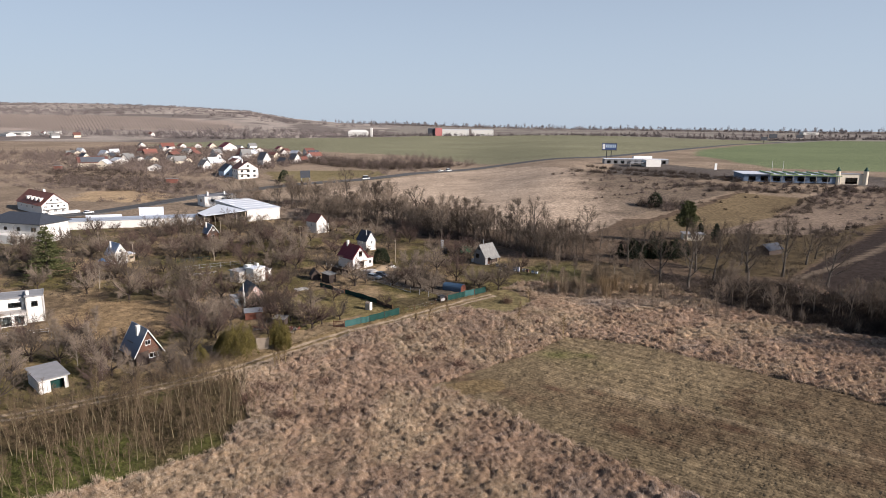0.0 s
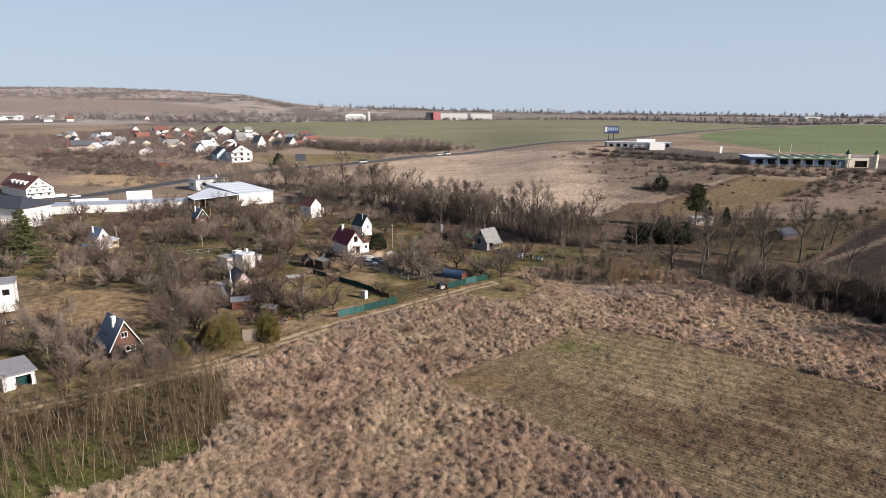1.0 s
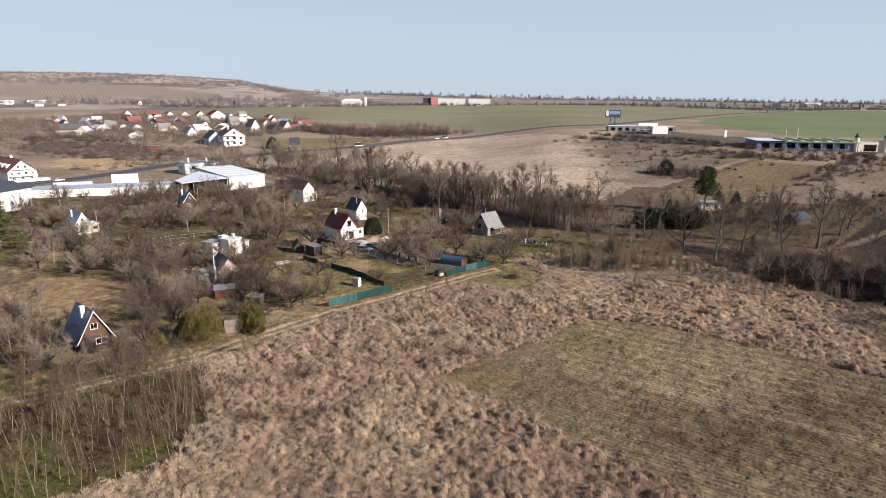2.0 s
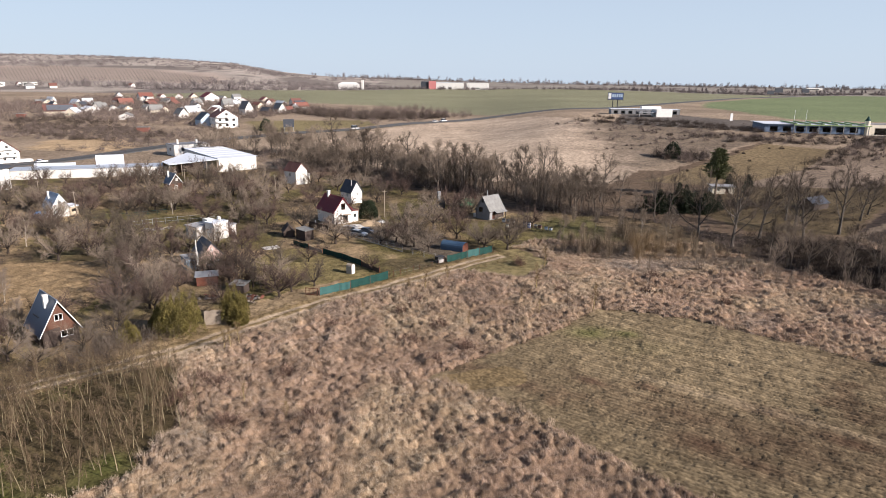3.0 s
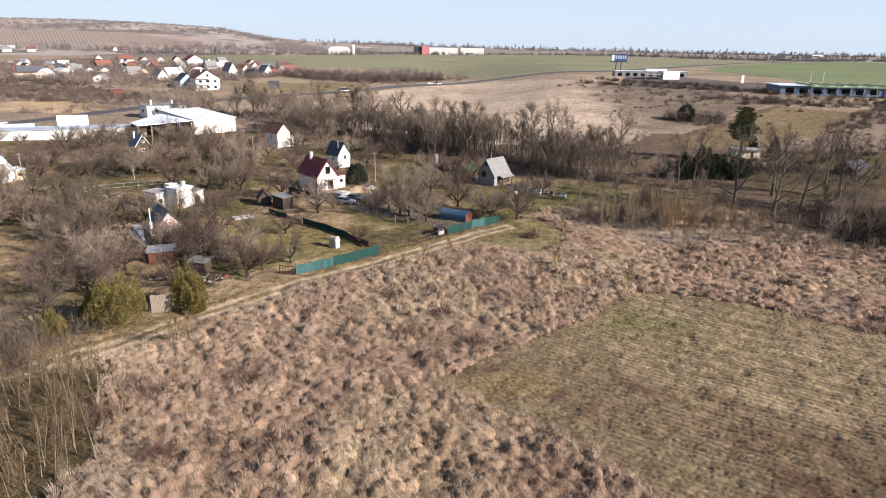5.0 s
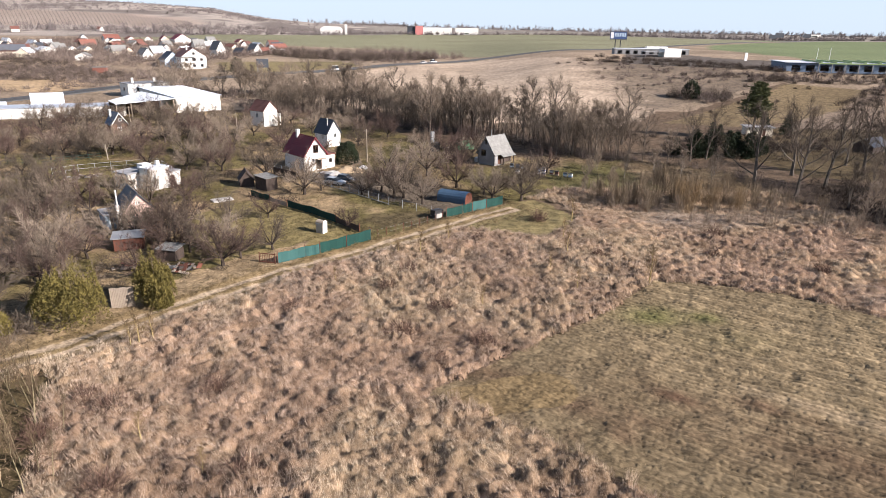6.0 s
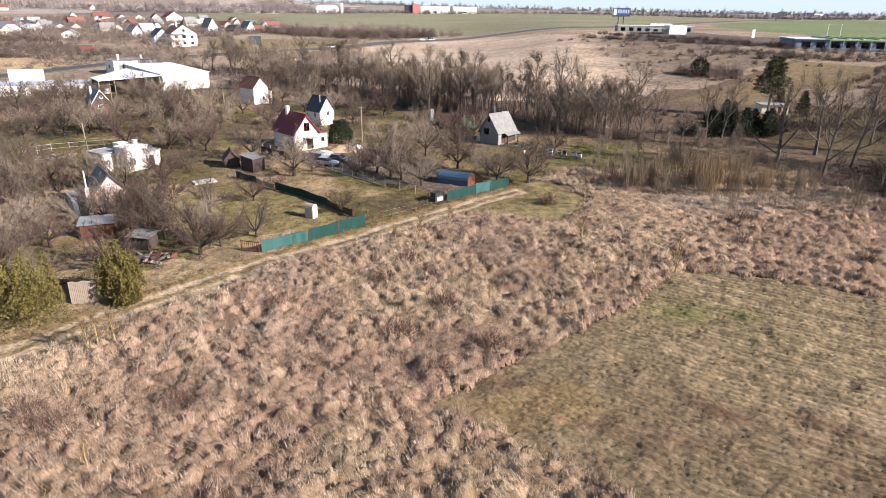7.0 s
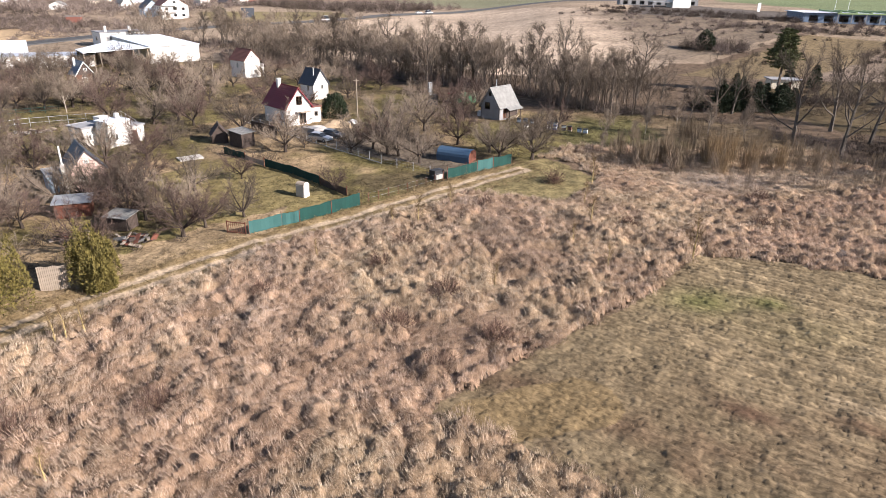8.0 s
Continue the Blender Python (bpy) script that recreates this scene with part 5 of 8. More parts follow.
house("garden_house", "narrow white garden house with a dark slate gable roof", -25.3, 224.2, 45, 4.3, 5.2, 3.6, 6.7, PLASTER, ROOF_DARK, front=[(2.5, 2.3, 0.9, 1.2), (2.2, 4.7, 0.5, 0.6)], left=[(3.2, 1.9, 0.9, 1.3)], over=0.3, courses=10, chimney=(-1.0, 1.2, 7.1, 0.09), chimney_m=STEEL)
h3 = house("garden_house", "tall white garden house with a brown-red roof and balcony", -49.6, 260.5, 50, 5.2, 6.5, 4.8, 7.5, PLASTER, ROOF_BROWN, front=[(2.7, 5.4, 0.6, 0.7), (3.6, 1.0, 1.0, 1.2)], left=[(3.2, 2.6, 0.9, 1.4)], over=0.3, courses=10)
part("balcony", Shape().box(2.72, 4.2, 0.4, 4.0, 2.4, 2.55).box(4.1, 4.2, 0.4, 4.0, 2.55, 3.5).box(3.9, 4.15, 0.5, 0.75, 0, 2.4), PLASTER, h3)
h5 = house("garden_house", "small grey rendered hut with a steep weathered sheet roof", 11.95, 202.6, -45, 4.9, 6.0, 2.7, 6.1, PLASTER_GREY, ROOF_GREY, front=[(1.7, 1.9, 1.4, 1.4), (2.3, 4.6, 0.7, 0.9)], right=[(2.0, 0.2, 1.6, 2.0)], over=0.35, courses=11, frame_m=WOOD_DARK, doors=(("right", 0),), bars=0)
part("board_cladding", Shape().box(2.46, 2.53, 2.2, 5.8, 0.15, 2.45), WOOD_DARK, h5, "dark brown boards")
for py in (2.2, 5.8):
    part("porch_post", Shape().box(3.3, 3.45, py - 0.07, py + 0.07, 0.0, 2.1), WOOD_DARK, h5)
part("porch_roof", Shape().hexa([(2.5, 1.6, 2.55), (3.75, 1.6, 1.95), (3.75, 6.2, 1.95), (2.5, 6.2, 2.55)], [(2.5, 1.6, 2.65), (3.75, 1.6, 2.05), (3.75, 6.2, 2.05), (2.5, 6.2, 2.65)]), ROOF_GREY, h5, "weathered sheet over the porch")
for i in range(9):
    part("firewood", Shape().tube([(2.65, 2.5 + i * 0.36, 0.2 + 0.16 * (i % 3)), (3.25, 2.5 + i * 0.36, 0.2 + 0.16 * (i % 3))], [0.13, 0.13], 6), WOOD_PALE, h5)
part("stove_pipe", Shape().tube([(-0.6, 2.4, 5.6), (-0.6, 2.4, 7.6)], [0.09, 0.09], 8), STEEL, h5)
bl2 = house("garden_house", "small white gabled garden house with a blue sheet roof", -101.7, 199.6, 50, 4.4, 6.0, 2.7, 6.1, PLASTER, ROOF_BLUE2, front=[(2.2, 3.7, 0.9, 0.8), (2.6, 0.9, 0.8, 1.0)], over=0.3, ribs=9, chimney=(-1.1, 4.2, 6.6, 0.2), barge=WHITE_PAINT)
flat_block(bl2, 2.25, 4.6, 0.4, 4.6, 2.4, WOOD_PALE, ROOF_WHITE, front=[(1.2, 0.9, 1.3, 1.0)], frame_m=WOOD_PALE)
hb = house("garden_cottage", "brown boarded cottage with a steep blue-grey roof", -56.6, 119.2, 48, 5.0, 6.4, 2.5, 6.8, WOOD_DARK, ROOF_BLUE, front=[(2.5, 3.7, 1.2, 1.1), (3.4, 1.0, 1.8, 1.1)], left=[(4.4, 0.8, 1.0, 1.1)], over=0.45, chimney=(-0.75, 2.3, 7.3, 0.33), barge=WHITE_PAINT, gable_m=WOOD_BROWN, gable_z=2.7)
part("roof_ladder", Shape().box(-2.0, -1.9, 2.3, 4.6, 4.02, 4.2), DARK_METAL, hb)
hp = house("garden_house", "pale pink gabled garden house with a dark roof", -45.9, 154.6, 36, 4.3, 6.0, 3.0, 5.5, PLASTER_PINK, ROOF_DARK, front=[(2.1, 3.8, 0.6, 0.6), (1.4, 1.0, 0.9, 1.1), (3.0, 0.9, 0.9, 1.2)], left=[(2.0, 0.9, 0.9, 1.1)], over=0.25, courses=8)
part("flue", Shape().box(-3.0, -2.5, 0.6, 1.1, 0.0, 3.9).tube([(-2.75, 0.85, 3.9), (-2.75, 0.85, 6.3)], [0.12, 0.10], 8), PLASTER, hp, "white chimney with a thin flue")
flat_block(hp, -4.6, -2.2, 2.0, 6.0, 2.2, PLASTER_BLUE, ROOF_BITUMEN, front=[(1.2, 0.8, 1.0, 1.0)])
house("garden_house", "dark boarded gable hut with a blue roof and white edging", -87.9, 243.2, 43, 4.3, 5.0, 2.6, 5.6, WOOD_BROWN, ROOF_BLUE, front=[(2.4, 3.4, 0.8, 0.8), (2.0, 0.8, 1.2, 1.1)], over=0.3, ribs=8, chimney=(-1.0, 3.6, 6.4, 0.25), barge=WHITE_PAINT, gable_m=WOOD_DARK, gable_z=2.6)

cube = thing("garden_house", "white flat-roofed garden house of stepped blocks", "house", -52.7, 176.0, 57)
flat_block(cube, 0, 4.1, 0, 3.2, 4.0, PLASTER, ROOF_WHITE, front=[(1.2, 1.0, 1.1, 1.2)], lip=0.12)
flat_block(cube, -2.2, 3.9, 3.5, 7.4, 3.1, PLASTER, ROOF_BITUMEN, front=[(1.0, 1.0, 1.0, 1.1)], left=[(2.0, 0.9, 1.2, 1.2)], lip=0.3)
flat_block(cube, 4.25, 6.9, 0.6, 4.8, 2.7, PLASTER, ROOF_BITUMEN, front=[(0.9, 0.1, 0.95, 2.0)], doors=(("front", 0),))
part("stair_hut", Shape().box(1.6, 3.4, 4.2, 6.0, 3.26, 4.3), PLASTER, cube)
part("vent", Shape().box(3.1, 3.7, 2.0, 2.6, 4.16, 5.0), PLASTER, cube)

shed = thing("garden_shed", "dark board garden shed with a pale lean-to roof", "shed", -31.6, 176.6, 52)
board_box(shed, 0, 2.6, 0, 3.2, 2.35, 2.6, WOOD_DARK, ROOF_GREY)
hut = house("garden_hut", "low dark boarded hut with a steep roof", -36.0, 179.6, 20, 2.6, 3.2, 1.4, 3.0, WOOD_DARK, WOOD_DARK, over=0.2, courses=6, category="shed")

def privy(x, y, yaw):
    ob = thing("garden_privy", "narrow white sheet-metal privy with a rounded top", "shed", x, y, yaw)
    arch = [(-0.55, 0), (0.55, 0), (0.55, 1.65)] + [(0.55 * math.cos(a), 1.65 + 0.38 * math.sin(a)) for a in np.linspace(0.3, math.pi - 0.3, 6)] + [(-0.55, 1.65)]
    part("body", Shape().hexa([(px, 0, pz) for px, pz in arch], [(px, 1.3, pz) for px, pz in arch]), WOOD_GREY, ob)
    part("door", Shape().hexa([(px * 0.92, -0.05, pz * 0.97 + 0.03) for px, pz in arch], [(px * 0.92, -0.004, pz * 0.97 + 0.03) for px, pz in arch]), WHITE_PAINT, ob)
    part("side_panel", Shape().box(-0.6, -0.555, 0.05, 1.25, 0.1, 1.6), STEEL, ob)
    return ob


privy(-17.2, 152.4, 62)


def arched_hut(x, y, yaw, w, l, h):
    ob = thing("storage_hut", "low storage hut with an arched blue tarpaulin roof", "shed", x, y, yaw)
    ring = [(w / 2 * math.cos(a), h * 0.45 + h * 0.55 * math.sin(a)) for a in np.linspace(0, math.pi, 9)]
    prof = [(w / 2, 0)] + ring + [(-w / 2, 0)]
    part("cover", Shape().hexa([(px, 0.05, pz) for px, pz in prof], [(px, l, pz) for px, pz in prof]), TARP_BLUE, ob)
    for i in range(9):
        a = -w / 2 + 0.05 + i * (w - 0.1) / 9
        b = a + (w - 0.1) / 9 - 0.03
        top = lambda v: h * 0.45 + h * 0.50 * math.sqrt(max(0.0, 1 - (v / (w / 2)) ** 2))
        part("board", Shape().hexa([(a, -0.02, 0), (b, -0.02, 0), (b, 0.04, 0), (a, 0.04, 0)], [(a, -0.02, top(a)), (b, -0.02, top(b)), (b, 0.04, top(b)), (a, 0.04, top(a))]), RUST, ob)
    return ob


arched_hut(5.9, 169.6, 62, 2.9, 5.6, 1.95)

garage = thing("garage", "white double garage with a stained grey flat roof", "garage", -69.3, 104.9, 46)
for p, q, tops, holes in (((0, 0), (4.6, 0), [(0, 2.6), (4.6, 2.6)], [(0.5, 1.3, 0, 2.0), (1.8, 4.0, 0, 2.1)]), ((4.6, 0), (4.6, 7.0), [(0, 2.6), (7.0, 2.8)], []), ((4.6, 7.0), (0, 7.0), [(0, 2.8), (4.6, 2.8)], []), ((0, 7.0), (0, 0), [(0, 2.8), (7.0, 2.6)], [])):
    part("wall", wall_run(Shape(), p, q, tops, 0.25, holes).weld(), PLASTER, garage)
part("roof", Shape().hexa([(-0.3, -0.5, 2.6), (4.9, -0.5, 2.6), (4.9, 7.3, 2.83), (-0.3, 7.3, 2.83)], [(-0.3, -0.5, 2.78), (4.9, -0.5, 2.78), (4.9, 7.3, 3.0), (-0.3, 7.3, 3.0)]), ROOF_BITUMEN, garage)
part("door", Shape().box(1.85, 3.95, 1.2, 1.26, 0.05, 2.05), MESH_GREEN, garage, "dark green garage door")
part("side_door", Shape().box(0.55, 1.25, 0.12, 0.17, 0.05, 1.95), WHITE_PAINT, garage)
part("floor", Shape().box(0.25, 4.35, 0.25, 6.75, -0.5, 0.05), CONCRETE, garage)

villa = thing("villa", "white two-storey flat-roofed house with a terrace", "house", -95.0, 142.2, 30)
flat_block(villa, 0, 3.4, 0, 6.0, 6.1, PLASTER, ROOF_BITUMEN, front=[(1.7, 3.7, 1.3, 1.3)], right=[(3.0, 3.6, 1.2, 1.3)], frame_m=DARK_METAL)
flat_block(villa, -13.0, -0.15, 1.6, 8.0, 5.7, PLASTER, ROOF_BITUMEN, front=[(10.8, 3.5, 2.6, 1.2), (6.0, 3.5, 2.6, 1.2)], frame_m=DARK_METAL, bars=2)
flat_block(villa, -13.0, -0.15, -1.4, 1.4, 2.8, PLASTER, CONCRETE, front=[(11.6, 0.1, 1.8, 2.2), (9.0, 0.1, 2.2, 2.2), (6.2, 0.1, 2.2, 2.2)], frame_m=DARK_METAL, bars=2)
part("chimney", Shape().box(0.2, 0.8, 1.0, 1.6, 6.2, 7.3), PLASTER, villa)

big = house("large_house", "large white house with a dark hipped roof", -145.3, 238.3, 75, 13, 26, 7.2, 10.4, PLASTER, ROOF_DARK, left=[(23, 4.3, 2.4, 1.6), (16, 4.3, 1.5, 1.4), (10, 4.3, 1.5, 1.4), (22, 1.0, 2.4, 1.3), (13, 0.9, 1.8, 0.9)], over=0.9, frame_m=DARK_METAL, hip=True, bars=2)
part("terrace", Shape().box(-10.5, -6.6, 7.0, 26.0, -0.4, 3.2), PLASTER, big)
redh = house("large_house", "three-storey white house with a broad red roof", -187.5, 309, 52, 12, 30, 4.6, 9.6, PLASTER, ROOF_BRICK, front=[(1.8, 2.9, 1.1, 1.2), (4.6, 2.9, 1.1, 1.4), (7.4, 2.9, 1.1, 1.4), (10.2, 2.9, 1.1, 1.2), (4.6, 5.9, 1.1, 1.2), (7.4, 5.9, 1.1, 1.2), (2.5, 0.4, 1.2, 1.6), (6.0, 0.4, 1.2, 1.9), (9.5, 0.4, 1.2, 1.6)], left=[(5, 2.2, 1.4, 1.3), (12, 2.2, 1.4, 1.3), (19, 2.2, 1.4, 1.3)], over=0.6, courses=14, chimney=(1, 14, 10.8, 0.5))
part("balcony", Shape().box(-5.2, 5.2, -1.5, -0.03, 2.5, 2.65).box(-5.2, 5.2, -1.5, -1.42, 2.65, 3.4).box(-3.6, 3.6, -1.2, -0.03, 5.4, 5.55).box(-3.6, 3.6, -1.2, -1.12, 5.55, 6.2), PLASTER, redh, "white balconies across the gable")
part("terrace", Shape().box(-5.5, 9.0, -5.5, -1.7, -0.5, 1.3), PLASTER, redh)
for dy in (5.0, 10.0, 15.0, 20.0):
    part("dormer", Shape().box(-4.8, -2.3, dy - 0.8, dy + 0.8, 5.9, 7.4).box(-5.0, -2.0, dy - 1.0, dy + 1.0, 7.4, 7.55), PLASTER, redh)

# ---- long hall and white sheds by the road ----
hall = thing("storage_hall", "large white storage hall with a low sheet roof", "hall", -88.4, 288.2, 40)
for p, q, tops in (((0, 0), (16, 0), [(0, 5.3), (16, 5.3)]), ((16, 0), (16, 38), [(0, 5.3), (38, 5.9)]), ((16, 38), (0, 38), [(0, 5.9), (16, 5.9)]), ((0, 38), (0, 0), [(0, 5.9), (38, 5.3)])):
    part("wall", wall_run(Shape(), p, q, tops, 0.3), PLASTER, hall)
part("floor", Shape().box(0.3, 15.7, 0.3, 37.7, -0.5, 0.05), CONCRETE, hall)
part("roof", Shape().hexa([(-0.4, -0.4, 5.3), (16.4, -0.4, 5.3), (16.4, 38.4, 5.92), (-0.4, 38.4, 5.92)], [(-0.4, -0.4, 5.5), (16.4, -0.4, 5.5), (16.4, 38.4, 6.12), (-0.4, 38.4, 6.12)]), ROOF_WHITE, hall)
for i in range(1, 6):
    part("roof_seam", Shape().hexa([(-0.4, i * 6.3, 5.5 + i * 0.101), (16.4, i * 6.3, 5.5 + i * 0.101), (16.4, i * 6.3 + 0.3, 5.505 + i * 0.101), (-0.4, i * 6.3 + 0.3, 5.505 + i * 0.101)], [(-0.4, i * 6.3, 5.62 + i * 0.101), (16.4, i * 6.3, 5.62 + i * 0.101), (16.4, i * 6.3 + 0.3, 5.625 + i * 0.101), (-0.4, i * 6.3 + 0.3, 5.625 + i * 0.101)]), ROOF_WHITE, hall)
lean = thing("open_barn", "open-sided timber barn with a white sheet roof", "barn", -102.6, 273.6, 46)
part("roof", Shape().hexa([(0, -0.3, 4.6), (20.4, -0.3, 5.0), (20.4, 27, 5.3), (1.0, 8, 4.9)], [(0, -0.3, 4.8), (20.4, -0.3, 5.2), (20.4, 27, 5.5), (1.0, 8, 5.1)]), ROOF_WHITE, lean)
part("back_wall", Shape().hexa([(1.2, 7.4, -0.4), (19.8, 12.0, -0.4), (19.8, 12.3, -0.4), (1.2, 7.7, -0.4)], [(1.2, 7.4, 4.7), (19.8, 12.0, 5.0), (19.8, 12.3, 5.0), (1.2, 7.7, 4.7)]), WOOD_DARK, lean)
for px, py in ((0.4, 0.3), (5.2, 0.3), (10.2, 0.3), (15.2, 0.3), (19.8, 0.3)):
    part("post", Shape().box(px - 0.12, px + 0.12, py - 0.12, py + 0.12, -0.4, 4.62), WOOD_GREY, lean)
office = thing("office_block", "low white flat-roofed office with roof vents", "building", -124.0, 333.0, 41)
flat_block(office, 0, 17, 0, 10, 5.2, PLASTER, ROOF_BITUMEN, front=[(4.5, 2.4, 2.0, 1.4), (9.5, 2.4, 2.0, 1.4), (13, 2.4, 2.0, 1.4)], left=[(5, 2.2, 2.0, 1.4)], frame_m=DARK_METAL)
part("vent", Shape().box(3, 3.8, 4, 4.8, 5.3, 7.4), PLASTER, office)
part("vent", Shape().box(12, 12.8, 4, 4.8, 5.3, 7.2), PLASTER, office)
longs = thing("long_shed", "very long pale-roofed shed with a painted red end", "shed", -156.0, 263.0, 19)
flat_block(longs, 0, 56, 0, 9, 3.3, PLASTER, ROOF_PALE, front=[], lip=0.3)
part("end_wall", Shape().box(-0.36, -0.31, -0.2, 9.2, 0.2, 3.5), ROOF_RED, longs, "red painted end")
part("hoarding", Shape().box(27, 37, 9.4, 9.6, 2.8, 7.2), ROOF_WHITE, longs, "white boarding above the roof")
part("hoarding", Shape().box(6, 20, 9.4, 9.6, 2.8, 4.6), ROOF_WHITE, longs)

# ---- village ----
def village_house(x, y, yaw, w, l, eave, ridge, wall_m, roof_m):
    words = {PLASTER: "white rendered", PLASTER_CREAM: "cream rendered", WOOD_DARK: "dark boarded"}[wall_m]
    tops = {ROOF_GREY: "grey", ROOF_BRICK: "orange-red tiled", ROOF_BROWN: "brown tiled", ROOF_RED: "bright red tiled", ROOF_DARK: "dark", ROOF_WHITE: "white sheet"}[roof_m]
    grown = 1.0 + 0.5 * min(1.0, max(0.0, (9.0 - w) / 4))
    w, l, eave, ridge = w * grown, l * grown * 1.15, max(2.6, eave), max(2.6, eave) + (ridge - eave) * grown * 1.25
    k = min(1.3, eave * 0.5)
    return house("village_house", f"{words} village house with a {tops} gable roof", x, y, yaw, w, l, eave, ridge, wall_m, roof_m, front=[(w * 0.3, eave * 0.3, 1.1, k), (w * 0.7, eave * 0.3, 1.1, k)], left=[(l * 0.5, eave * 0.3, 1.1, k)], over=0.4, group="village houses", frame_m=DARK_METAL)


whouse = house("large_house", "three-storey white house with balconies and a brown roof", -140.5, 464.0, 35, 15, 15, 7.2, 12.0, PLASTER, ROOF_BROWN, front=[(3, 1.2, 1.8, 1.5), (7.5, 1.2, 1.8, 1.5), (12, 1.2, 1.8, 1.5), (3, 4.6, 1.8, 1.5), (7.5, 4.6, 2.2, 1.8), (12, 4.6, 1.8, 1.5), (7.5, 8.2, 1.6, 1.4)], left=[(3, 1.2, 1.6, 1.5), (8, 1.2, 1.6, 1.5), (12, 1.2, 1.6, 1.5), (3, 4.6, 1.6, 1.5), (8, 4.6, 1.6, 1.5), (12, 4.6, 1.6, 1.5)], over=0.5, chimney=(-2, 6, 13.4, 0.4), frame_m=DARK_METAL)
part("balcony", Shape().box(-6.6, 1.0, -1.5, -0.03, 3.6, 3.8).box(-6.6, 1.0, -1.5, -1.4, 3.8, 4.7).box(-6.6, 1.0, -1.5, -0.03, 7.0, 7.2).box(-6.6, 1.0, -1.5, -1.4, 7.2, 8.1).box(-6.6, -6.4, -1.4, -1.2, 0, 3.6), PLASTER, whouse)
house("house_wing", "pale blue rendered house with a dark pitched roof", -155.0, 470.0, 35, 10, 13, 4.5, 9.0, PLASTER_BLUE, ROOF_DARK, front=[(3, 1.5, 1.4, 1.4), (7, 1.5, 1.4, 1.4)], over=0.5)
solar = house("village_house", "cream village house with dark solar panels on its roof", -300, 530, -55, 12, 22, 3.6, 8.0, PLASTER_CREAM, ROOF_BROWN, over=0.5)
part("solar_panel", Shape().hexa([(6.2, 2, 4.1), (6.2, 20, 4.1), (0.8, 20, 7.85), (0.8, 2, 7.85)], [(6.3, 2, 4.2), (6.3, 20, 4.2), (0.9, 20, 7.95), (0.9, 2, 7.95)]), PAINT_GREY, solar)
village_house(-381, 821, 35, 5.9, 6.3, 3.5, 5.8, PLASTER, ROOF_GREY)
village_house(-338, 775, -50, 12.2, 13.0, 4.9, 8.1, PLASTER, ROOF_BRICK)
village_house(-323, 707, 60, 9.3, 9.9, 3.7, 6.2, PLASTER, ROOF_BROWN)
village_house(-224, 499, 15, 7.2, 7.7, 1.9, 3.2, PLASTER, ROOF_GREY)
village_house(-189, 517, 48, 4.8, 5.1, 3.3, 5.4, PLASTER, ROOF_GREY)
village_house(-247, 750, 35, 15.8, 16.8, 5.9, 9.9, PLASTER, ROOF_RED)
village_house(-202, 646, -50, 5.1, 5.4, 4.1, 6.8, PLASTER, ROOF_GREY)
village_house(-241, 775, 60, 7.1, 7.6, 3.3, 5.4, PLASTER, ROOF_GREY)
village_house(-208, 732, 15, 8.7, 9.2, 3.5, 5.8, PLASTER, ROOF_BROWN)
village_house(-155, 568, 48, 5.2, 5.6, 4.8, 8.0, PLASTER, ROOF_GREY)
village_house(-190, 758, 35, 9.0, 9.6, 3.6, 6.0, PLASTER_CREAM, ROOF_RED)
village_house(-154, 717, -50, 7.1, 7.5, 3.4, 5.7, PLASTER, ROOF_BROWN)
village_house(-140, 576, 60, 4.5, 4.8, 2.4, 4.0, WOOD_DARK, ROOF_DARK)
village_house(-305, 582, 15, 5.4, 5.7, 1.9, 3.2, PLASTER, ROOF_GREY)
village_house(-280, 563, 48, 11.1, 11.8, 3.0, 4.9, PLASTER, ROOF_WHITE)
village_house(-273, 584, 35, 6.1, 6.6, 2.2, 3.6, PLASTER, ROOF_GREY)
village_house(-301, 710, -50, 9.3, 10.0, 2.6, 4.4, PLASTER_CREAM, ROOF_BROWN)
village_house(-282, 724, 60, 6.7, 7.1, 2.7, 4.4, PLASTER, ROOF_GREY)
village_house(-211, 569, 15, 5.2, 5.6, 2.1, 3.5, PLASTER, ROOF_GREY)
village_house(-194, 565, 48, 5.2, 5.5, 2.4, 4.0, PLASTER, ROOF_WHITE)
village_house(-292, 821, 35, 6.5, 6.9, 3.5, 5.8, PLASTER_CREAM, ROOF_RED)
village_house(-257, 854, -50, 5.6, 6.0, 2.7, 4.5, PLASTER, ROOF_GREY)
village_house(-172, 667, 60, 5.3, 5.6, 2.1, 3.5, PLASTER_CREAM, ROOF_BROWN)
village_house(-149, 644, 15, 6.8, 7.2, 2.0, 3.4, PLASTER_CREAM, ROOF_BROWN)
village_house(-253, 609, 48, 6.4, 6.8, 1.9, 3.2, PLASTER, ROOF_GREY)
village_house(-227, 576, 35, 4.5, 4.8, 1.9, 3.2, PLASTER_CREAM, ROOF_BRICK)
village_house(-653, 1082, -50, 10.0, 10.6, 4.0, 6.6, PLASTER, ROOF_GREY)
village_house(-739, 1112, 60, 16.1, 17.2, 3.5, 5.8, PLASTER, ROOF_GREY)
village_house(-717, 1115, 15, 7.3, 7.8, 2.9, 4.9, PLASTER, ROOF_GREY)
village_house(-707, 1155, 48, 7.6, 8.1, 3.0, 5.1, PLASTER, ROOF_BRICK)
village_house(-337, 608, 35, 5.6, 6.0, 1.9, 3.2, PLASTER, ROOF_GREY)
village_house(-625, 1098, -50, 7.2, 7.7, 4.0, 6.7, PLASTER_CREAM, ROOF_BROWN)
village_house(-515, 1152, 60, 6.1, 6.5, 3.0, 5.0, PLASTER, ROOF_BRICK)
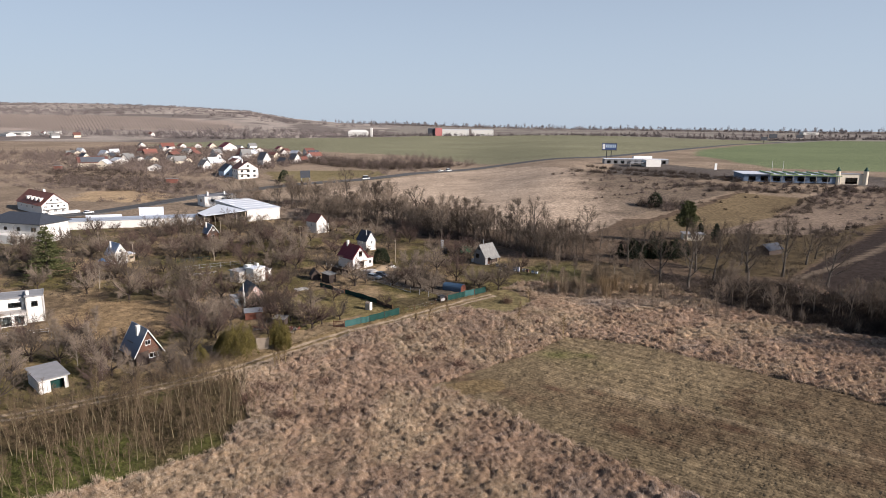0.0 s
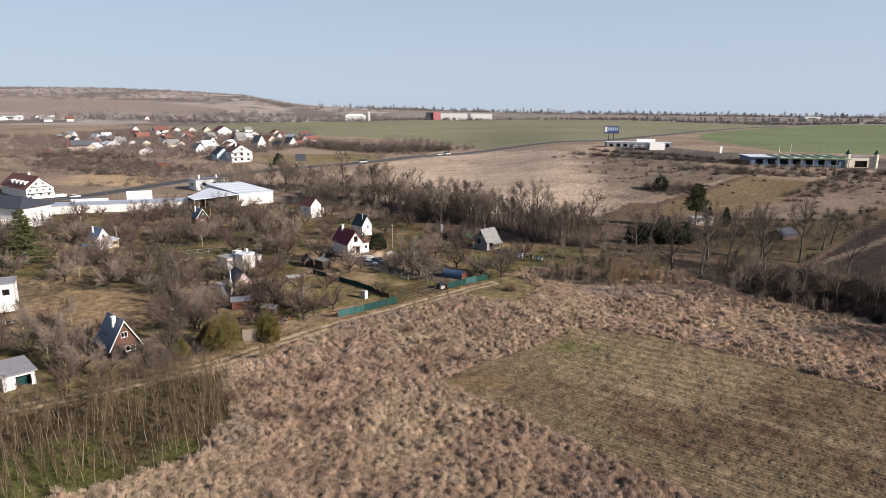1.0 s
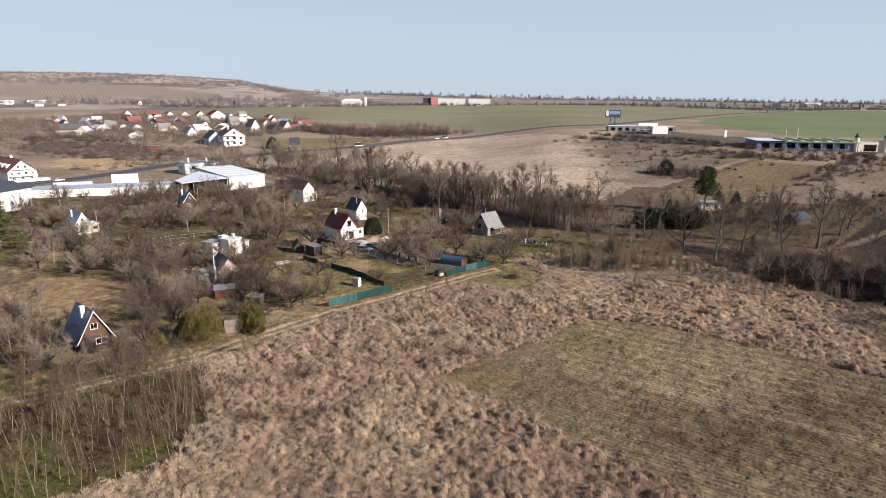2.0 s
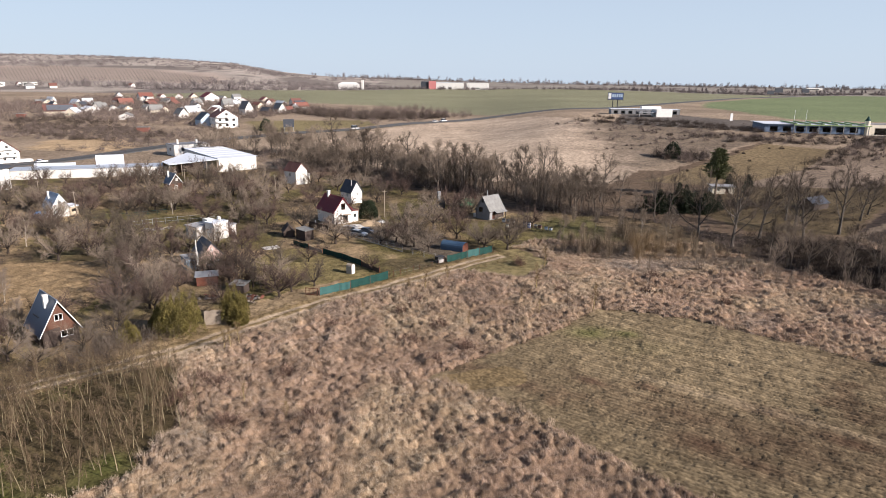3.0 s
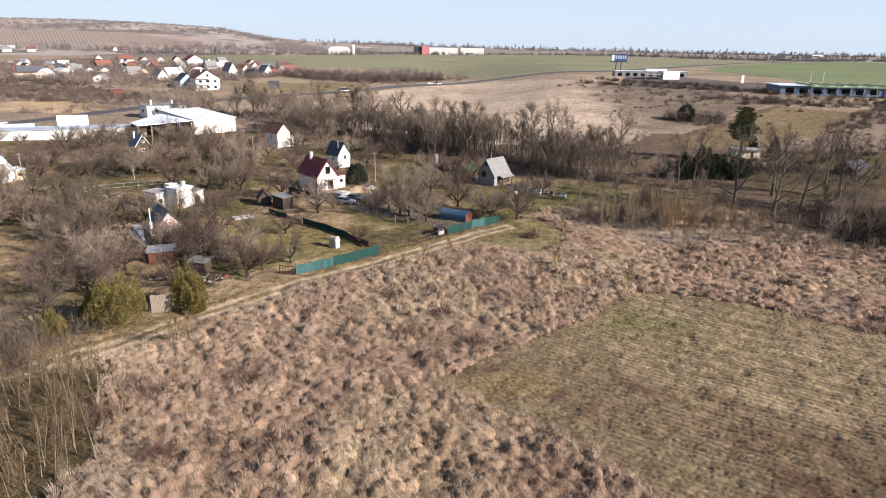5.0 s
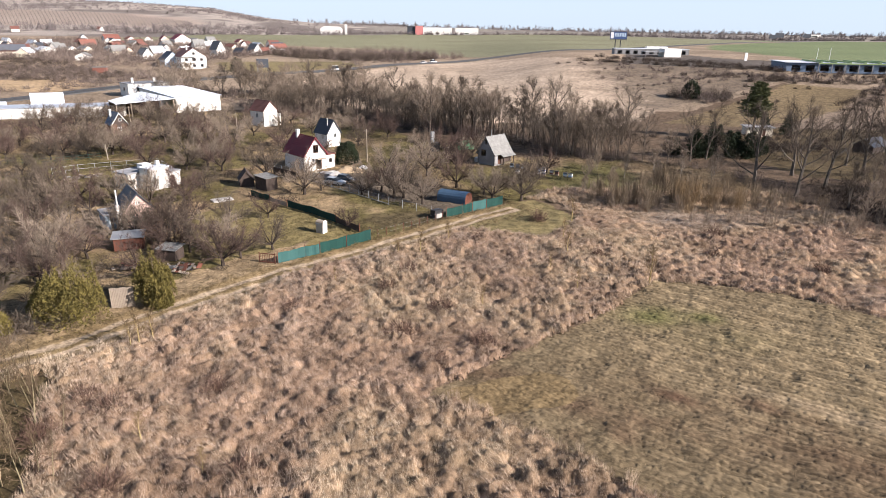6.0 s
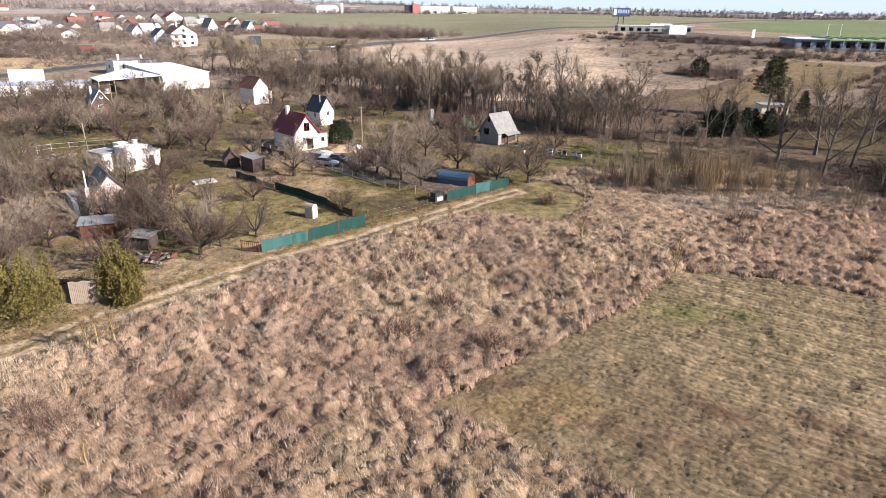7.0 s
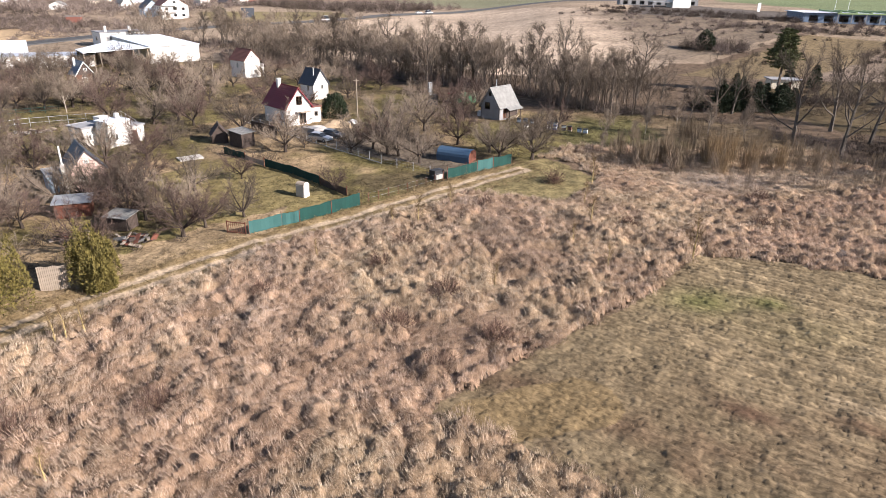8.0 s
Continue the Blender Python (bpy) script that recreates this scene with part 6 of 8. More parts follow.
village_house(-320, 845, 15, 5.6, 5.9, 2.7, 4.4, PLASTER, ROOF_BROWN)
village_house(-338, 842, 48, 5.5, 5.9, 2.2, 3.7, PLASTER, ROOF_BRICK)
# low sheds and outbuildings scattered between the village gardens
rv = random.Random(12)
placed = 0
while placed < 46:
    vx, vy = rv.uniform(-400, -110), rv.uniform(500, 770)
    if not inside(np.array(vx), np.array(vy), [(-420, 700), (-330, 540), (-170, 500), (-110, 640), (-180, 740), (-400, 800)]):
        continue
    w, l = rv.uniform(4, 8), rv.uniform(5, 9)
    e = rv.uniform(2.2, 3.2)
    village_house(vx, vy, rv.uniform(-60, 60), w, l, e, e + rv.uniform(1.2, 2.8), rv.choice((PLASTER, PLASTER, PLASTER_CREAM, WOOD_DARK)), rv.choice((ROOF_GREY, ROOF_BROWN, ROOF_DARK, ROOF_WHITE, ROOF_BRICK)))
    placed += 1

# ---- road, far buildings and signs ----
def ribbon(name, label, line, width, material, lift=0.12, category="road", steps=8.0):
    pts = []
    for (x0, y0), (x1, y1) in zip(line, line[1:]):
        n = max(1, int(math.hypot(x1 - x0, y1 - y0) / steps))
        pts += [(x0 + (x1 - x0) * i / n, y0 + (y1 - y0) * i / n) for i in range(n)]
    pts.append(line[-1])
    for _ in range(6):
        pts = [pts[0]] + [((a[0] + 2 * b[0] + c[0]) / 4, (a[1] + 2 * b[1] + c[1]) / 4) for a, b, c in zip(pts, pts[1:], pts[2:])] + [pts[-1]]
    s = Shape()
    co, fa = [], []
    for i, (x, y) in enumerate(pts):
        a, b = pts[max(i - 1, 0)], pts[min(i + 1, len(pts) - 1)]
        dx, dy = b[0] - a[0], b[1] - a[1]
        ln = math.hypot(dx, dy)
        z = float(land(x, y)) + lift
        for k, dz in ((-0.5, -0.6), (-0.5, 0), (0.5, 0), (0.5, -0.6)):
            co.append((x - dy / ln * width * k, y + dx / ln * width * k, z + dz))
    for i in range(len(pts) - 1):
        for j in range(3):
            fa.append((i * 4 + j, i * 4 + 4 + j, i * 4 + 5 + j, i * 4 + 1 + j))
    s.add(co, fa)
    me = s.mesh(name, material)
    return tagged(new(name, me), label, category, kind="structure"), pts


road_ob, road_pts = ribbon("road", "grey asphalt main road on a low bank", HIGHWAY, 10.0, ASPHALT, 0.45)
rail = thing("guard_rail", "long dark weathered guard rail beside the main road", "guard rail", road_pts[0][0], road_pts[0][1])
o = rail.matrix_basis.translation
sel = [p for p in road_pts if -200 < p[0] < 300]
part("beam", Shape().tube([(p[0] + 4.2 - o.x, p[1] - 3.6 - o.y, float(land(*p)) + 1.1 - o.z) for p in sel], [0.09] * len(sel), 4), DARK_METAL, rail)

warehouse = thing("warehouse", "long white warehouse with a red end block", "warehouse", -21, 1394, 0)
for x0, x1 in ((15, 72), (78, 124)):
    flat_block(warehouse, x0, x1, 0, 40, 13.0, PLASTER, ROOF_WHITE, front=[((x1 - x0) / 2, 1, 8, 3)], frame_m=DARK_METAL)
# red cladding paled towards pink, with distance haze in its colour
part("red_block", Shape().box(0, 14.5, -1, 40, -0.5, 16), mat("red_cladding", (0.52, 0.20, 0.19), (0.45, 0.17, 0.16), 0.8), warehouse, "red clad block")
part("dark_block", Shape().box(-16, -0.3, 2, 40, -0.5, 15), ROOF_DARK, warehouse)
tank = thing("silo_works", "low white industrial works with a round tank", "works", -190, 1296, 0)
part("hall", Shape().box(-2, 36, 0, 20, -0.5, 9).hexa([(-2, 0, 9), (36, 0, 9), (36, 20, 9), (-2, 20, 9)], [(4, 4, 13), (30, 4, 13), (30, 16, 13), (4, 16, 13)]), PLASTER, tank)
part("tower", Shape().box(42, 46, 2, 8, -0.5, 17), PLASTER, tank)

# roadside billboard on two legs
board = thing("billboard", "large roadside billboard on a steel frame, blue and white", "billboard", 136, 539, -8)
part("leg", Shape().tube([(-2.2, 0, -0.5), (-2.2, 0, 12)], [0.4, 0.35], 8), DARK_METAL, board)
part("leg", Shape().tube([(2.2, 0, -0.5), (2.2, 0, 12)], [0.4, 0.35], 8), DARK_METAL, board)
part("frame", Shape().box(-7.2, 7.2, -0.3, 0.5, 10.6, 17.2), DARK_METAL, board)
part("walkway", Shape().box(-7.6, 7.6, -1.5, -0.35, 10.2, 10.4), DARK_METAL, board)
face = part("face", Shape().box(-7.0, 7.0, -0.4, -0.31, 10.9, 17.0), mat("billboard_blue", (0.06, 0.10, 0.22), (0.05, 0.07, 0.15), 0.5), board, "dark blue printed face")
part("picture", Shape().box(-6.6, -4.0, -0.44, -0.405, 11.5, 16.6), WHITE_PAINT, board)
for bx, bw in ((-3.2, 1.5), (-1.2, 1.5), (0.8, 1.6), (3.0, 1.5), (5.0, 1.3)):
    part("bar", Shape().box(bx, bx + bw, -0.44, -0.405, 13.0, 16.0), PLASTER_BLUE, board)

board.scale = (0.82, 0.82, 0.82)
station = thing("road_station", "long low white and blue sales hall with green beams", "building", 184, 398, -9)
# blue cladding darkened to carry the shade on the front
SB = mat("pale_blue_cladding", (0.15, 0.20, 0.28), (0.10, 0.14, 0.20), 0.6, 0.3, 3, 0.6, 0.05)
flat_block(station, 0, 53, 0, 22, 4.4, SB, ROOF_WHITE, front=[(x, 0.4, 4.2, 2.9) for x in np.arange(5, 50, 7)], frame_m=DARK_METAL, lip=1.0)
GREEN_BEAM = mat("lime_green_paint", (0.24, 0.32, 0.15), (0.18, 0.25, 0.11), 0.6)
for i in range(6):
    part("roof_beam", Shape().box(15 + i * 7, 15.8 + i * 7, -4.0, 21, 4.7, 5.4), GREEN_BEAM, station)
part("fascia", Shape().box(14, 54, -4.3, -4.0, 4.1, 4.7), GREEN_BEAM, station)
for i in range(7):
    part("column", Shape().box(14.2 + i * 6.4, 14.6 + i * 6.4, -4.2, -3.9, -0.5, 4.1), PLASTER_GREY, station)
gate = thing("gateway_building", "cream show building with corner turrets and an arch", "building", 238, 390, -4)
flat_block(gate, 0, 14, 0, 8, 6.0, PLASTER_CREAM, ROOF_BITUMEN, front=[(7, 0.2, 7.0, 3.8)], frame_m=WOOD_BROWN, bars=3)
for tx in (-1.0, 15.0):
    part("turret", Shape().tube([(tx, 0, -0.5), (tx, 0, 8.0)], [1.3, 1.3], 10), PLASTER_CREAM, gate)
    part("turret_cap", Shape().tube([(tx, 0, 8.0), (tx, 0, 9.0), (tx, 0, 10.6)], [1.5, 0.9, 0.05], 10), MESH_GREEN, gate)
wbox = thing("white_kiosk", "white box-like roadside building with a carport", "building", 147, 473, 5)
part("body", Shape().box(0, 13, 0, 10, -0.5, 6.0), PLASTER, wbox)
part("awning", Shape().box(-14, -0.3, 1, 9, 3.4, 3.9).box(-13.7, -13.3, 1.2, 1.6, -0.5, 3.4).box(-13.7, -13.3, 8.4, 8.8, -0.5, 3.4), ROOF_BITUMEN, wbox)
wbox.scale = (0.85, 0.85, 0.85)
lowh = thing("low_hall", "long low grey hall beside the parking yard", "building", 122, 496, -6)
flat_block(lowh, 0, 56, 0, 12, 4.2, PLASTER_GREY, ROOF_WHITE, front=[(x, 0.4, 3.2, 2.6) for x in np.arange(4, 54, 6)], frame_m=DARK_METAL)
lowh.scale = (0.85, 0.85, 0.85)
trail = thing("box_trailer", "white box trailer standing in the yard", "trailer", 153, 526, 10)
part("body", Shape().box(0, 16, 0, 3, 1.0, 4.4), PAINT_WHITE, trail)
for wx in (2, 3.4, 12, 13.4):
    part("wheel", Shape().tube([(wx, -0.05, 0.5), (wx, 0.35, 0.5)], [0.5, 0.5], 10), DARK_METAL, trail)
for tx, ty in ((191, 457), (223, 399)):
    m = thing("sign_pylon", "white upright sign pylon", "sign", tx, ty)
    part("face", Shape().box(-0.8, 0.8, -0.25, 0.25, 0, 4.6), WHITE_PAINT, m)
for fx in (252, 259):
    m = thing("flagpole", "slim tall white painted flagpole", "flagpole", fx - 42, 416)
    part("mast", Shape().tube([(0, 0, -0.3), (0, 0, 10.5)], [0.14, 0.08], 6), WHITE_PAINT, m)
for bx, by, s in ((573, 1145, 1.4), (486, 998, 1.0), (634, 1172, 1.2)):
    m = thing("hoarding_sign", "dark roadside hoarding on posts", "billboard", bx, by)
    part("face", Shape().box(-5 * s, 5 * s, -0.3, 0.3, 5, 5 + 5 * s), ROOF_DARK, m)
    part("leg", Shape().box(-0.4, 0.4, -0.2, 0.2, -0.5, 5), DARK_METAL, m)
for i, (bx, by, bw, bh) in enumerate(((911, 1669, 40, 7), (1161, 1528, 40, 7), (-752, 1126, 26, 7), (-700, 1150, 14, 6))):
    m = thing("far_hall", "distant low white industrial building", "building", bx, by, 0, "distant buildings")
    flat_block(m, 0, bw, 0, 20, bh, PLASTER, ROOF_BITUMEN, front=[(bw / 2, 2, bw * 0.6, 2.5)], frame_m=DARK_METAL)
small = thing("orange_shed", "small orange-red shed among bushes", "shed", -187, 434, 12)
part("body", Shape().box(0, 7, 0, 4, -0.4, 3.0), ROOF_BRICK, small)
part("roof", Shape().box(-0.3, 7.3, -0.3, 4.3, 3.0, 3.2), ROOF_GREY, small)
small2 = thing("orange_shed", "small orange-red shed among bushes", "shed", -300, 497, 10)
part("body", Shape().box(0, 5, 0, 4, -0.4, 3.4), ROOF_BRICK, small2)
part("roof", Shape().box(-0.3, 5.3, -0.3, 4.3, 3.4, 3.6), ROOF_GREY, small2)
roadsign = thing("road_sign", "large dark blue road direction sign on posts", "sign", -97, 452, 20)
part("face", Shape().box(-3.4, 3.4, -0.1, 0.1, 2.5, 7.5), ROOF_DARK, roadsign)
part("post", Shape().box(-3, -2.7, 0.1, 0.3, -0.5, 8), STEEL, roadsign)
part("post", Shape().box(2.7, 3, 0.1, 0.3, -0.5, 8), STEEL, roadsign)

# parked and standing vehicles on the road and in the gardens
car("small silver hatchback on the gravel yard", -19.6, 182.2, -28, PAINT_SILVER)
car("grey car parked beside the cottage", -17.6, 184.6, -30, PAINT_GREY)
for dx, lab, paint, ln, tall in ((-60, "white delivery van on the main road", PAINT_WHITE, 6.0, 2.6), (-5, "white car on the main road", PAINT_WHITE, 4.4, 1.5), (4, "white van on the main road", PAINT_WHITE, 5.2, 2.1), (-170, "white car on the main road", PAINT_WHITE, 4.4, 1.5)):
    p = min(road_pts, key=lambda q: abs(q[0] - dx))
    q = road_pts[road_pts.index(p) + 1]
    c = car(lab, p[0] + 1.5, p[1] - 1.2, math.degrees(math.atan2(q[1] - p[1], q[0] - p[0])), paint, "van" if tall > 2 else "car", ln, tall)
    c.location.z += 0.45

# ---- fences, sheds and garden clutter ----
net_fence("green shade-net fence with rusty posts beside the track", [(-21.7, 139.8), (-18.5, 142.3), (-16.6, 143.4), (-13.2, 146.3), (-10.0, 149.3)], [1.55, 1.55, 1.7, 1.7], [MESH_PALE, MESH_PALE, MESH_GREEN, MESH_GREEN])
net_fence("green shade-net fence with a pale patched panel", [(1.6, 160.4), (4.4, 162.7), (6.2, 164.2), (8.8, 166.2), (11.9, 168.7)], [1.55, 1.6, 1.75, 1.65], [MESH_GREEN, MESH_GREEN, MESH_PALE, MESH_GREEN])
net_fence("dark green netting along a garden boundary", [(-12.0, 152.8), (-16.2, 157.6), (-20.7, 162.2), (-25.6, 166.2)], [1.1, 1.3, 1.3], [WOOD_DARK, MESH_GREEN, MESH_GREEN])
net_fence("low brown netting along a garden boundary", [(-25.8, 166.4), (-29.5, 169.8), (-33.6, 173.2)], [0.9, 1.2], [WOOD_GREY, MESH_GREEN])
gate1 = thing("garden_gate", "rusty metal garden gate at the fence corner", "gate", -24.3, 140.3, -15)
part("frame", Shape().box(0, 2.4, -0.04, 0.04, 0.1, 0.2).box(0, 2.4, -0.04, 0.04, 1.3, 1.4).box(0, 0.1, -0.04, 0.04, 0.0, 1.5).box(2.3, 2.4, -0.04, 0.04, 0.0, 1.5), RUST, gate1)
for i in range(8):
    part("bar", Shape().box(0.25 + i * 0.26, 0.29 + i * 0.26, -0.02, 0.02, 0.2, 1.3), RUST, gate1)
rail_fence("wire mesh fence with pale concrete footing line", [(-36.2, 197.0), (-22.0, 182.4), (-8.3, 168.3), (1.6, 160.4)], 1.4, STEEL, 3, 3.0, wire=True)
foot = thing("fence_footing", "low pale concrete kerb under a wire fence", "kerb", -36.2, 197.0)
fo = foot.matrix_basis.translation
for a, b in (((-36.2, 197.0), (-22.0, 182.4)), ((-22.0, 182.4), (-8.3, 168.3))):
    za, zb = float(land(*a)) - fo.z, float(land(*b)) - fo.z
    part("kerb", Shape().tube([(a[0] - fo.x, a[1] - fo.y, za + 0.08), (b[0] - fo.x, b[1] - fo.y, zb + 0.08)], [0.09, 0.09], 4), CONCRETE, foot)
rail_fence("weathered post and wire fence at the track", [(-9.0, 150.6), (-4.0, 154.6), (1.0, 159.8)], 1.3, RUST, 2, 1.8, wire=True)
rail_fence("pale metal post and rail fence", [(-77.1, 187.7), (-73.6, 191.1), (-60.5, 199.0), (-54.0, 190.0)], 1.7, STEEL, 2, 3.2)
rail_fence("white board fence beside the lawn", [(-104, 130.0), (-96, 132.4), (-86.5, 136.0)], 1.1, WHITE_PAINT, 2, 2.6)
rail_fence("green wire garden fence", [(-94.0, 196.0), (-84.0, 200.0), (-76.0, 206.0)], 1.3, MESH_GREEN, 2, 2.5)
# weathered gate of corrugated sheet between the evergreens
sheet_gate = thing("sheet_gate", "pale corrugated sheet gate between yellow-green evergreens", "gate", -37.7, 126.2, 14)
for i in range(15):
    part("slat", Shape().box(i * 0.17, i * 0.17 + 0.14, -0.03, 0.03, -0.1, 2.45 + 0.05 * math.sin(i)), WOOD_GREY, sheet_gate)
part("rail", Shape().box(0, 2.53, 0.035, 0.1, 0.5, 0.6), WOOD_GREY, sheet_gate)
part("rail", Shape().box(0, 2.53, 0.035, 0.1, 1.8, 1.9), WOOD_GREY, sheet_gate)
s1 = thing("garden_shed", "rusty board shed with a pale metal roof", "shed", -45.6, 144.6, 18)
board_box(s1, 0, 3.8, 0, 2.8, 1.75, 1.95, RUST, STEEL)
s2 = thing("garden_shed", "leaning junk shelter with a grey patched roof", "shed", -38.2, 141.4, -14)
board_box(s2, 0, 2.6, 0, 2.0, 1.5, 1.75, WOOD_DARK, ROOF_GREY)
yard_fence = thing("board_fence", "brown board fence beside the white cottage", "fence", -33.4, 190.6, -42)
for i in range(24):
    part("board", Shape().box(i * 0.32, i * 0.32 + 0.29, -0.03, 0.03, -0.2, 1.6 + 0.03 * math.sin(i * 2)), WOOD_DARK, yard_fence)
def heap(name, label, category, x, y, rx, ry, h, material, seed, n=20):
    rg = np.random.RandomState(seed)
    ob = thing(name, label, category, x, y)
    co, fa, m = [], [], 10
    for i in range(m):
        t = i / (m - 1)
        for j in range(n):
            a = 2 * math.pi * j / n
            r = (1 - t) * (1 + 0.12 * math.sin(3 * a + seed) + rg.normal() * 0.05)
            co.append((math.cos(a) * rx * r, math.sin(a) * ry * r, h * (1 - (1 - t) ** 2) * (1 + rg.normal() * 0.06) - 0.06))
    for i in range(m - 1):
        for j in range(n):
            fa.append((i * n + j, i * n + (j + 1) % n, (i + 1) * n + (j + 1) % n, (i + 1) * n + j))
    part("mound", Shape().add(co, fa), material, ob)
    return ob


def plank_pile(name, label, x, y, rx, ry, n, mats, seed):
    """A loose pile of boards and sheets, each lying at its own slant."""
    q = np.random.RandomState(seed)
    ob = thing(name, label, "pile", x, y, q.uniform(0, 180))
    for i in range(n):
        ln, wd, th = q.uniform(0.3, 1.0), q.uniform(0.06, 0.3), q.uniform(0.03, 0.08)
        m = pose(q.normal() * rx * 0.5, q.normal() * ry * 0.5, 0.05 + 0.75 * i / n * math.exp(-0.3), q.normal() * 14, q.normal() * 14, q.uniform(0, 180))
        c = [m @ Vector(v) for v in ((-ln, -wd, 0), (ln, -wd, 0), (ln, wd, 0), (-ln, wd, 0), (-ln, -wd, th), (ln, -wd, th), (ln, wd, th), (-ln, wd, th))]
        part("plank", Shape().hexa(c[:4], c[4:]), mats[i % len(mats)], ob)
    return ob


heap("sand_heap", "heap of light sand on the yard", "heap", -17.8, 193.8, 3.2, 2.2, 1.3, SAND, 3)
heap("sand_heap", "low heap of pale gravel on the yard", "heap", -21.6, 191.8, 2.6, 1.8, 0.6, CONCRETE, 4)
plank_pile("rubble_pile", "dark pile of planks and sheets under a grey cover", -70.6, 185.4, 3.4, 1.6, 34, (WOOD_DARK, ROOF_GREY, WOOD_GREY), 5)
heap("branch_heap", "dark heap of cut branches in the reeds", "heap", 41.8, 132.4, 2.0, 1.2, 0.8, WOOD_DARK, 6)
heap("tarp_pile", "small pile under a white tarpaulin", "heap", -15.4, 196.6, 1.2, 0.9, 0.9, WHITE_PAINT, 7)
plank_pile("scrap_pile", "tumbled rusty sheets and boards beside the track", -33.8, 138.0, 1.9, 1.1, 30, (RUST, WOOD_GREY, ROOF_GREY, WOOD_DARK), 8)
plank_pile("timber_pile", "untidy pile of old timber in the garden", -40.6, 138.4, 1.6, 1.2, 22, (WOOD_DARK, WOOD_GREY, RUST), 9)
plank_pile("timber_pile", "untidy pile of old timber in the garden", 3.5, 222.5, 3.4, 1.2, 26, (WOOD_DARK, WOOD_GREY), 10)
plank_pile("building_rubble", "boards and bricks left from building work", -23.4, 190.6, 1.4, 1.2, 22, (WOOD_PALE, CONCRETE, PLASTER), 11)
plank_pile("timber_pile", "dark pile of old timber beside the cottage", -104.6, 206.8, 3.0, 2.0, 26, (WOOD_DARK, WOOD_GREY, STEEL), 12)

def hive(x, y, yaw, tops, label):
    ob = thing("beehive", label, "beehive", x, y, yaw, "beehives on the lawn")
    part("stand", Shape().box(-0.4, 0.4, -0.35, 0.35, 0, 0.25), WOOD_GREY, ob)
    z = 0.25
    for i, m in enumerate(tops):
        part("hive_body", Shape().box(-0.36, 0.36, -0.32, 0.32, z, z + 0.3), m, ob)
        z += 0.31
    part("lid", Shape().box(-0.42, 0.42, -0.38, 0.38, z, z + 0.12), DARK_METAL, ob)
    return ob


HIVE_BLUE = mat("hive_blue", (0.10, 0.14, 0.32), None, 0.7)
for hx, hy, tops in ((22.2, 192.2, (WHITE_PAINT, HIVE_BLUE, WHITE_PAINT, HIVE_BLUE)), (23.2, 191.6, (HIVE_BLUE, WHITE_PAINT, HIVE_BLUE, WHITE_PAINT)), (25.0, 192.0, (ROOF_BROWN, WHITE_PAINT)), (26.0, 191.4, (ROOF_BROWN, ROOF_BROWN)), (27.4, 189.6, (WHITE_PAINT, PLASTER_BLUE)), (28.4, 189.0, (PLASTER_BLUE, WHITE_PAINT)), (17.8, 192.2, (PLASTER_CREAM, WHITE_PAINT)), (17.4, 198.8, (WHITE_PAINT, PLASTER_GREY)), (18.6, 198.2, (ROOF_GREY, PLASTER_GREY)), (19.8, 197.6, (WHITE_PAINT, PLASTER_GREY))):
    hive(hx, hy, -25, tops, "stacked painted wooden beehive on the grass")
ibc = thing("water_tank", "white plastic water tank in a metal cage", "tank", 10.3, 205.4, -33)
part("tank", Shape().box(-0.5, 0.5, -0.55, 0.55, 0.12, 1.12), WHITE_PAINT, ibc)
part("pallet", Shape().box(-0.55, 0.55, -0.6, 0.6, 0, 0.12), WOOD_GREY, ibc)
for i in range(5):
    part("cage_bar", Shape().box(-0.55 + i * 0.26, -0.51 + i * 0.26, -0.62, -0.58, 0.12, 1.14), STEEL, ibc)
tarp = thing("tarp_shelter", "shelter under green tarpaulin with a red beam", "shelter", 6.5, 221.0, 10)
part("cover", Shape().hexa([(0, 0, 0.1), (4.5, 0, 0.1), (4.5, 3, 0.1), (0, 3, 0.1)], [(0.3, 1.2, 2.3), (4.2, 1.2, 2.1), (4.2, 1.9, 2.1), (0.3, 1.9, 2.3)]), mat("green_tarpaulin", (0.035, 0.13, 0.06), None, 0.6), tarp)
part("beam", Shape().tube([(-2.5, -0.3, 2.4), (5, -0.3, 2.8)], [0.12, 0.12], 6), ROOF_RED, tarp)
part("prop", Shape().tube([(-2.3, -0.3, -0.2), (-2.3, -0.3, 2.5)], [0.08, 0.08], 6), WOOD_GREY, tarp)
boxh = thing("tool_box", "dark upright metal locker beside bushes", "locker", 0.4, 218.4, 20)
part("body", Shape().box(-1.2, 1.2, -0.7, 0.7, 0, 2.4), DARK_METAL, boxh)
part("chimney", Shape().box(-0.9, -0.1, -0.4, 0.4, 2.4, 5.0), PLASTER_GREY, boxh)
comp = thing("compost_bin", "black compost bin with pale side panel", "bin", 0.3, 161.0, 40)
part("bin", Shape().box(-1.2, 0.6, -0.6, 0.6, 0, 1.3), DARK_METAL, comp)
part("panel", Shape().box(-0.9, 0.5, -0.66, -0.605, 0, 0.7), CONCRETE, comp)
slab = thing("paving_slab", "pale concrete slab in the lawn", "slab", -38.2, 170.6, 35)
part("slab", Shape().box(-1.8, 1.8, -1.1, 1.1, -0.1, 0.16), CONCRETE, slab)
trailer = thing("car_trailer", "small covered car trailer on the yard", "trailer", -21.8, 186.0, -30)
part("box", Shape().box(-1.4, 1.4, -0.8, 0.8, 0.5, 1.5), PLASTER_GREY, trailer)
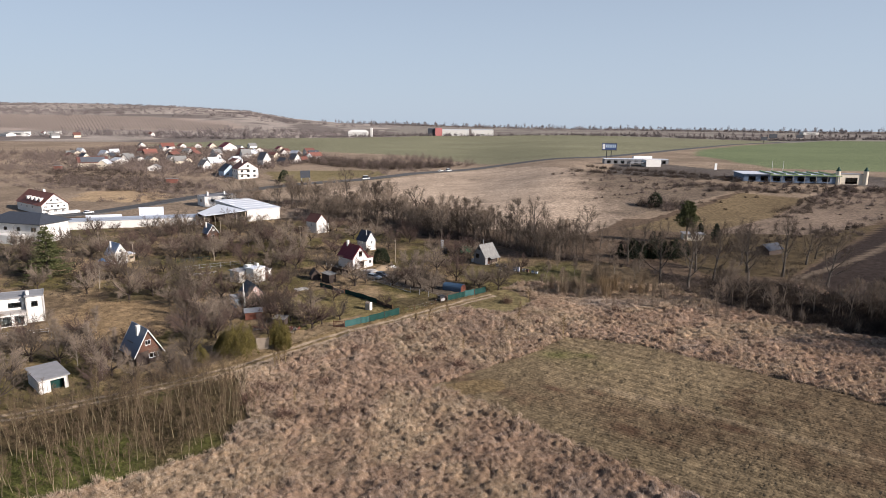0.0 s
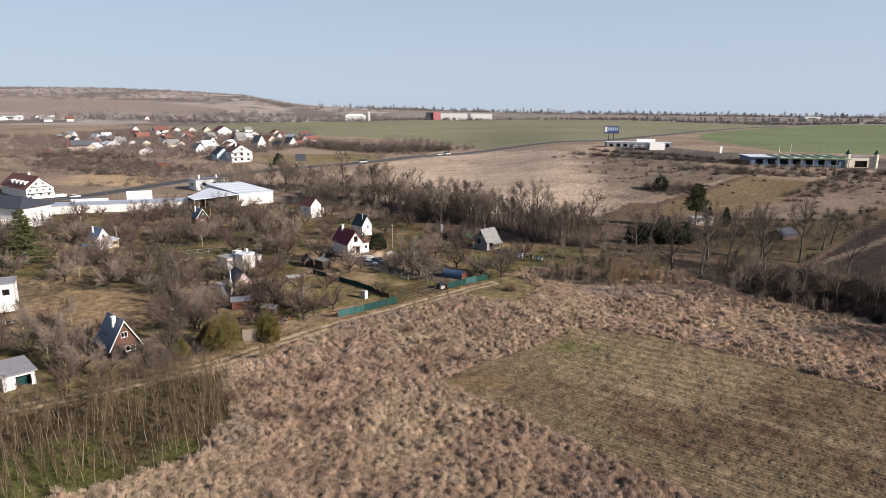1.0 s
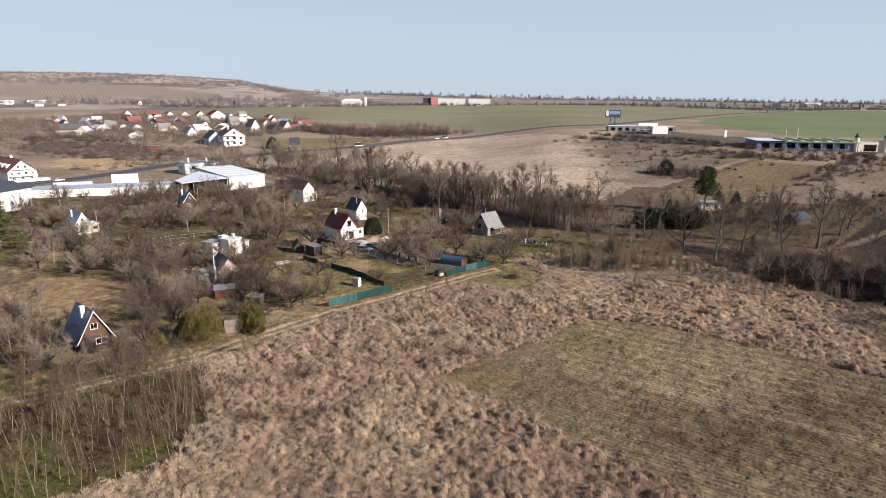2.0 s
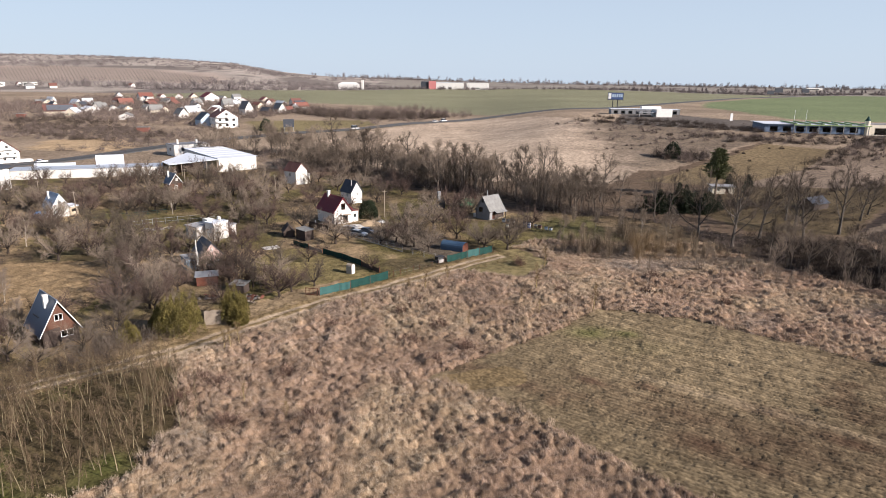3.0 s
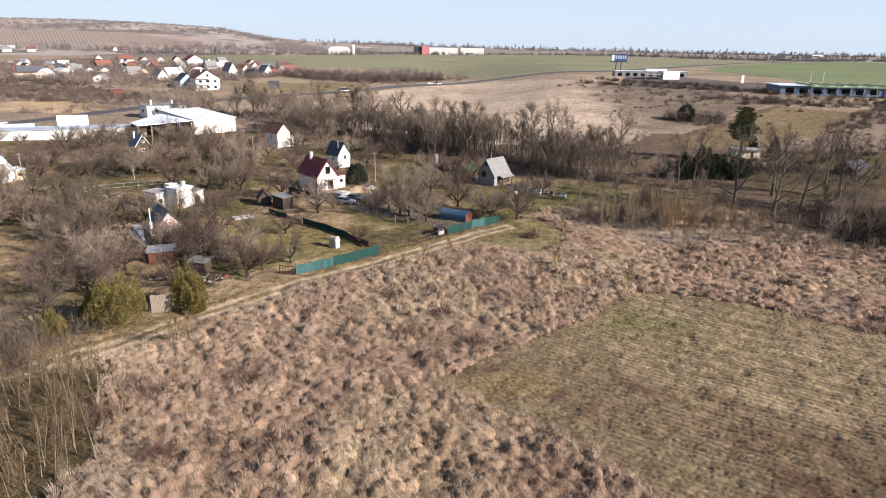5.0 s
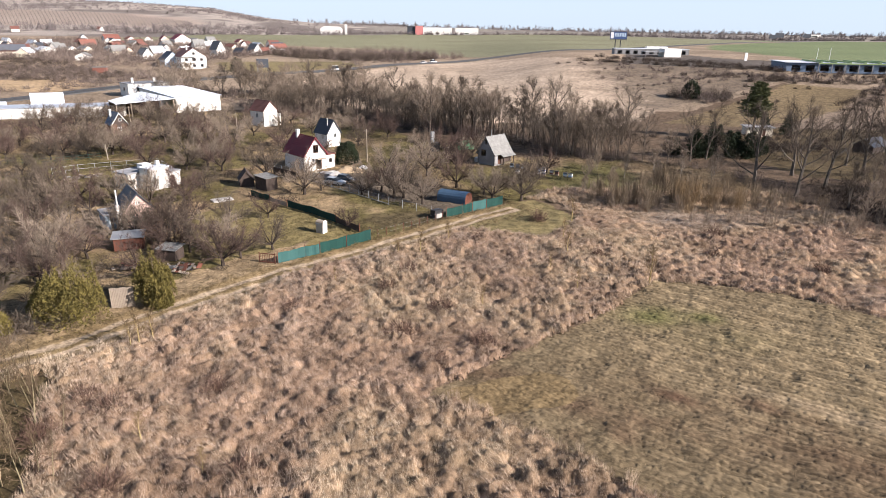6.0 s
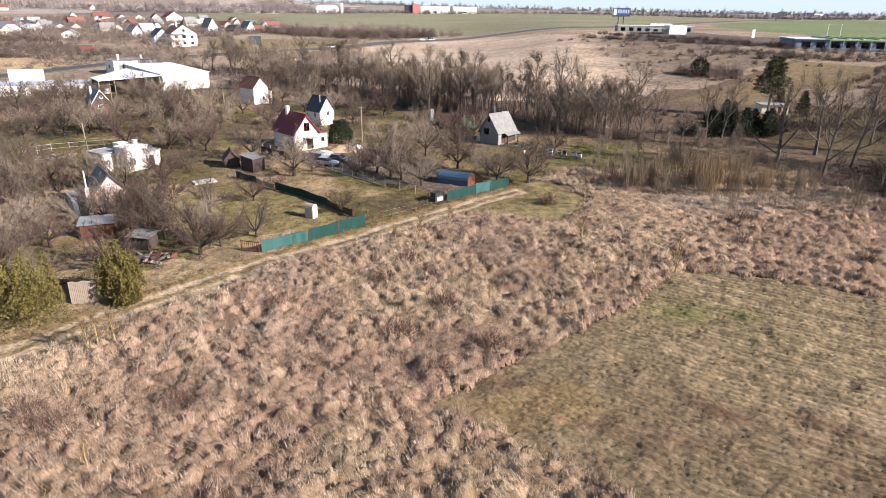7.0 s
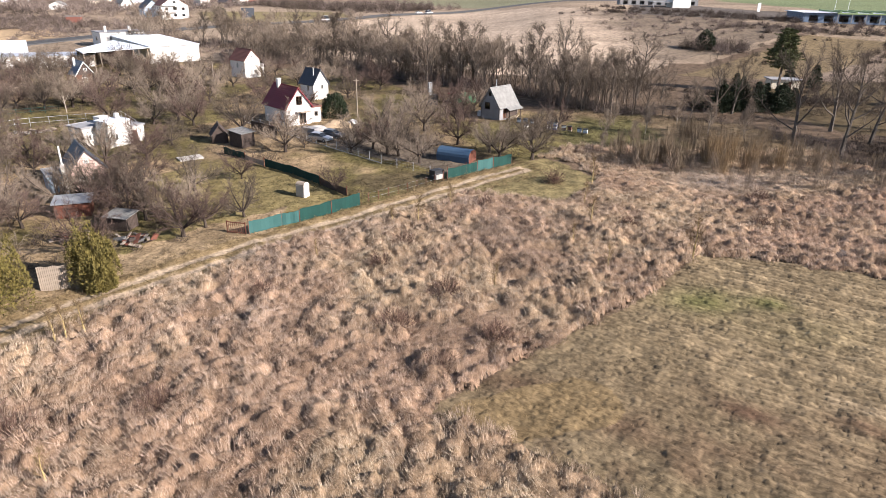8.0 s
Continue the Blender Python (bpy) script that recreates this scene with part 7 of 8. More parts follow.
for sy in (-0.85, 0.75):
    part("wheel", Shape().tube([(0, sy, 0.33), (0, sy + 0.12, 0.33)], [0.33, 0.33], 10), DARK_METAL, trailer)
cab = thing("garden_cabin", "low cream cabin with a grey felt roof beneath a pine", "cabin", 94.5, 249.5, -8)
flat_block(cab, 0, 7.5, 0, 4.5, 2.5, PLASTER_CREAM, ROOF_BITUMEN, front=[(2, 0.9, 1.2, 1.1), (5, 0.1, 0.9, 2.0)], doors=(("front", 1),), lip=0.5)
barn = house("field_barn", "dark low field barn with a sagging roof", 112, 222, -60, 5, 8, 1.8, 3.4, WOOD_DARK, ROOF_DARK, over=0.3, category="barn")
for px, py, h, l in ((-15.1, 203.6, 7.6, 0.0), (-97.7, 200.1, 7.0, -0.3), (-118.4, 218.0, 7.0, 0.1), (-85.2, 243.9, 7.5, 0.1), (-52.0, 232.0, 7.5, 0.0), (-122.0, 160.0, 8.0, 0.1)):
    pole("weathered timber utility pole among the gardens", px, py, h, lean=l)

# ---- trees and brush ----
BUILT = [(-29, 199, 7.5), (-27, 226, 5.5), (-54, 263, 6.5), (14, 205, 5.5), (-104, 202, 6), (-59, 122, 6.5), (-48, 157, 6), (-91, 246, 5.5), (-55, 180, 8), (-32, 178, 4.2), (-36, 181, 3), (-17.5, 153, 2), (3, 171, 5), (-71, 109, 5.5), (-98, 146, 12), (-158, 243, 17), (-92, 306, 24), (-130, 280, 12), (-145, 272, 14), (-110, 290, 10), (-17, 184, 7), (-18, 194, 6), (-43.5, 146, 3.5), (-37, 142, 2.6), (23, 192, 6), (-38, 171, 3), (-38, 124, 5), (-70, 185, 4), (-117, 340, 16)]
OPEN = [[(-31, 142), (-12, 151), (-14, 158), (-34, 172), (-44, 162)], [(-86, 140), (-64, 130), (-60, 146), (-70, 158), (-88, 156)], [(-24, 168), (-8, 150), (0, 160), (-8, 168), (-20, 180)], [(-20, 190), (-12, 190), (-4, 222), (-16, 232), (-22, 210)], [(8, 176), (22, 172), (30, 196), (20, 212), (8, 196)], [(-80, 192), (-62, 196), (-62, 206), (-78, 206)]]


def clear(x, y, more=0.0):
    if any(math.hypot(x - a, y - b) < r + more for a, b, r in BUILT):
        return False
    return not any(inside(np.array(x), np.array(y), p) for p in OPEN)


# a row of tall trees added out of view at the wetland's edge, whose shade lies over the brush
rt0 = random.Random(31)
for i in range(16):
    plant(TALL[i % 6], 97 + i * 2.9 + rt0.uniform(-2, 2), 121 + (i % 4) * 5.5 + rt0.uniform(-2, 2), rt0.uniform(0.8, 1.1), rng=rt0, group="trees of the wooded belt")

# fruit trees that stand singly on the lawns
SINGLE = [(-43.6, 151.4, 0.75), (-41.6, 154.6, 0.8), (-47.6, 149.4, 0.8), (-34.9, 144.2, 0.7), (-48.5, 133, 0.95), (-50.5, 140, 1.0), (-45.6, 151.2, 0.9), (-40.2, 147, 0.7), (-52, 116.5, 0.9), (-49.5, 121, 0.85), (-64.5, 116, 0.95), (-68, 121, 1.0), (-74, 119, 1.05), (-62.6, 127.5, 0.95), (-79, 112, 1.0), (-84, 106, 1.0), (-61, 108.5, 0.8), (-55.5, 111, 0.75), (-23.6, 145.2, 0.85), (-27.3, 142.2, 0.85), (-31.0, 145.0, 1.0), (-32.4, 154.6, 0.95), (-37.0, 144.5, 1.0), (-2.4, 168.8, 1.05), (-5.8, 172.6, 1.1), (-10.2, 176.9, 1.05), (9.2, 175.2, 1.0), (19.4, 185.6, 0.9), (24.4, 194.0, 0.95), (-13.0, 180.5, 1.0), (-40.0, 150.5, 1.0), (-27.6, 160.0, 0.7), (17.0, 181.0, 0.6), (-21.5, 177.0, 0.55), (-13.9, 155.2, 0.62), (-68.0, 155.8, 0.95), (-68.3, 164.3, 1.00), (-61.3, 153.7, 1.05), (-62.4, 161.9, 1.10), (-55.8, 152.4, 0.95), (-57.0, 161.5, 1.00), (-74.6, 165.1, 1.05), (-60.2, 147.4, 1.10), (-55.5, 145.4, 0.95), (-83.0, 174.5, 1.00), (-88.9, 178.0, 1.05), (-94.1, 181.0, 1.10)]
rt = random.Random(77)
for i, (x, y, s) in enumerate(SINGLE):
    plant(ORCHARD[i % 6], x, y, s, rng=rt, group="fruit trees in the gardens")
count = 0
spots = []
for _ in range(6000):
    x, y = rt.uniform(-150, 24), rt.uniform(100, 285)
    if count >= 205:
        break
    if not inside(np.array(x), np.array(y), BOUNDS_GARDEN) or not clear(x, y, 1.6) or to_line(np.array(x), np.array(y), TRACK) < 6:
        continue
    if abs(x) > 0.72 * y + 12 or any(math.hypot(x - a, y - b) < 3.9 for a, b in spots):
        continue
    spots.append((x, y))
    plant(ORCHARD[rt.randrange(6)], x, y, rt.uniform(0.75, 1.3), rng=rt, group="fruit trees in the gardens")
    count += 1

# the wooded belt
count, spots = 0, []
for _ in range(9000):
    x, y = rt.uniform(-62, 112), rt.uniform(140, 325)
    if count >= 230:
        break
    if not inside(np.array(x), np.array(y), BELT) or any(math.hypot(x - a, y - b) < 2.7 for a, b in spots):
        continue
    if x > 58:
        continue
    spots.append((x, y))
    plant(TALL[rt.randrange(6)], x, y, rt.uniform(0.45, 0.95), rng=rt, group="trees of the wooded belt")
    count += 1
for i in range(22):
    plant(TALL[i % 6], 70 + i * 2.1 + rt.uniform(-2, 2), 164 - i * 1.2 + rt.uniform(-8, 8), rt.uniform(0.45, 0.85), rng=rt, group="trees of the wooded belt")
for i, (x, y, s) in enumerate(((62.2, 179.3, 17.4), (69, 175.7, 15), (79.4, 183.8, 21), (77.6, 193.2, 15.4), (93.5, 193.5, 16), (66.3, 211.4, 12.4), (61, 207.8, 11.7), (51, 230.3, 15.2), (57.2, 230.4, 9), (102, 188.4, 17), (86, 176, 16), (108, 176, 15), (34.5, 239.1, 16.5), (-12.2, 297.4, 15.9), (-58.1, 387, 16.2), (97, 205, 12), (118, 205, 13), (126, 214, 11))):
    plant(GNARLED[i % 3], x, y, s / 16.2, rng=rt, group="gnarled trees at the field edge")
for i, (x, y, s) in enumerate(((34.1, 214.3, 11.5), (41, 218.3, 13.6), (8.4, 247.5, 16.9), (12.2, 253.1, 16.2), (-0.5, 247.1, 17.9), (4.5, 264.9, 15.4), (-6.9, 275.8, 13.7), (-36, 336.4, 13.9), (-34, 335, 14.5), (-27.8, 327.9, 10.5), (-18.7, 313.6, 11.8), (28.4, 244, 16.8), (20, 250, 13), (16, 246, 12), (46, 224, 12), (-20, 300, 12), (-42, 345, 13), (24, 240, 11), (38, 228, 14), (-8, 262, 12))):
    plant(TALL[i % 6], x, y, s / 13.6, rng=rt, group="trees of the wooded belt")
for i, (x, y, s) in enumerate(((-98, 136, 1.0), (-80, 128, 1.1), (-76, 136, 1.15), (-84, 133, 1.0), (-72, 126, 0.95), (-93, 170, 1.2), (-70, 118, 1.0), (-66, 124, 0.9), (-74, 205, 1.3), (-84, 120, 1.0), (-62, 112, 0.8))):
    plant(YOUNG[i % 3], x, y, s, rng=rt, group="young trees by the cottages")
for i, (x, y, s) in enumerate(((-30.7, 117.0, 1.2), (-29.6, 117.8, 1.0), (-31.4, 116.6, 0.9), (26.2, 132.0, 1.25), (4.7, 125.8, 0.7), (16.5, 129.4, 0.8), (17.9, 142.0, 1.0), (-2.6, 142.3, 1.0), (14.5, 136.2, 0.7), (-5.5, 142, 0.7), (1.5, 147.5, 0.9), (19, 150, 0.8), (22, 158, 1.1), (-13, 133, 0.6), (-24, 101, 0.8), (-18, 97, 0.7))):
    plant(SAPLING[i % 2], x, y, s, rng=rt, group="saplings among the reeds")

def along_pts(line, n, spread=1.8, seed=3):
    q = np.random.RandomState(seed)
    out = []
    for _ in range(n):
        i = q.randint(len(line) - 1)
        t = q.uniform()
        out.append((line[i][0] + (line[i + 1][0] - line[i][0]) * t + q.normal() * spread, line[i][1] + (line[i + 1][1] - line[i][1]) * t + q.normal() * spread))
    return out


# brush: wooded belt floor, garden hedges, shrubs in the reeds
g = np.random.RandomState(8)
x, y = scatter(-62, 118, 124, 326, 1.9, 31)
keep = inside(x, y, BELT)
x, y = x[keep], y[keep]
# beyond this x the brush gets the tone darkened for shade
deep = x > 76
sparse = g.uniform(size=len(x)) < np.clip((x - 50) / 20, 0, 1) * 0.45
x, y, deep = x[~sparse], y[~sparse], deep[~sparse]
for name, label, where, material, seed in (("undergrowth", "dense bare undergrowth of the wooded belt, toned dark for shade", deep, UNDERGROWTH, 41), ("wood_brush", "dense bare brown brush between the trees", ~deep, BRUSH_FAR, 40)):
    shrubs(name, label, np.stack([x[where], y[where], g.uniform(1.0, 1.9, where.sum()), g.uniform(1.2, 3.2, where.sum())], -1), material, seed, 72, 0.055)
x, y = scatter(-150, 24, 100, 290, 3.6, 33)
keep = inside(x, y, BOUNDS_GARDEN) & (to_line(x, y, TRACK) > 5)
keep &= np.array([clear(a, b, 0.5) for a, b in zip(x, y)]) & (fbm(x, y, 16, 5) > 0.37)
x, y = x[keep], y[keep]
shrubs("garden_brush", "tangled bare bushes between the gardens", np.stack([x, y, g.uniform(0.9, 1.9, len(x)), g.uniform(0.9, 2.4, len(x))], -1), BRUSH, 42, 95, 0.045)
# unseen wood right of the view, added to cast shade on the belt
wood = [(g.uniform(98, 132), g.uniform(112, 142)) for _ in range(46)]
shrubs("wood_edge", "dense wood beyond the view, added to shade the belt", [(a, b, g.uniform(2.4, 3.6), g.uniform(9, 13)) for a, b in wood if a > 0.70 * b + 2], UNDERGROWTH, 57, 420, 0.14)
x, y = scatter(74, 118, 128, 178, 1.9, 39)
keep = inside(x, y, BELT)
shrubs("belt_edge_brush", "tangled brush at the foot of the wooded belt, toned dark for shade", np.stack([x[keep], y[keep], g.uniform(1.1, 1.8, keep.sum()), g.uniform(1.0, 2.6, keep.sum())], -1), UNDERGROWTH, 58, 80, 0.07)
for i, (x, y, s) in enumerate(((31, 186, 0.8), (34.5, 180, 0.7), (40, 190, 0.9), (45, 184, 0.75), (52, 190, 0.95), (49, 198, 0.8), (57, 186, 0.9), (36, 197, 0.75), (28, 176, 0.6), (60, 192, 1.0))):
    plant(YOUNG[i % 3], x, y, s, rng=rt, group="young trees behind the reeds")
wil = along_pts([(43, 169), (47, 166.5), (51, 165.5)], 11, 2.2, 9)
shrubs("willow_scrub", "dense upright willow scrub with amber shoots", [(a, b, g.uniform(1.2, 2.2), g.uniform(3.4, 6.0)) for a, b in wil], TWIG_AMBER, 43, 260, 0.03, 0.6)
scrub = along_pts([(30, 172), (36, 168), (44, 168), (54, 168), (64, 168)], 46, 3.0, 19) + along_pts([(36, 177), (46, 178), (58, 178)], 30, 4.5, 20)
shrubs("fallow_scrub", "pale upright bare scrub behind the reeds", [(a, b, g.uniform(1.0, 2.0), g.uniform(2.2, 5.4)) for a, b in scrub], SCRUB, 59, 190, 0.034, 0.6)
edge = along_pts([(32, 171), (38, 166), (46, 164), (56, 161), (68, 155), (80, 147), (104, 134)], 70, 4.0, 10)
shrubs("edge_scrub", "upright grey-brown scrub at the edge of the reeds", [(a, b, g.uniform(0.8, 1.7), g.uniform(1.2, 4.2)) for a, b in edge], TWIG_PALE, 48, 130, 0.035, 0.6)
x, y = scatter(-60, 110, 128, 322, 3.5, 38)
keep = inside(x, y, BELT) & ((x < 60) | (fbm(x, y, 20, 8) > 0.56))
shrubs("belt_saplings", "thin bare saplings and shoots between the trees", np.stack([x[keep], y[keep], g.uniform(2.0, 4.5, keep.sum()), g.uniform(2.5, 6.5, keep.sum())], -1), TWIG, 49, 70, 0.04, 0.72, "saplings")
x, y = scatter(58, 152, 190, 266, 4.6, 41)
keep = (inside(x, y, LAWN_R) | inside(x, y, [(58, 196), (104, 186), (112, 205), (80, 232), (60, 225)])) & (fbm(x, y, 14, 45) > 0.46)
shrubs("lawn_scrub", "scattered bare bushes on the rough lawn", np.stack([x[keep], y[keep], g.uniform(1.0, 2.3, keep.sum()), g.uniform(1.2, 3.6, keep.sum())], -1), TWIG, 60, 110, 0.05)
back = along_pts([(-100, 328), (-80, 345), (-60, 356), (-30, 330)], 34, 7, 12)
for a, b in back:
    plant(TALL[rt.randrange(6)], a, b, rt.uniform(0.6, 1.15), rng=rt, group="trees of the wooded belt")
shrubs("back_brush", "bare brush under the trees beside the meadow", [(a + 4 * g.normal(), b + 4 * g.normal(), g.uniform(1.5, 3), g.uniform(1.5, 4)) for a, b in back * 3], BRUSH, 50, 110, 0.07)
hedge = along_pts([(-52, 114.5), (-47, 118.5), (-43, 122), (-40, 120.5)], 26, 1.6, 14)
shrubs("track_hedge", "tall bare brown bushes among the evergreens", [(a, b, g.uniform(1.2, 2.2), g.uniform(2.6, 5.0)) for a, b in hedge], TWIG, 61, 150, 0.04)
lane = along_pts([(-112, 79), (-84, 94), (-66, 102.5), (-52, 110.5), (-47, 115)], 70)
shrubs("lane_brush", "tangled bare brush along the cart track", [(a, b, g.uniform(0.9, 1.8), g.uniform(1.2, 2.8)) for a, b in lane], BRUSH, 45, 120, 0.04)
small = [(0.1, 124.4, 2.4, 2.3), (3.9, 116.2, 2.0, 2.2), (-4.4, 118.6, 2.6, 2.3), (-28.2, 105.0, 2.6, 2.6), (-0.8, 112.4, 2.0, 1.9), (-4.1, 135.6, 1.9, 2.2), (42.0, 150.1, 2.2, 2.6), (6.0, 148.1, 1.5, 2.0), (16.7, 158.6, 2.0, 2.8), (-20.3, 108.1, 2.6, 2.0), (-31.3, 106.8, 2.2, 2.2), (-24.3, 95.2, 2.4, 2.8), (-15.1, 96.7, 2.2, 2.6), (-32.5, 101.8, 2.0, 2.2), (-6.5, 130.5, 1.7, 2.0), (38, 141, 1.8, 2.0), (-17.0, 125.0, 1.6, 1.9), (22, 141, 1.4, 2.0), (50, 135, 1.6, 1.9)]
shrubs("reed_bushes", "low reddish-brown bare bushes among the reeds", small, BUSH_RED, 44, 640, 0.04)
heap("branch_pile", "dark heap of cut branches at the edge of the reeds", "heap", 41.3, 132.5, 1.8, 1.0, 0.7, WOOD_DARK, 12)

# thicket of thin saplings
x, y = scatter(-112, -20, 50, 112, 1.15, 35)
keep = inside(x, y, THICKET)
x, y = x[keep], y[keep]
shrubs("thicket_floor", "low bare brush under the sapling thicket", np.stack([x[::18], y[::18], g.uniform(0.7, 1.4, len(x[::18])), g.uniform(0.8, 2.2, len(x[::18]))], -1), TWIG_OLIVE, 46, 36, 0.03)
shoot = g.permutation(len(x))[: len(x) // 14]
shrubs("thicket_shoots", "thin olive-brown shoots between the saplings", np.stack([x[shoot], y[shoot], g.uniform(0.5, 0.9, len(shoot)), g.uniform(2.0, 4.6, len(shoot))], -1), TWIG_OLIVE, 47, 26, 0.035, 0.55, "thicket")
rk, count, spots = random.Random(5), 0, []
for _ in range(9000):
    a, b = rk.uniform(-100, -20), rk.uniform(54, 110)
    if count >= 265:
        break
    if not inside(np.array(a + rk.gauss(0, 1.6)), np.array(b + rk.gauss(0, 1.6)), THICKET) or abs(a) > 0.72 * b + 8 or any(math.hypot(a - c, b - d) < 1.25 for c, d in spots):
        continue
    spots.append((a, b))
    plant(POLE[rk.randrange(6)], a, b, rk.uniform(0.7, 1.15), rng=rk, group="saplings of the thicket")
    count += 1

# evergreens
sp = conifer("spruce", "dense dark green spruce beside the villa", NEEDLE_BRIGHT, BARK, 401, 15.0, 6.0, 0.06, 24, 12, 0.10, 0.85, 0.2, 0.3)
plant(sp, -113, 180.5, rng=rt)
pn = conifer("pine", "tall dark pine with a broad irregular crown", NEEDLE_BRIGHT, BARK, 402, 16.2, 4.3, 0.40, 20, 17, 0.10, 0.95, 0.26, 0.35, 0.45)
plant(pn, 93.0, 243.0, rng=rt)
small_sp = conifer("small_spruce", "dark green spruce in the garden under the pine", NEEDLE, BARK, 403, 7.0, 2.6, 0.03, 22, 12, 0.15, 0.6, 0.2)
for x, y, s in ((64, 213, 1.15), (65.8, 215, 1.0), (72.4, 213.6, 1.15), (78.8, 214.5, 1.1), (75.5, 216, 1.05), (67.5, 214, 1.0), (70.5, 215.5, 1.1), (74, 214.5, 1.0), (77, 213, 1.05), (80.5, 216, 0.9), (84, 219, 0.8), (61, 217, 0.75), (104, 258, 1.0), (108, 252, 1.1), (78, 236, 1.0), (82, 240, 0.8)):
    plant(small_sp, x, y, s * 0.82, rng=rt, group="spruces under the pine")
leafy_bush("evergreen_bush", "big rounded dark evergreen bush beside the cottage", NEEDLE, -19.4, 203.2, 3.2, 2.8, 4.8, 411, 4200, 0.36, point=0.3)
for x, y, rx, h, sd in ((-40.0, 122.8, 4.0, 9.0, 421), (-43.6, 124.4, 2.2, 5.6, 422), (-33.2, 127.8, 2.6, 8.0, 424), (-46.8, 119.6, 1.8, 4.0, 425), (-32.0, 126.3, 1.4, 3.6, 426)):
    leafy_bush("conifer_bush", "yellow-green evergreen bush at the track", THUJA, x, y, rx, rx * 0.95, h, sd, 11000, 0.24, point=0.5, lobes=26)
for x, y, sd in ((-112, 452, 432), (108, 328, 433)):
    leafy_bush("evergreen_bush", "dark evergreen bush in the distance", NEEDLE, x, y, 4.5, 4.0, 7.5, sd, 1200, 0.8)

# ---- hedges, woods and vineyards farther off ----
def along(line, gap, r, h, seed, spread=4.0):
    q = np.random.RandomState(seed)
    out = []
    for (x0, y0), (x1, y1) in zip(line, line[1:]):
        n = max(1, int(math.dist((x0, y0), (x1, y1)) / gap))
        for i in range(n):
            t = (i + q.uniform()) / n
            f = q.uniform(0.6, 1.3)
            out.append((x0 + (x1 - x0) * t + q.normal() * spread, y0 + (y1 - y0) * t + q.normal() * spread, r * f, h * f * q.uniform(0.8, 1.2)))
    return out


def filling(poly, step, r, h, seed, share=1.0):
    q = np.random.RandomState(seed)
    px, py = [p[0] for p in poly], [p[1] for p in poly]
    x, y = scatter(min(px), max(px), min(py), max(py), step, seed)
    keep = inside(x, y, poly) & (q.uniform(size=len(x)) < share)
    return [(a, b, r * q.uniform(0.6, 1.4), h * q.uniform(0.5, 1.3)) for a, b in zip(x[keep], y[keep])]


mid = along([(-60, 300), (-120, 380), (-160, 420)], 4, 3, 5, 1, 7) + along([(-64, 470), (-20, 520), (20, 580)], 5, 3, 4, 2, 6)
mid += filling([(-250, 400), (-160, 380), (-140, 410), (-200, 470), (-300, 470)], 6, 3.0, 3.5, 3, 0.6)
mid += filling([(-140, 600), (-40, 500), (30, 586), (-20, 680), (-130, 640)], 7, 4, 7, 4, 0.55)
mid += filling([(-190, 345), (-150, 350), (-130, 400), (-170, 400)], 6, 3, 3.5, 13, 0.5)
mid += along([(79, 376), (115, 371), (159, 370), (226, 359), (270, 360)], 4.5, 2.6, 3.5, 5, 6)
mid += along([(96, 410), (145, 389), (187, 382), (265, 371)], 4, 2.6, 3.2, 6, 7)
mid += filling([(108, 317), (123, 317), (125, 332), (102, 331)], 4, 3, 6.5, 14, 0.9)
mid += filling([(-290, 385), (-175, 395), (-120, 460), (-190, 520), (-320, 480)], 6.5, 3.2, 3.6, 71, 0.3) + along([(85, 345), (124, 370), (163, 389)], 3.5, 1.3, 1.3, 72, 1.5) + filling([(131, 376), (193, 363), (272, 358), (274, 371), (154, 389)], 7, 2.4, 3.0, 73, 0.7) + filling([(63, 443), (96, 387), (128, 392), (102, 441)], 6, 1.6, 1.5, 74, 0.2)
mid += filling([(112, 270), (202, 296), (236, 331), (211, 349), (189, 331)], 7, 1.6, 1.2, 75, 0.2) + filling([(183, 317), (246, 331), (270, 360), (207, 360)], 7, 2.6, 4.0, 76, 0.6)
mid += along([(140, 250), (190, 280), (240, 317)], 5, 2.2, 2.6, 8, 8)
dark = along([(89, 438), (120, 429), (183, 396)], 1.8, 3.4, 3.8, 61, 2.5) + along([(183, 393), (229, 376), (294, 367)], 2.6, 2.4, 3.0, 62, 3) + filling([(99, 323), (124, 323), (125, 332), (100, 333)], 3.2, 2.8, 5.0, 63, 0.95) + along([(121, 386), (148, 380), (180, 375)], 2.6, 2.2, 2.2, 64, 2)
dark += filling([(60, 216), (108, 222), (106, 234), (62, 234)], 3.0, 1.8, 2.8, 67, 0.85) + along([(110, 296), (141, 337), (170, 366)], 7, 1.6, 1.8, 68, 7)
dark += along([(45, 258), (60, 246), (78, 236), (100, 240)], 2.4, 1.8, 2.2, 65, 2.5) + along([(100, 235), (125, 246), (150, 262), (189, 289)], 3, 1.8, 2.4, 66, 4)
dark += filling([(-150, 625), (-92, 545), (-45, 518), (8, 552), (2, 580), (-60, 590), (-130, 650)], 5.0, 3.6, 6.0, 81, 0.85)
dark += filling([(-305, 505), (-268, 430), (-205, 392), (-165, 384), (-150, 412), (-200, 455), (-250, 505)], 5.5, 3.0, 3.4, 82, 0.75)
dark += along([(104, 470), (122, 452), (150, 440), (182, 404)], 1.8, 2.4, 2.6, 83, 2.0) + along([(150, 372), (176, 372), (196, 366), (226, 368), (250, 372)], 2.6, 2.6, 3.0, 84, 3.5)
dark += filling([(150, 296), (186, 318), (214, 342), (240, 372), (196, 352), (166, 322)], 5.0, 2.4, 3.4, 85, 0.6)
shrubs("dark_hedges", "dark dense bare hedges by fields and yards", dark, BRUSH, 54, 200, 0.09)
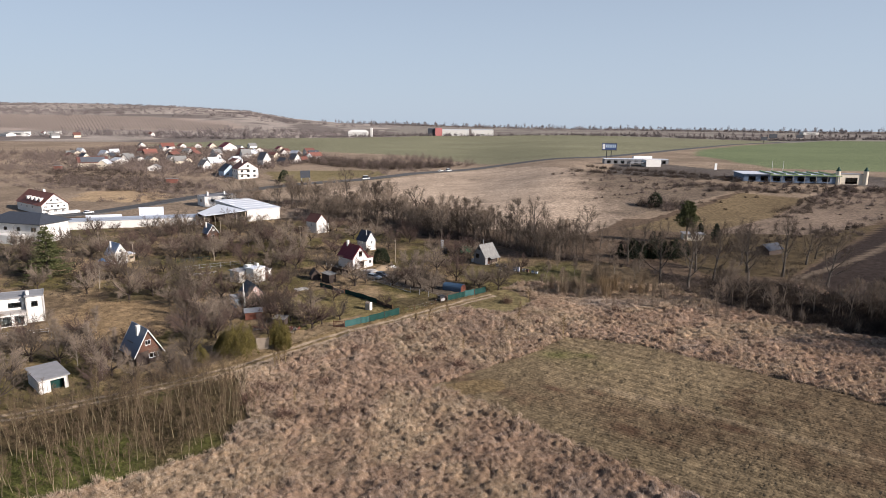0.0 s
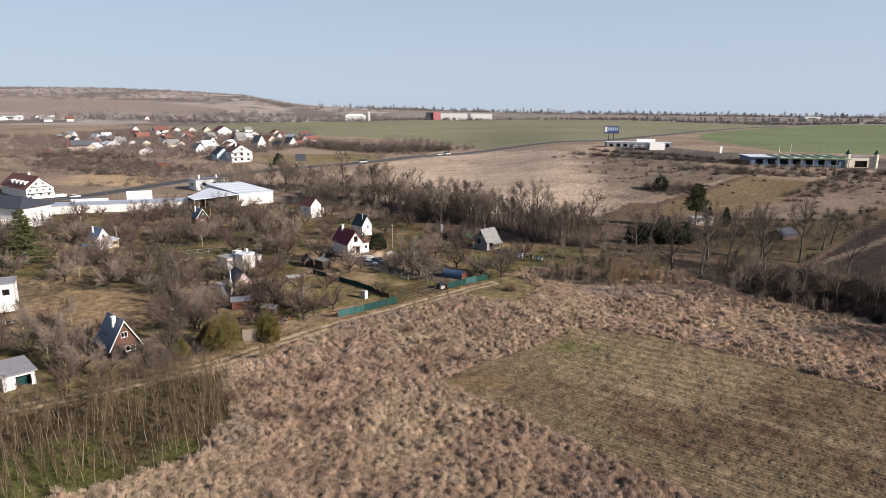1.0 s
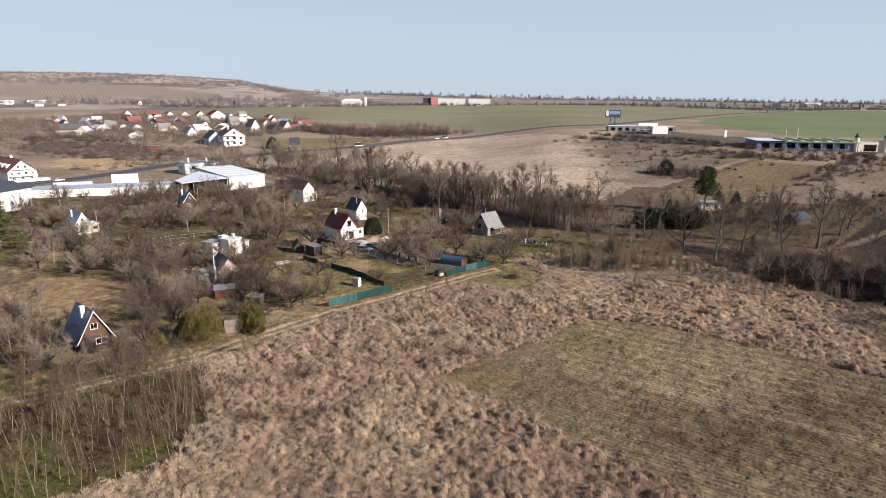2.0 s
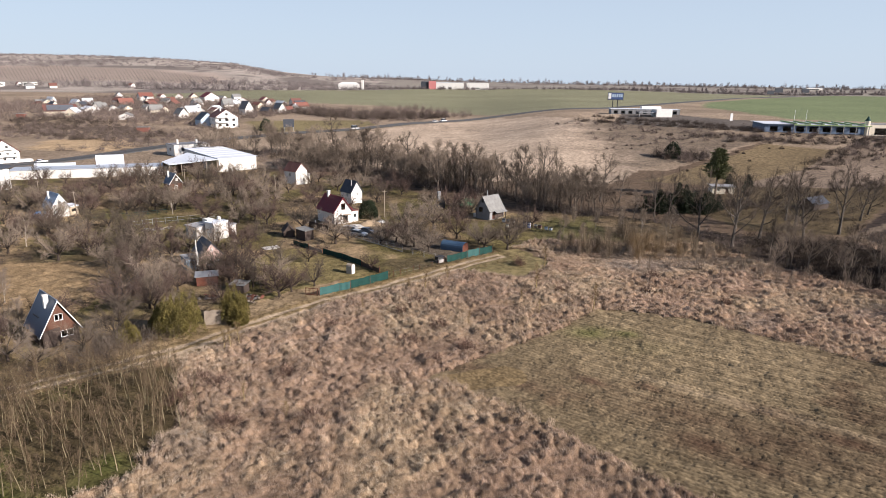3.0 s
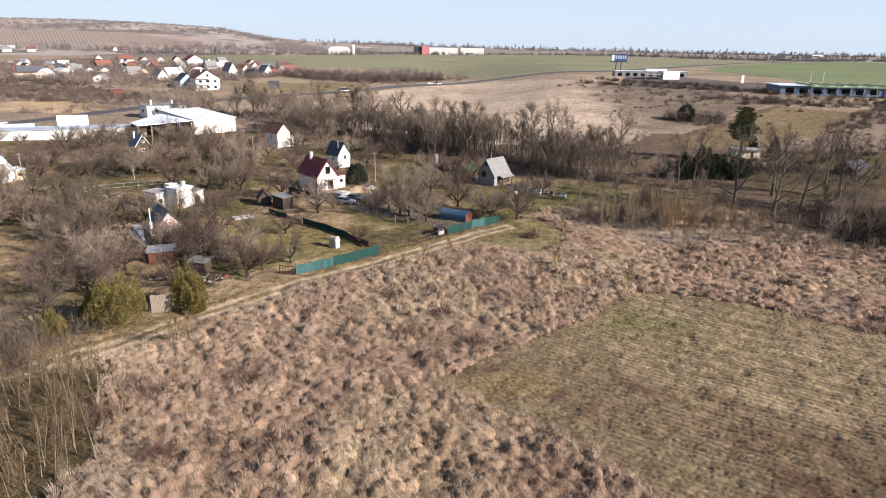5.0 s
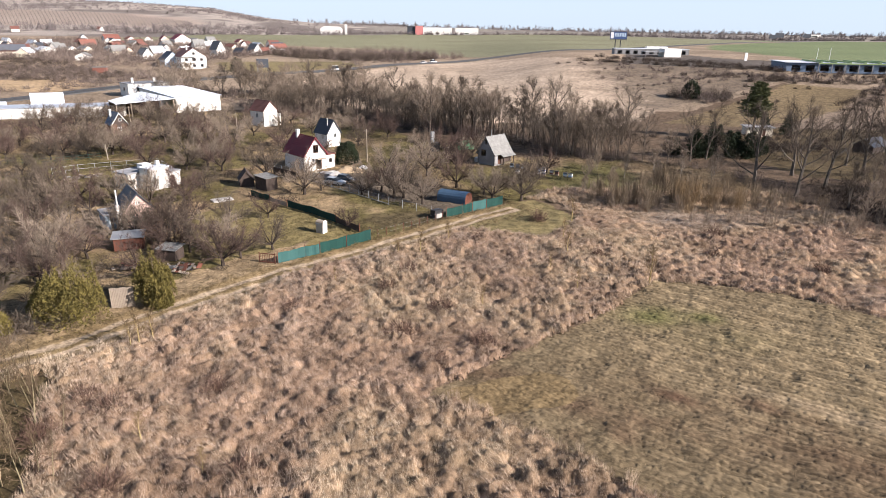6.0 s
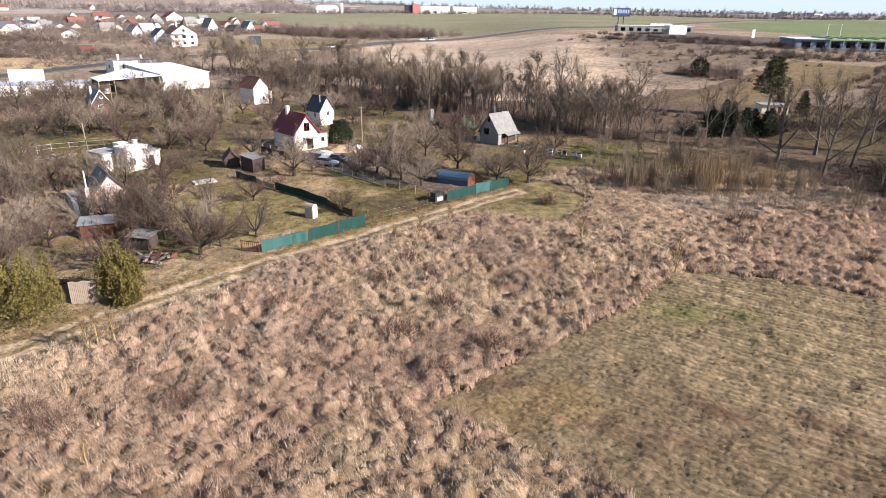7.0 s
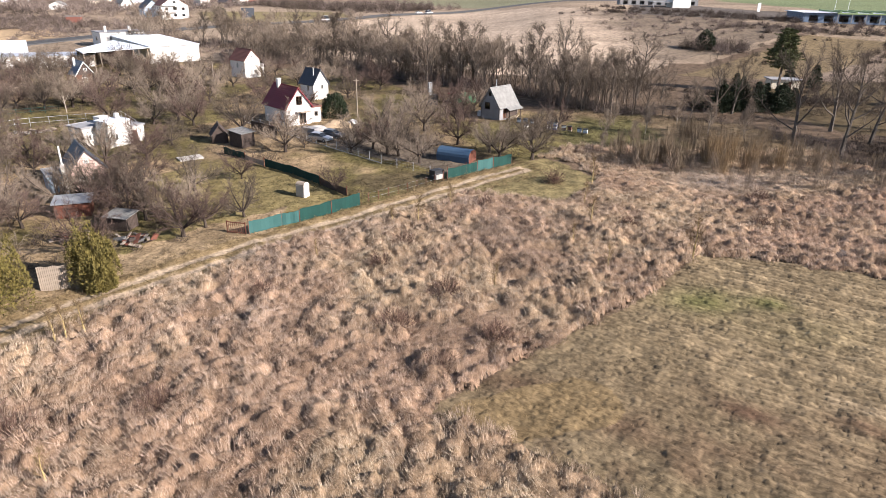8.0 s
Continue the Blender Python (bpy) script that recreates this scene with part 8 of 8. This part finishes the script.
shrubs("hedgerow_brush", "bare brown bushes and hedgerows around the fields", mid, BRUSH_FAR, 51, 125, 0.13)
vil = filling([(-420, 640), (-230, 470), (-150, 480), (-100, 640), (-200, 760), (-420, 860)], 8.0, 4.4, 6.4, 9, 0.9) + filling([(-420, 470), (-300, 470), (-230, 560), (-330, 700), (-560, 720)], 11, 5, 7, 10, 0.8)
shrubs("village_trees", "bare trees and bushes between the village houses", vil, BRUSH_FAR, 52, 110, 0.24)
far = along([(-500, 1110), (-345, 1120), (-45, 1392), (190, 1377), (384, 1445), (581, 1145), (792, 1249), (1132, 1306)], 3.0, 5, 7.5, 11, 10)
far += filling([(-700, 1100), (-450, 1130), (-330, 1150), (-100, 1400), (-300, 1480), (-480, 1270), (-700, 1240)], 20, 8, 12, 12, 0.75)
far += along([(-300, 2300), (100, 2200), (700, 2100), (1300, 1900), (1900, 1800)], 3.5, 8, 11, 15, 40)
far += along([(-900, 1720), (-700, 1760), (-560, 1800), (-430, 1750), (-330, 1900), (-150, 2100)], 12, 10, 11, 16, 60)
far += filling([(-1250, 1650), (-900, 1620), (-820, 1720), (-1100, 1850), (-1400, 1800)], 26, 12, 12, 17, 0.9)
far += filling([(-1700, 1800), (-1000, 1720), (-620, 1750), (-430, 1900), (-560, 2400), (-1700, 2440)], 34, 9, 6, 95, 0.75)
far += filling([(-640, 1900), (-420, 1800), (-380, 1950), (-600, 2050)], 26, 12, 10, 18, 0.9)
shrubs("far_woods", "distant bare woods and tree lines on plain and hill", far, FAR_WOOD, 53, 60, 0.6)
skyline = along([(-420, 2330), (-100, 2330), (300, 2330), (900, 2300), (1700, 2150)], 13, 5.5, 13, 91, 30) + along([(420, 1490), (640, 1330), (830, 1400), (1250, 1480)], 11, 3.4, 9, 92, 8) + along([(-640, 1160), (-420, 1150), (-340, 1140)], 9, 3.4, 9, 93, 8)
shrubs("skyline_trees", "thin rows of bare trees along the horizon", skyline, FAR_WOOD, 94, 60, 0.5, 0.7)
# vine rows on the slope
rows = Shape()
for i in range(86):
    b0 = -0.76 + 0.44 * i / 85
    lo, hi = 1290 + 30 * math.sin(i * 0.13), 1640 - 20 * math.sin(i * 0.09) - max(0.0, b0 + 0.42) * 1500
    pts = [((b0 - 0.012 * t) * (lo + (hi - lo) * t), lo + (hi - lo) * t) for t in np.linspace(0, 1, 12)]
    rows.tube([(px, py, float(land(px, py)) + 1.2) for px, py in pts], [0.42] * 12, 4)
tagged(new("vine_rows", rows.mesh("vine_rows", BRUSH_FAR)), "long rows of bare vines on the hillside", "vineyard", kind="stuff")

car("dark grey car beside the blue-roofed house", -105.6, 195.8, 20, PAINT_GREY)
heap("tarp_pile", "blue tarpaulin over a stack beside the house", "heap", -107.6, 199.4, 1.6, 1.3, 1.7, mat("bright_blue_sheet", (0.04, 0.20, 0.46), (0.03, 0.14, 0.33), 0.5), 9)
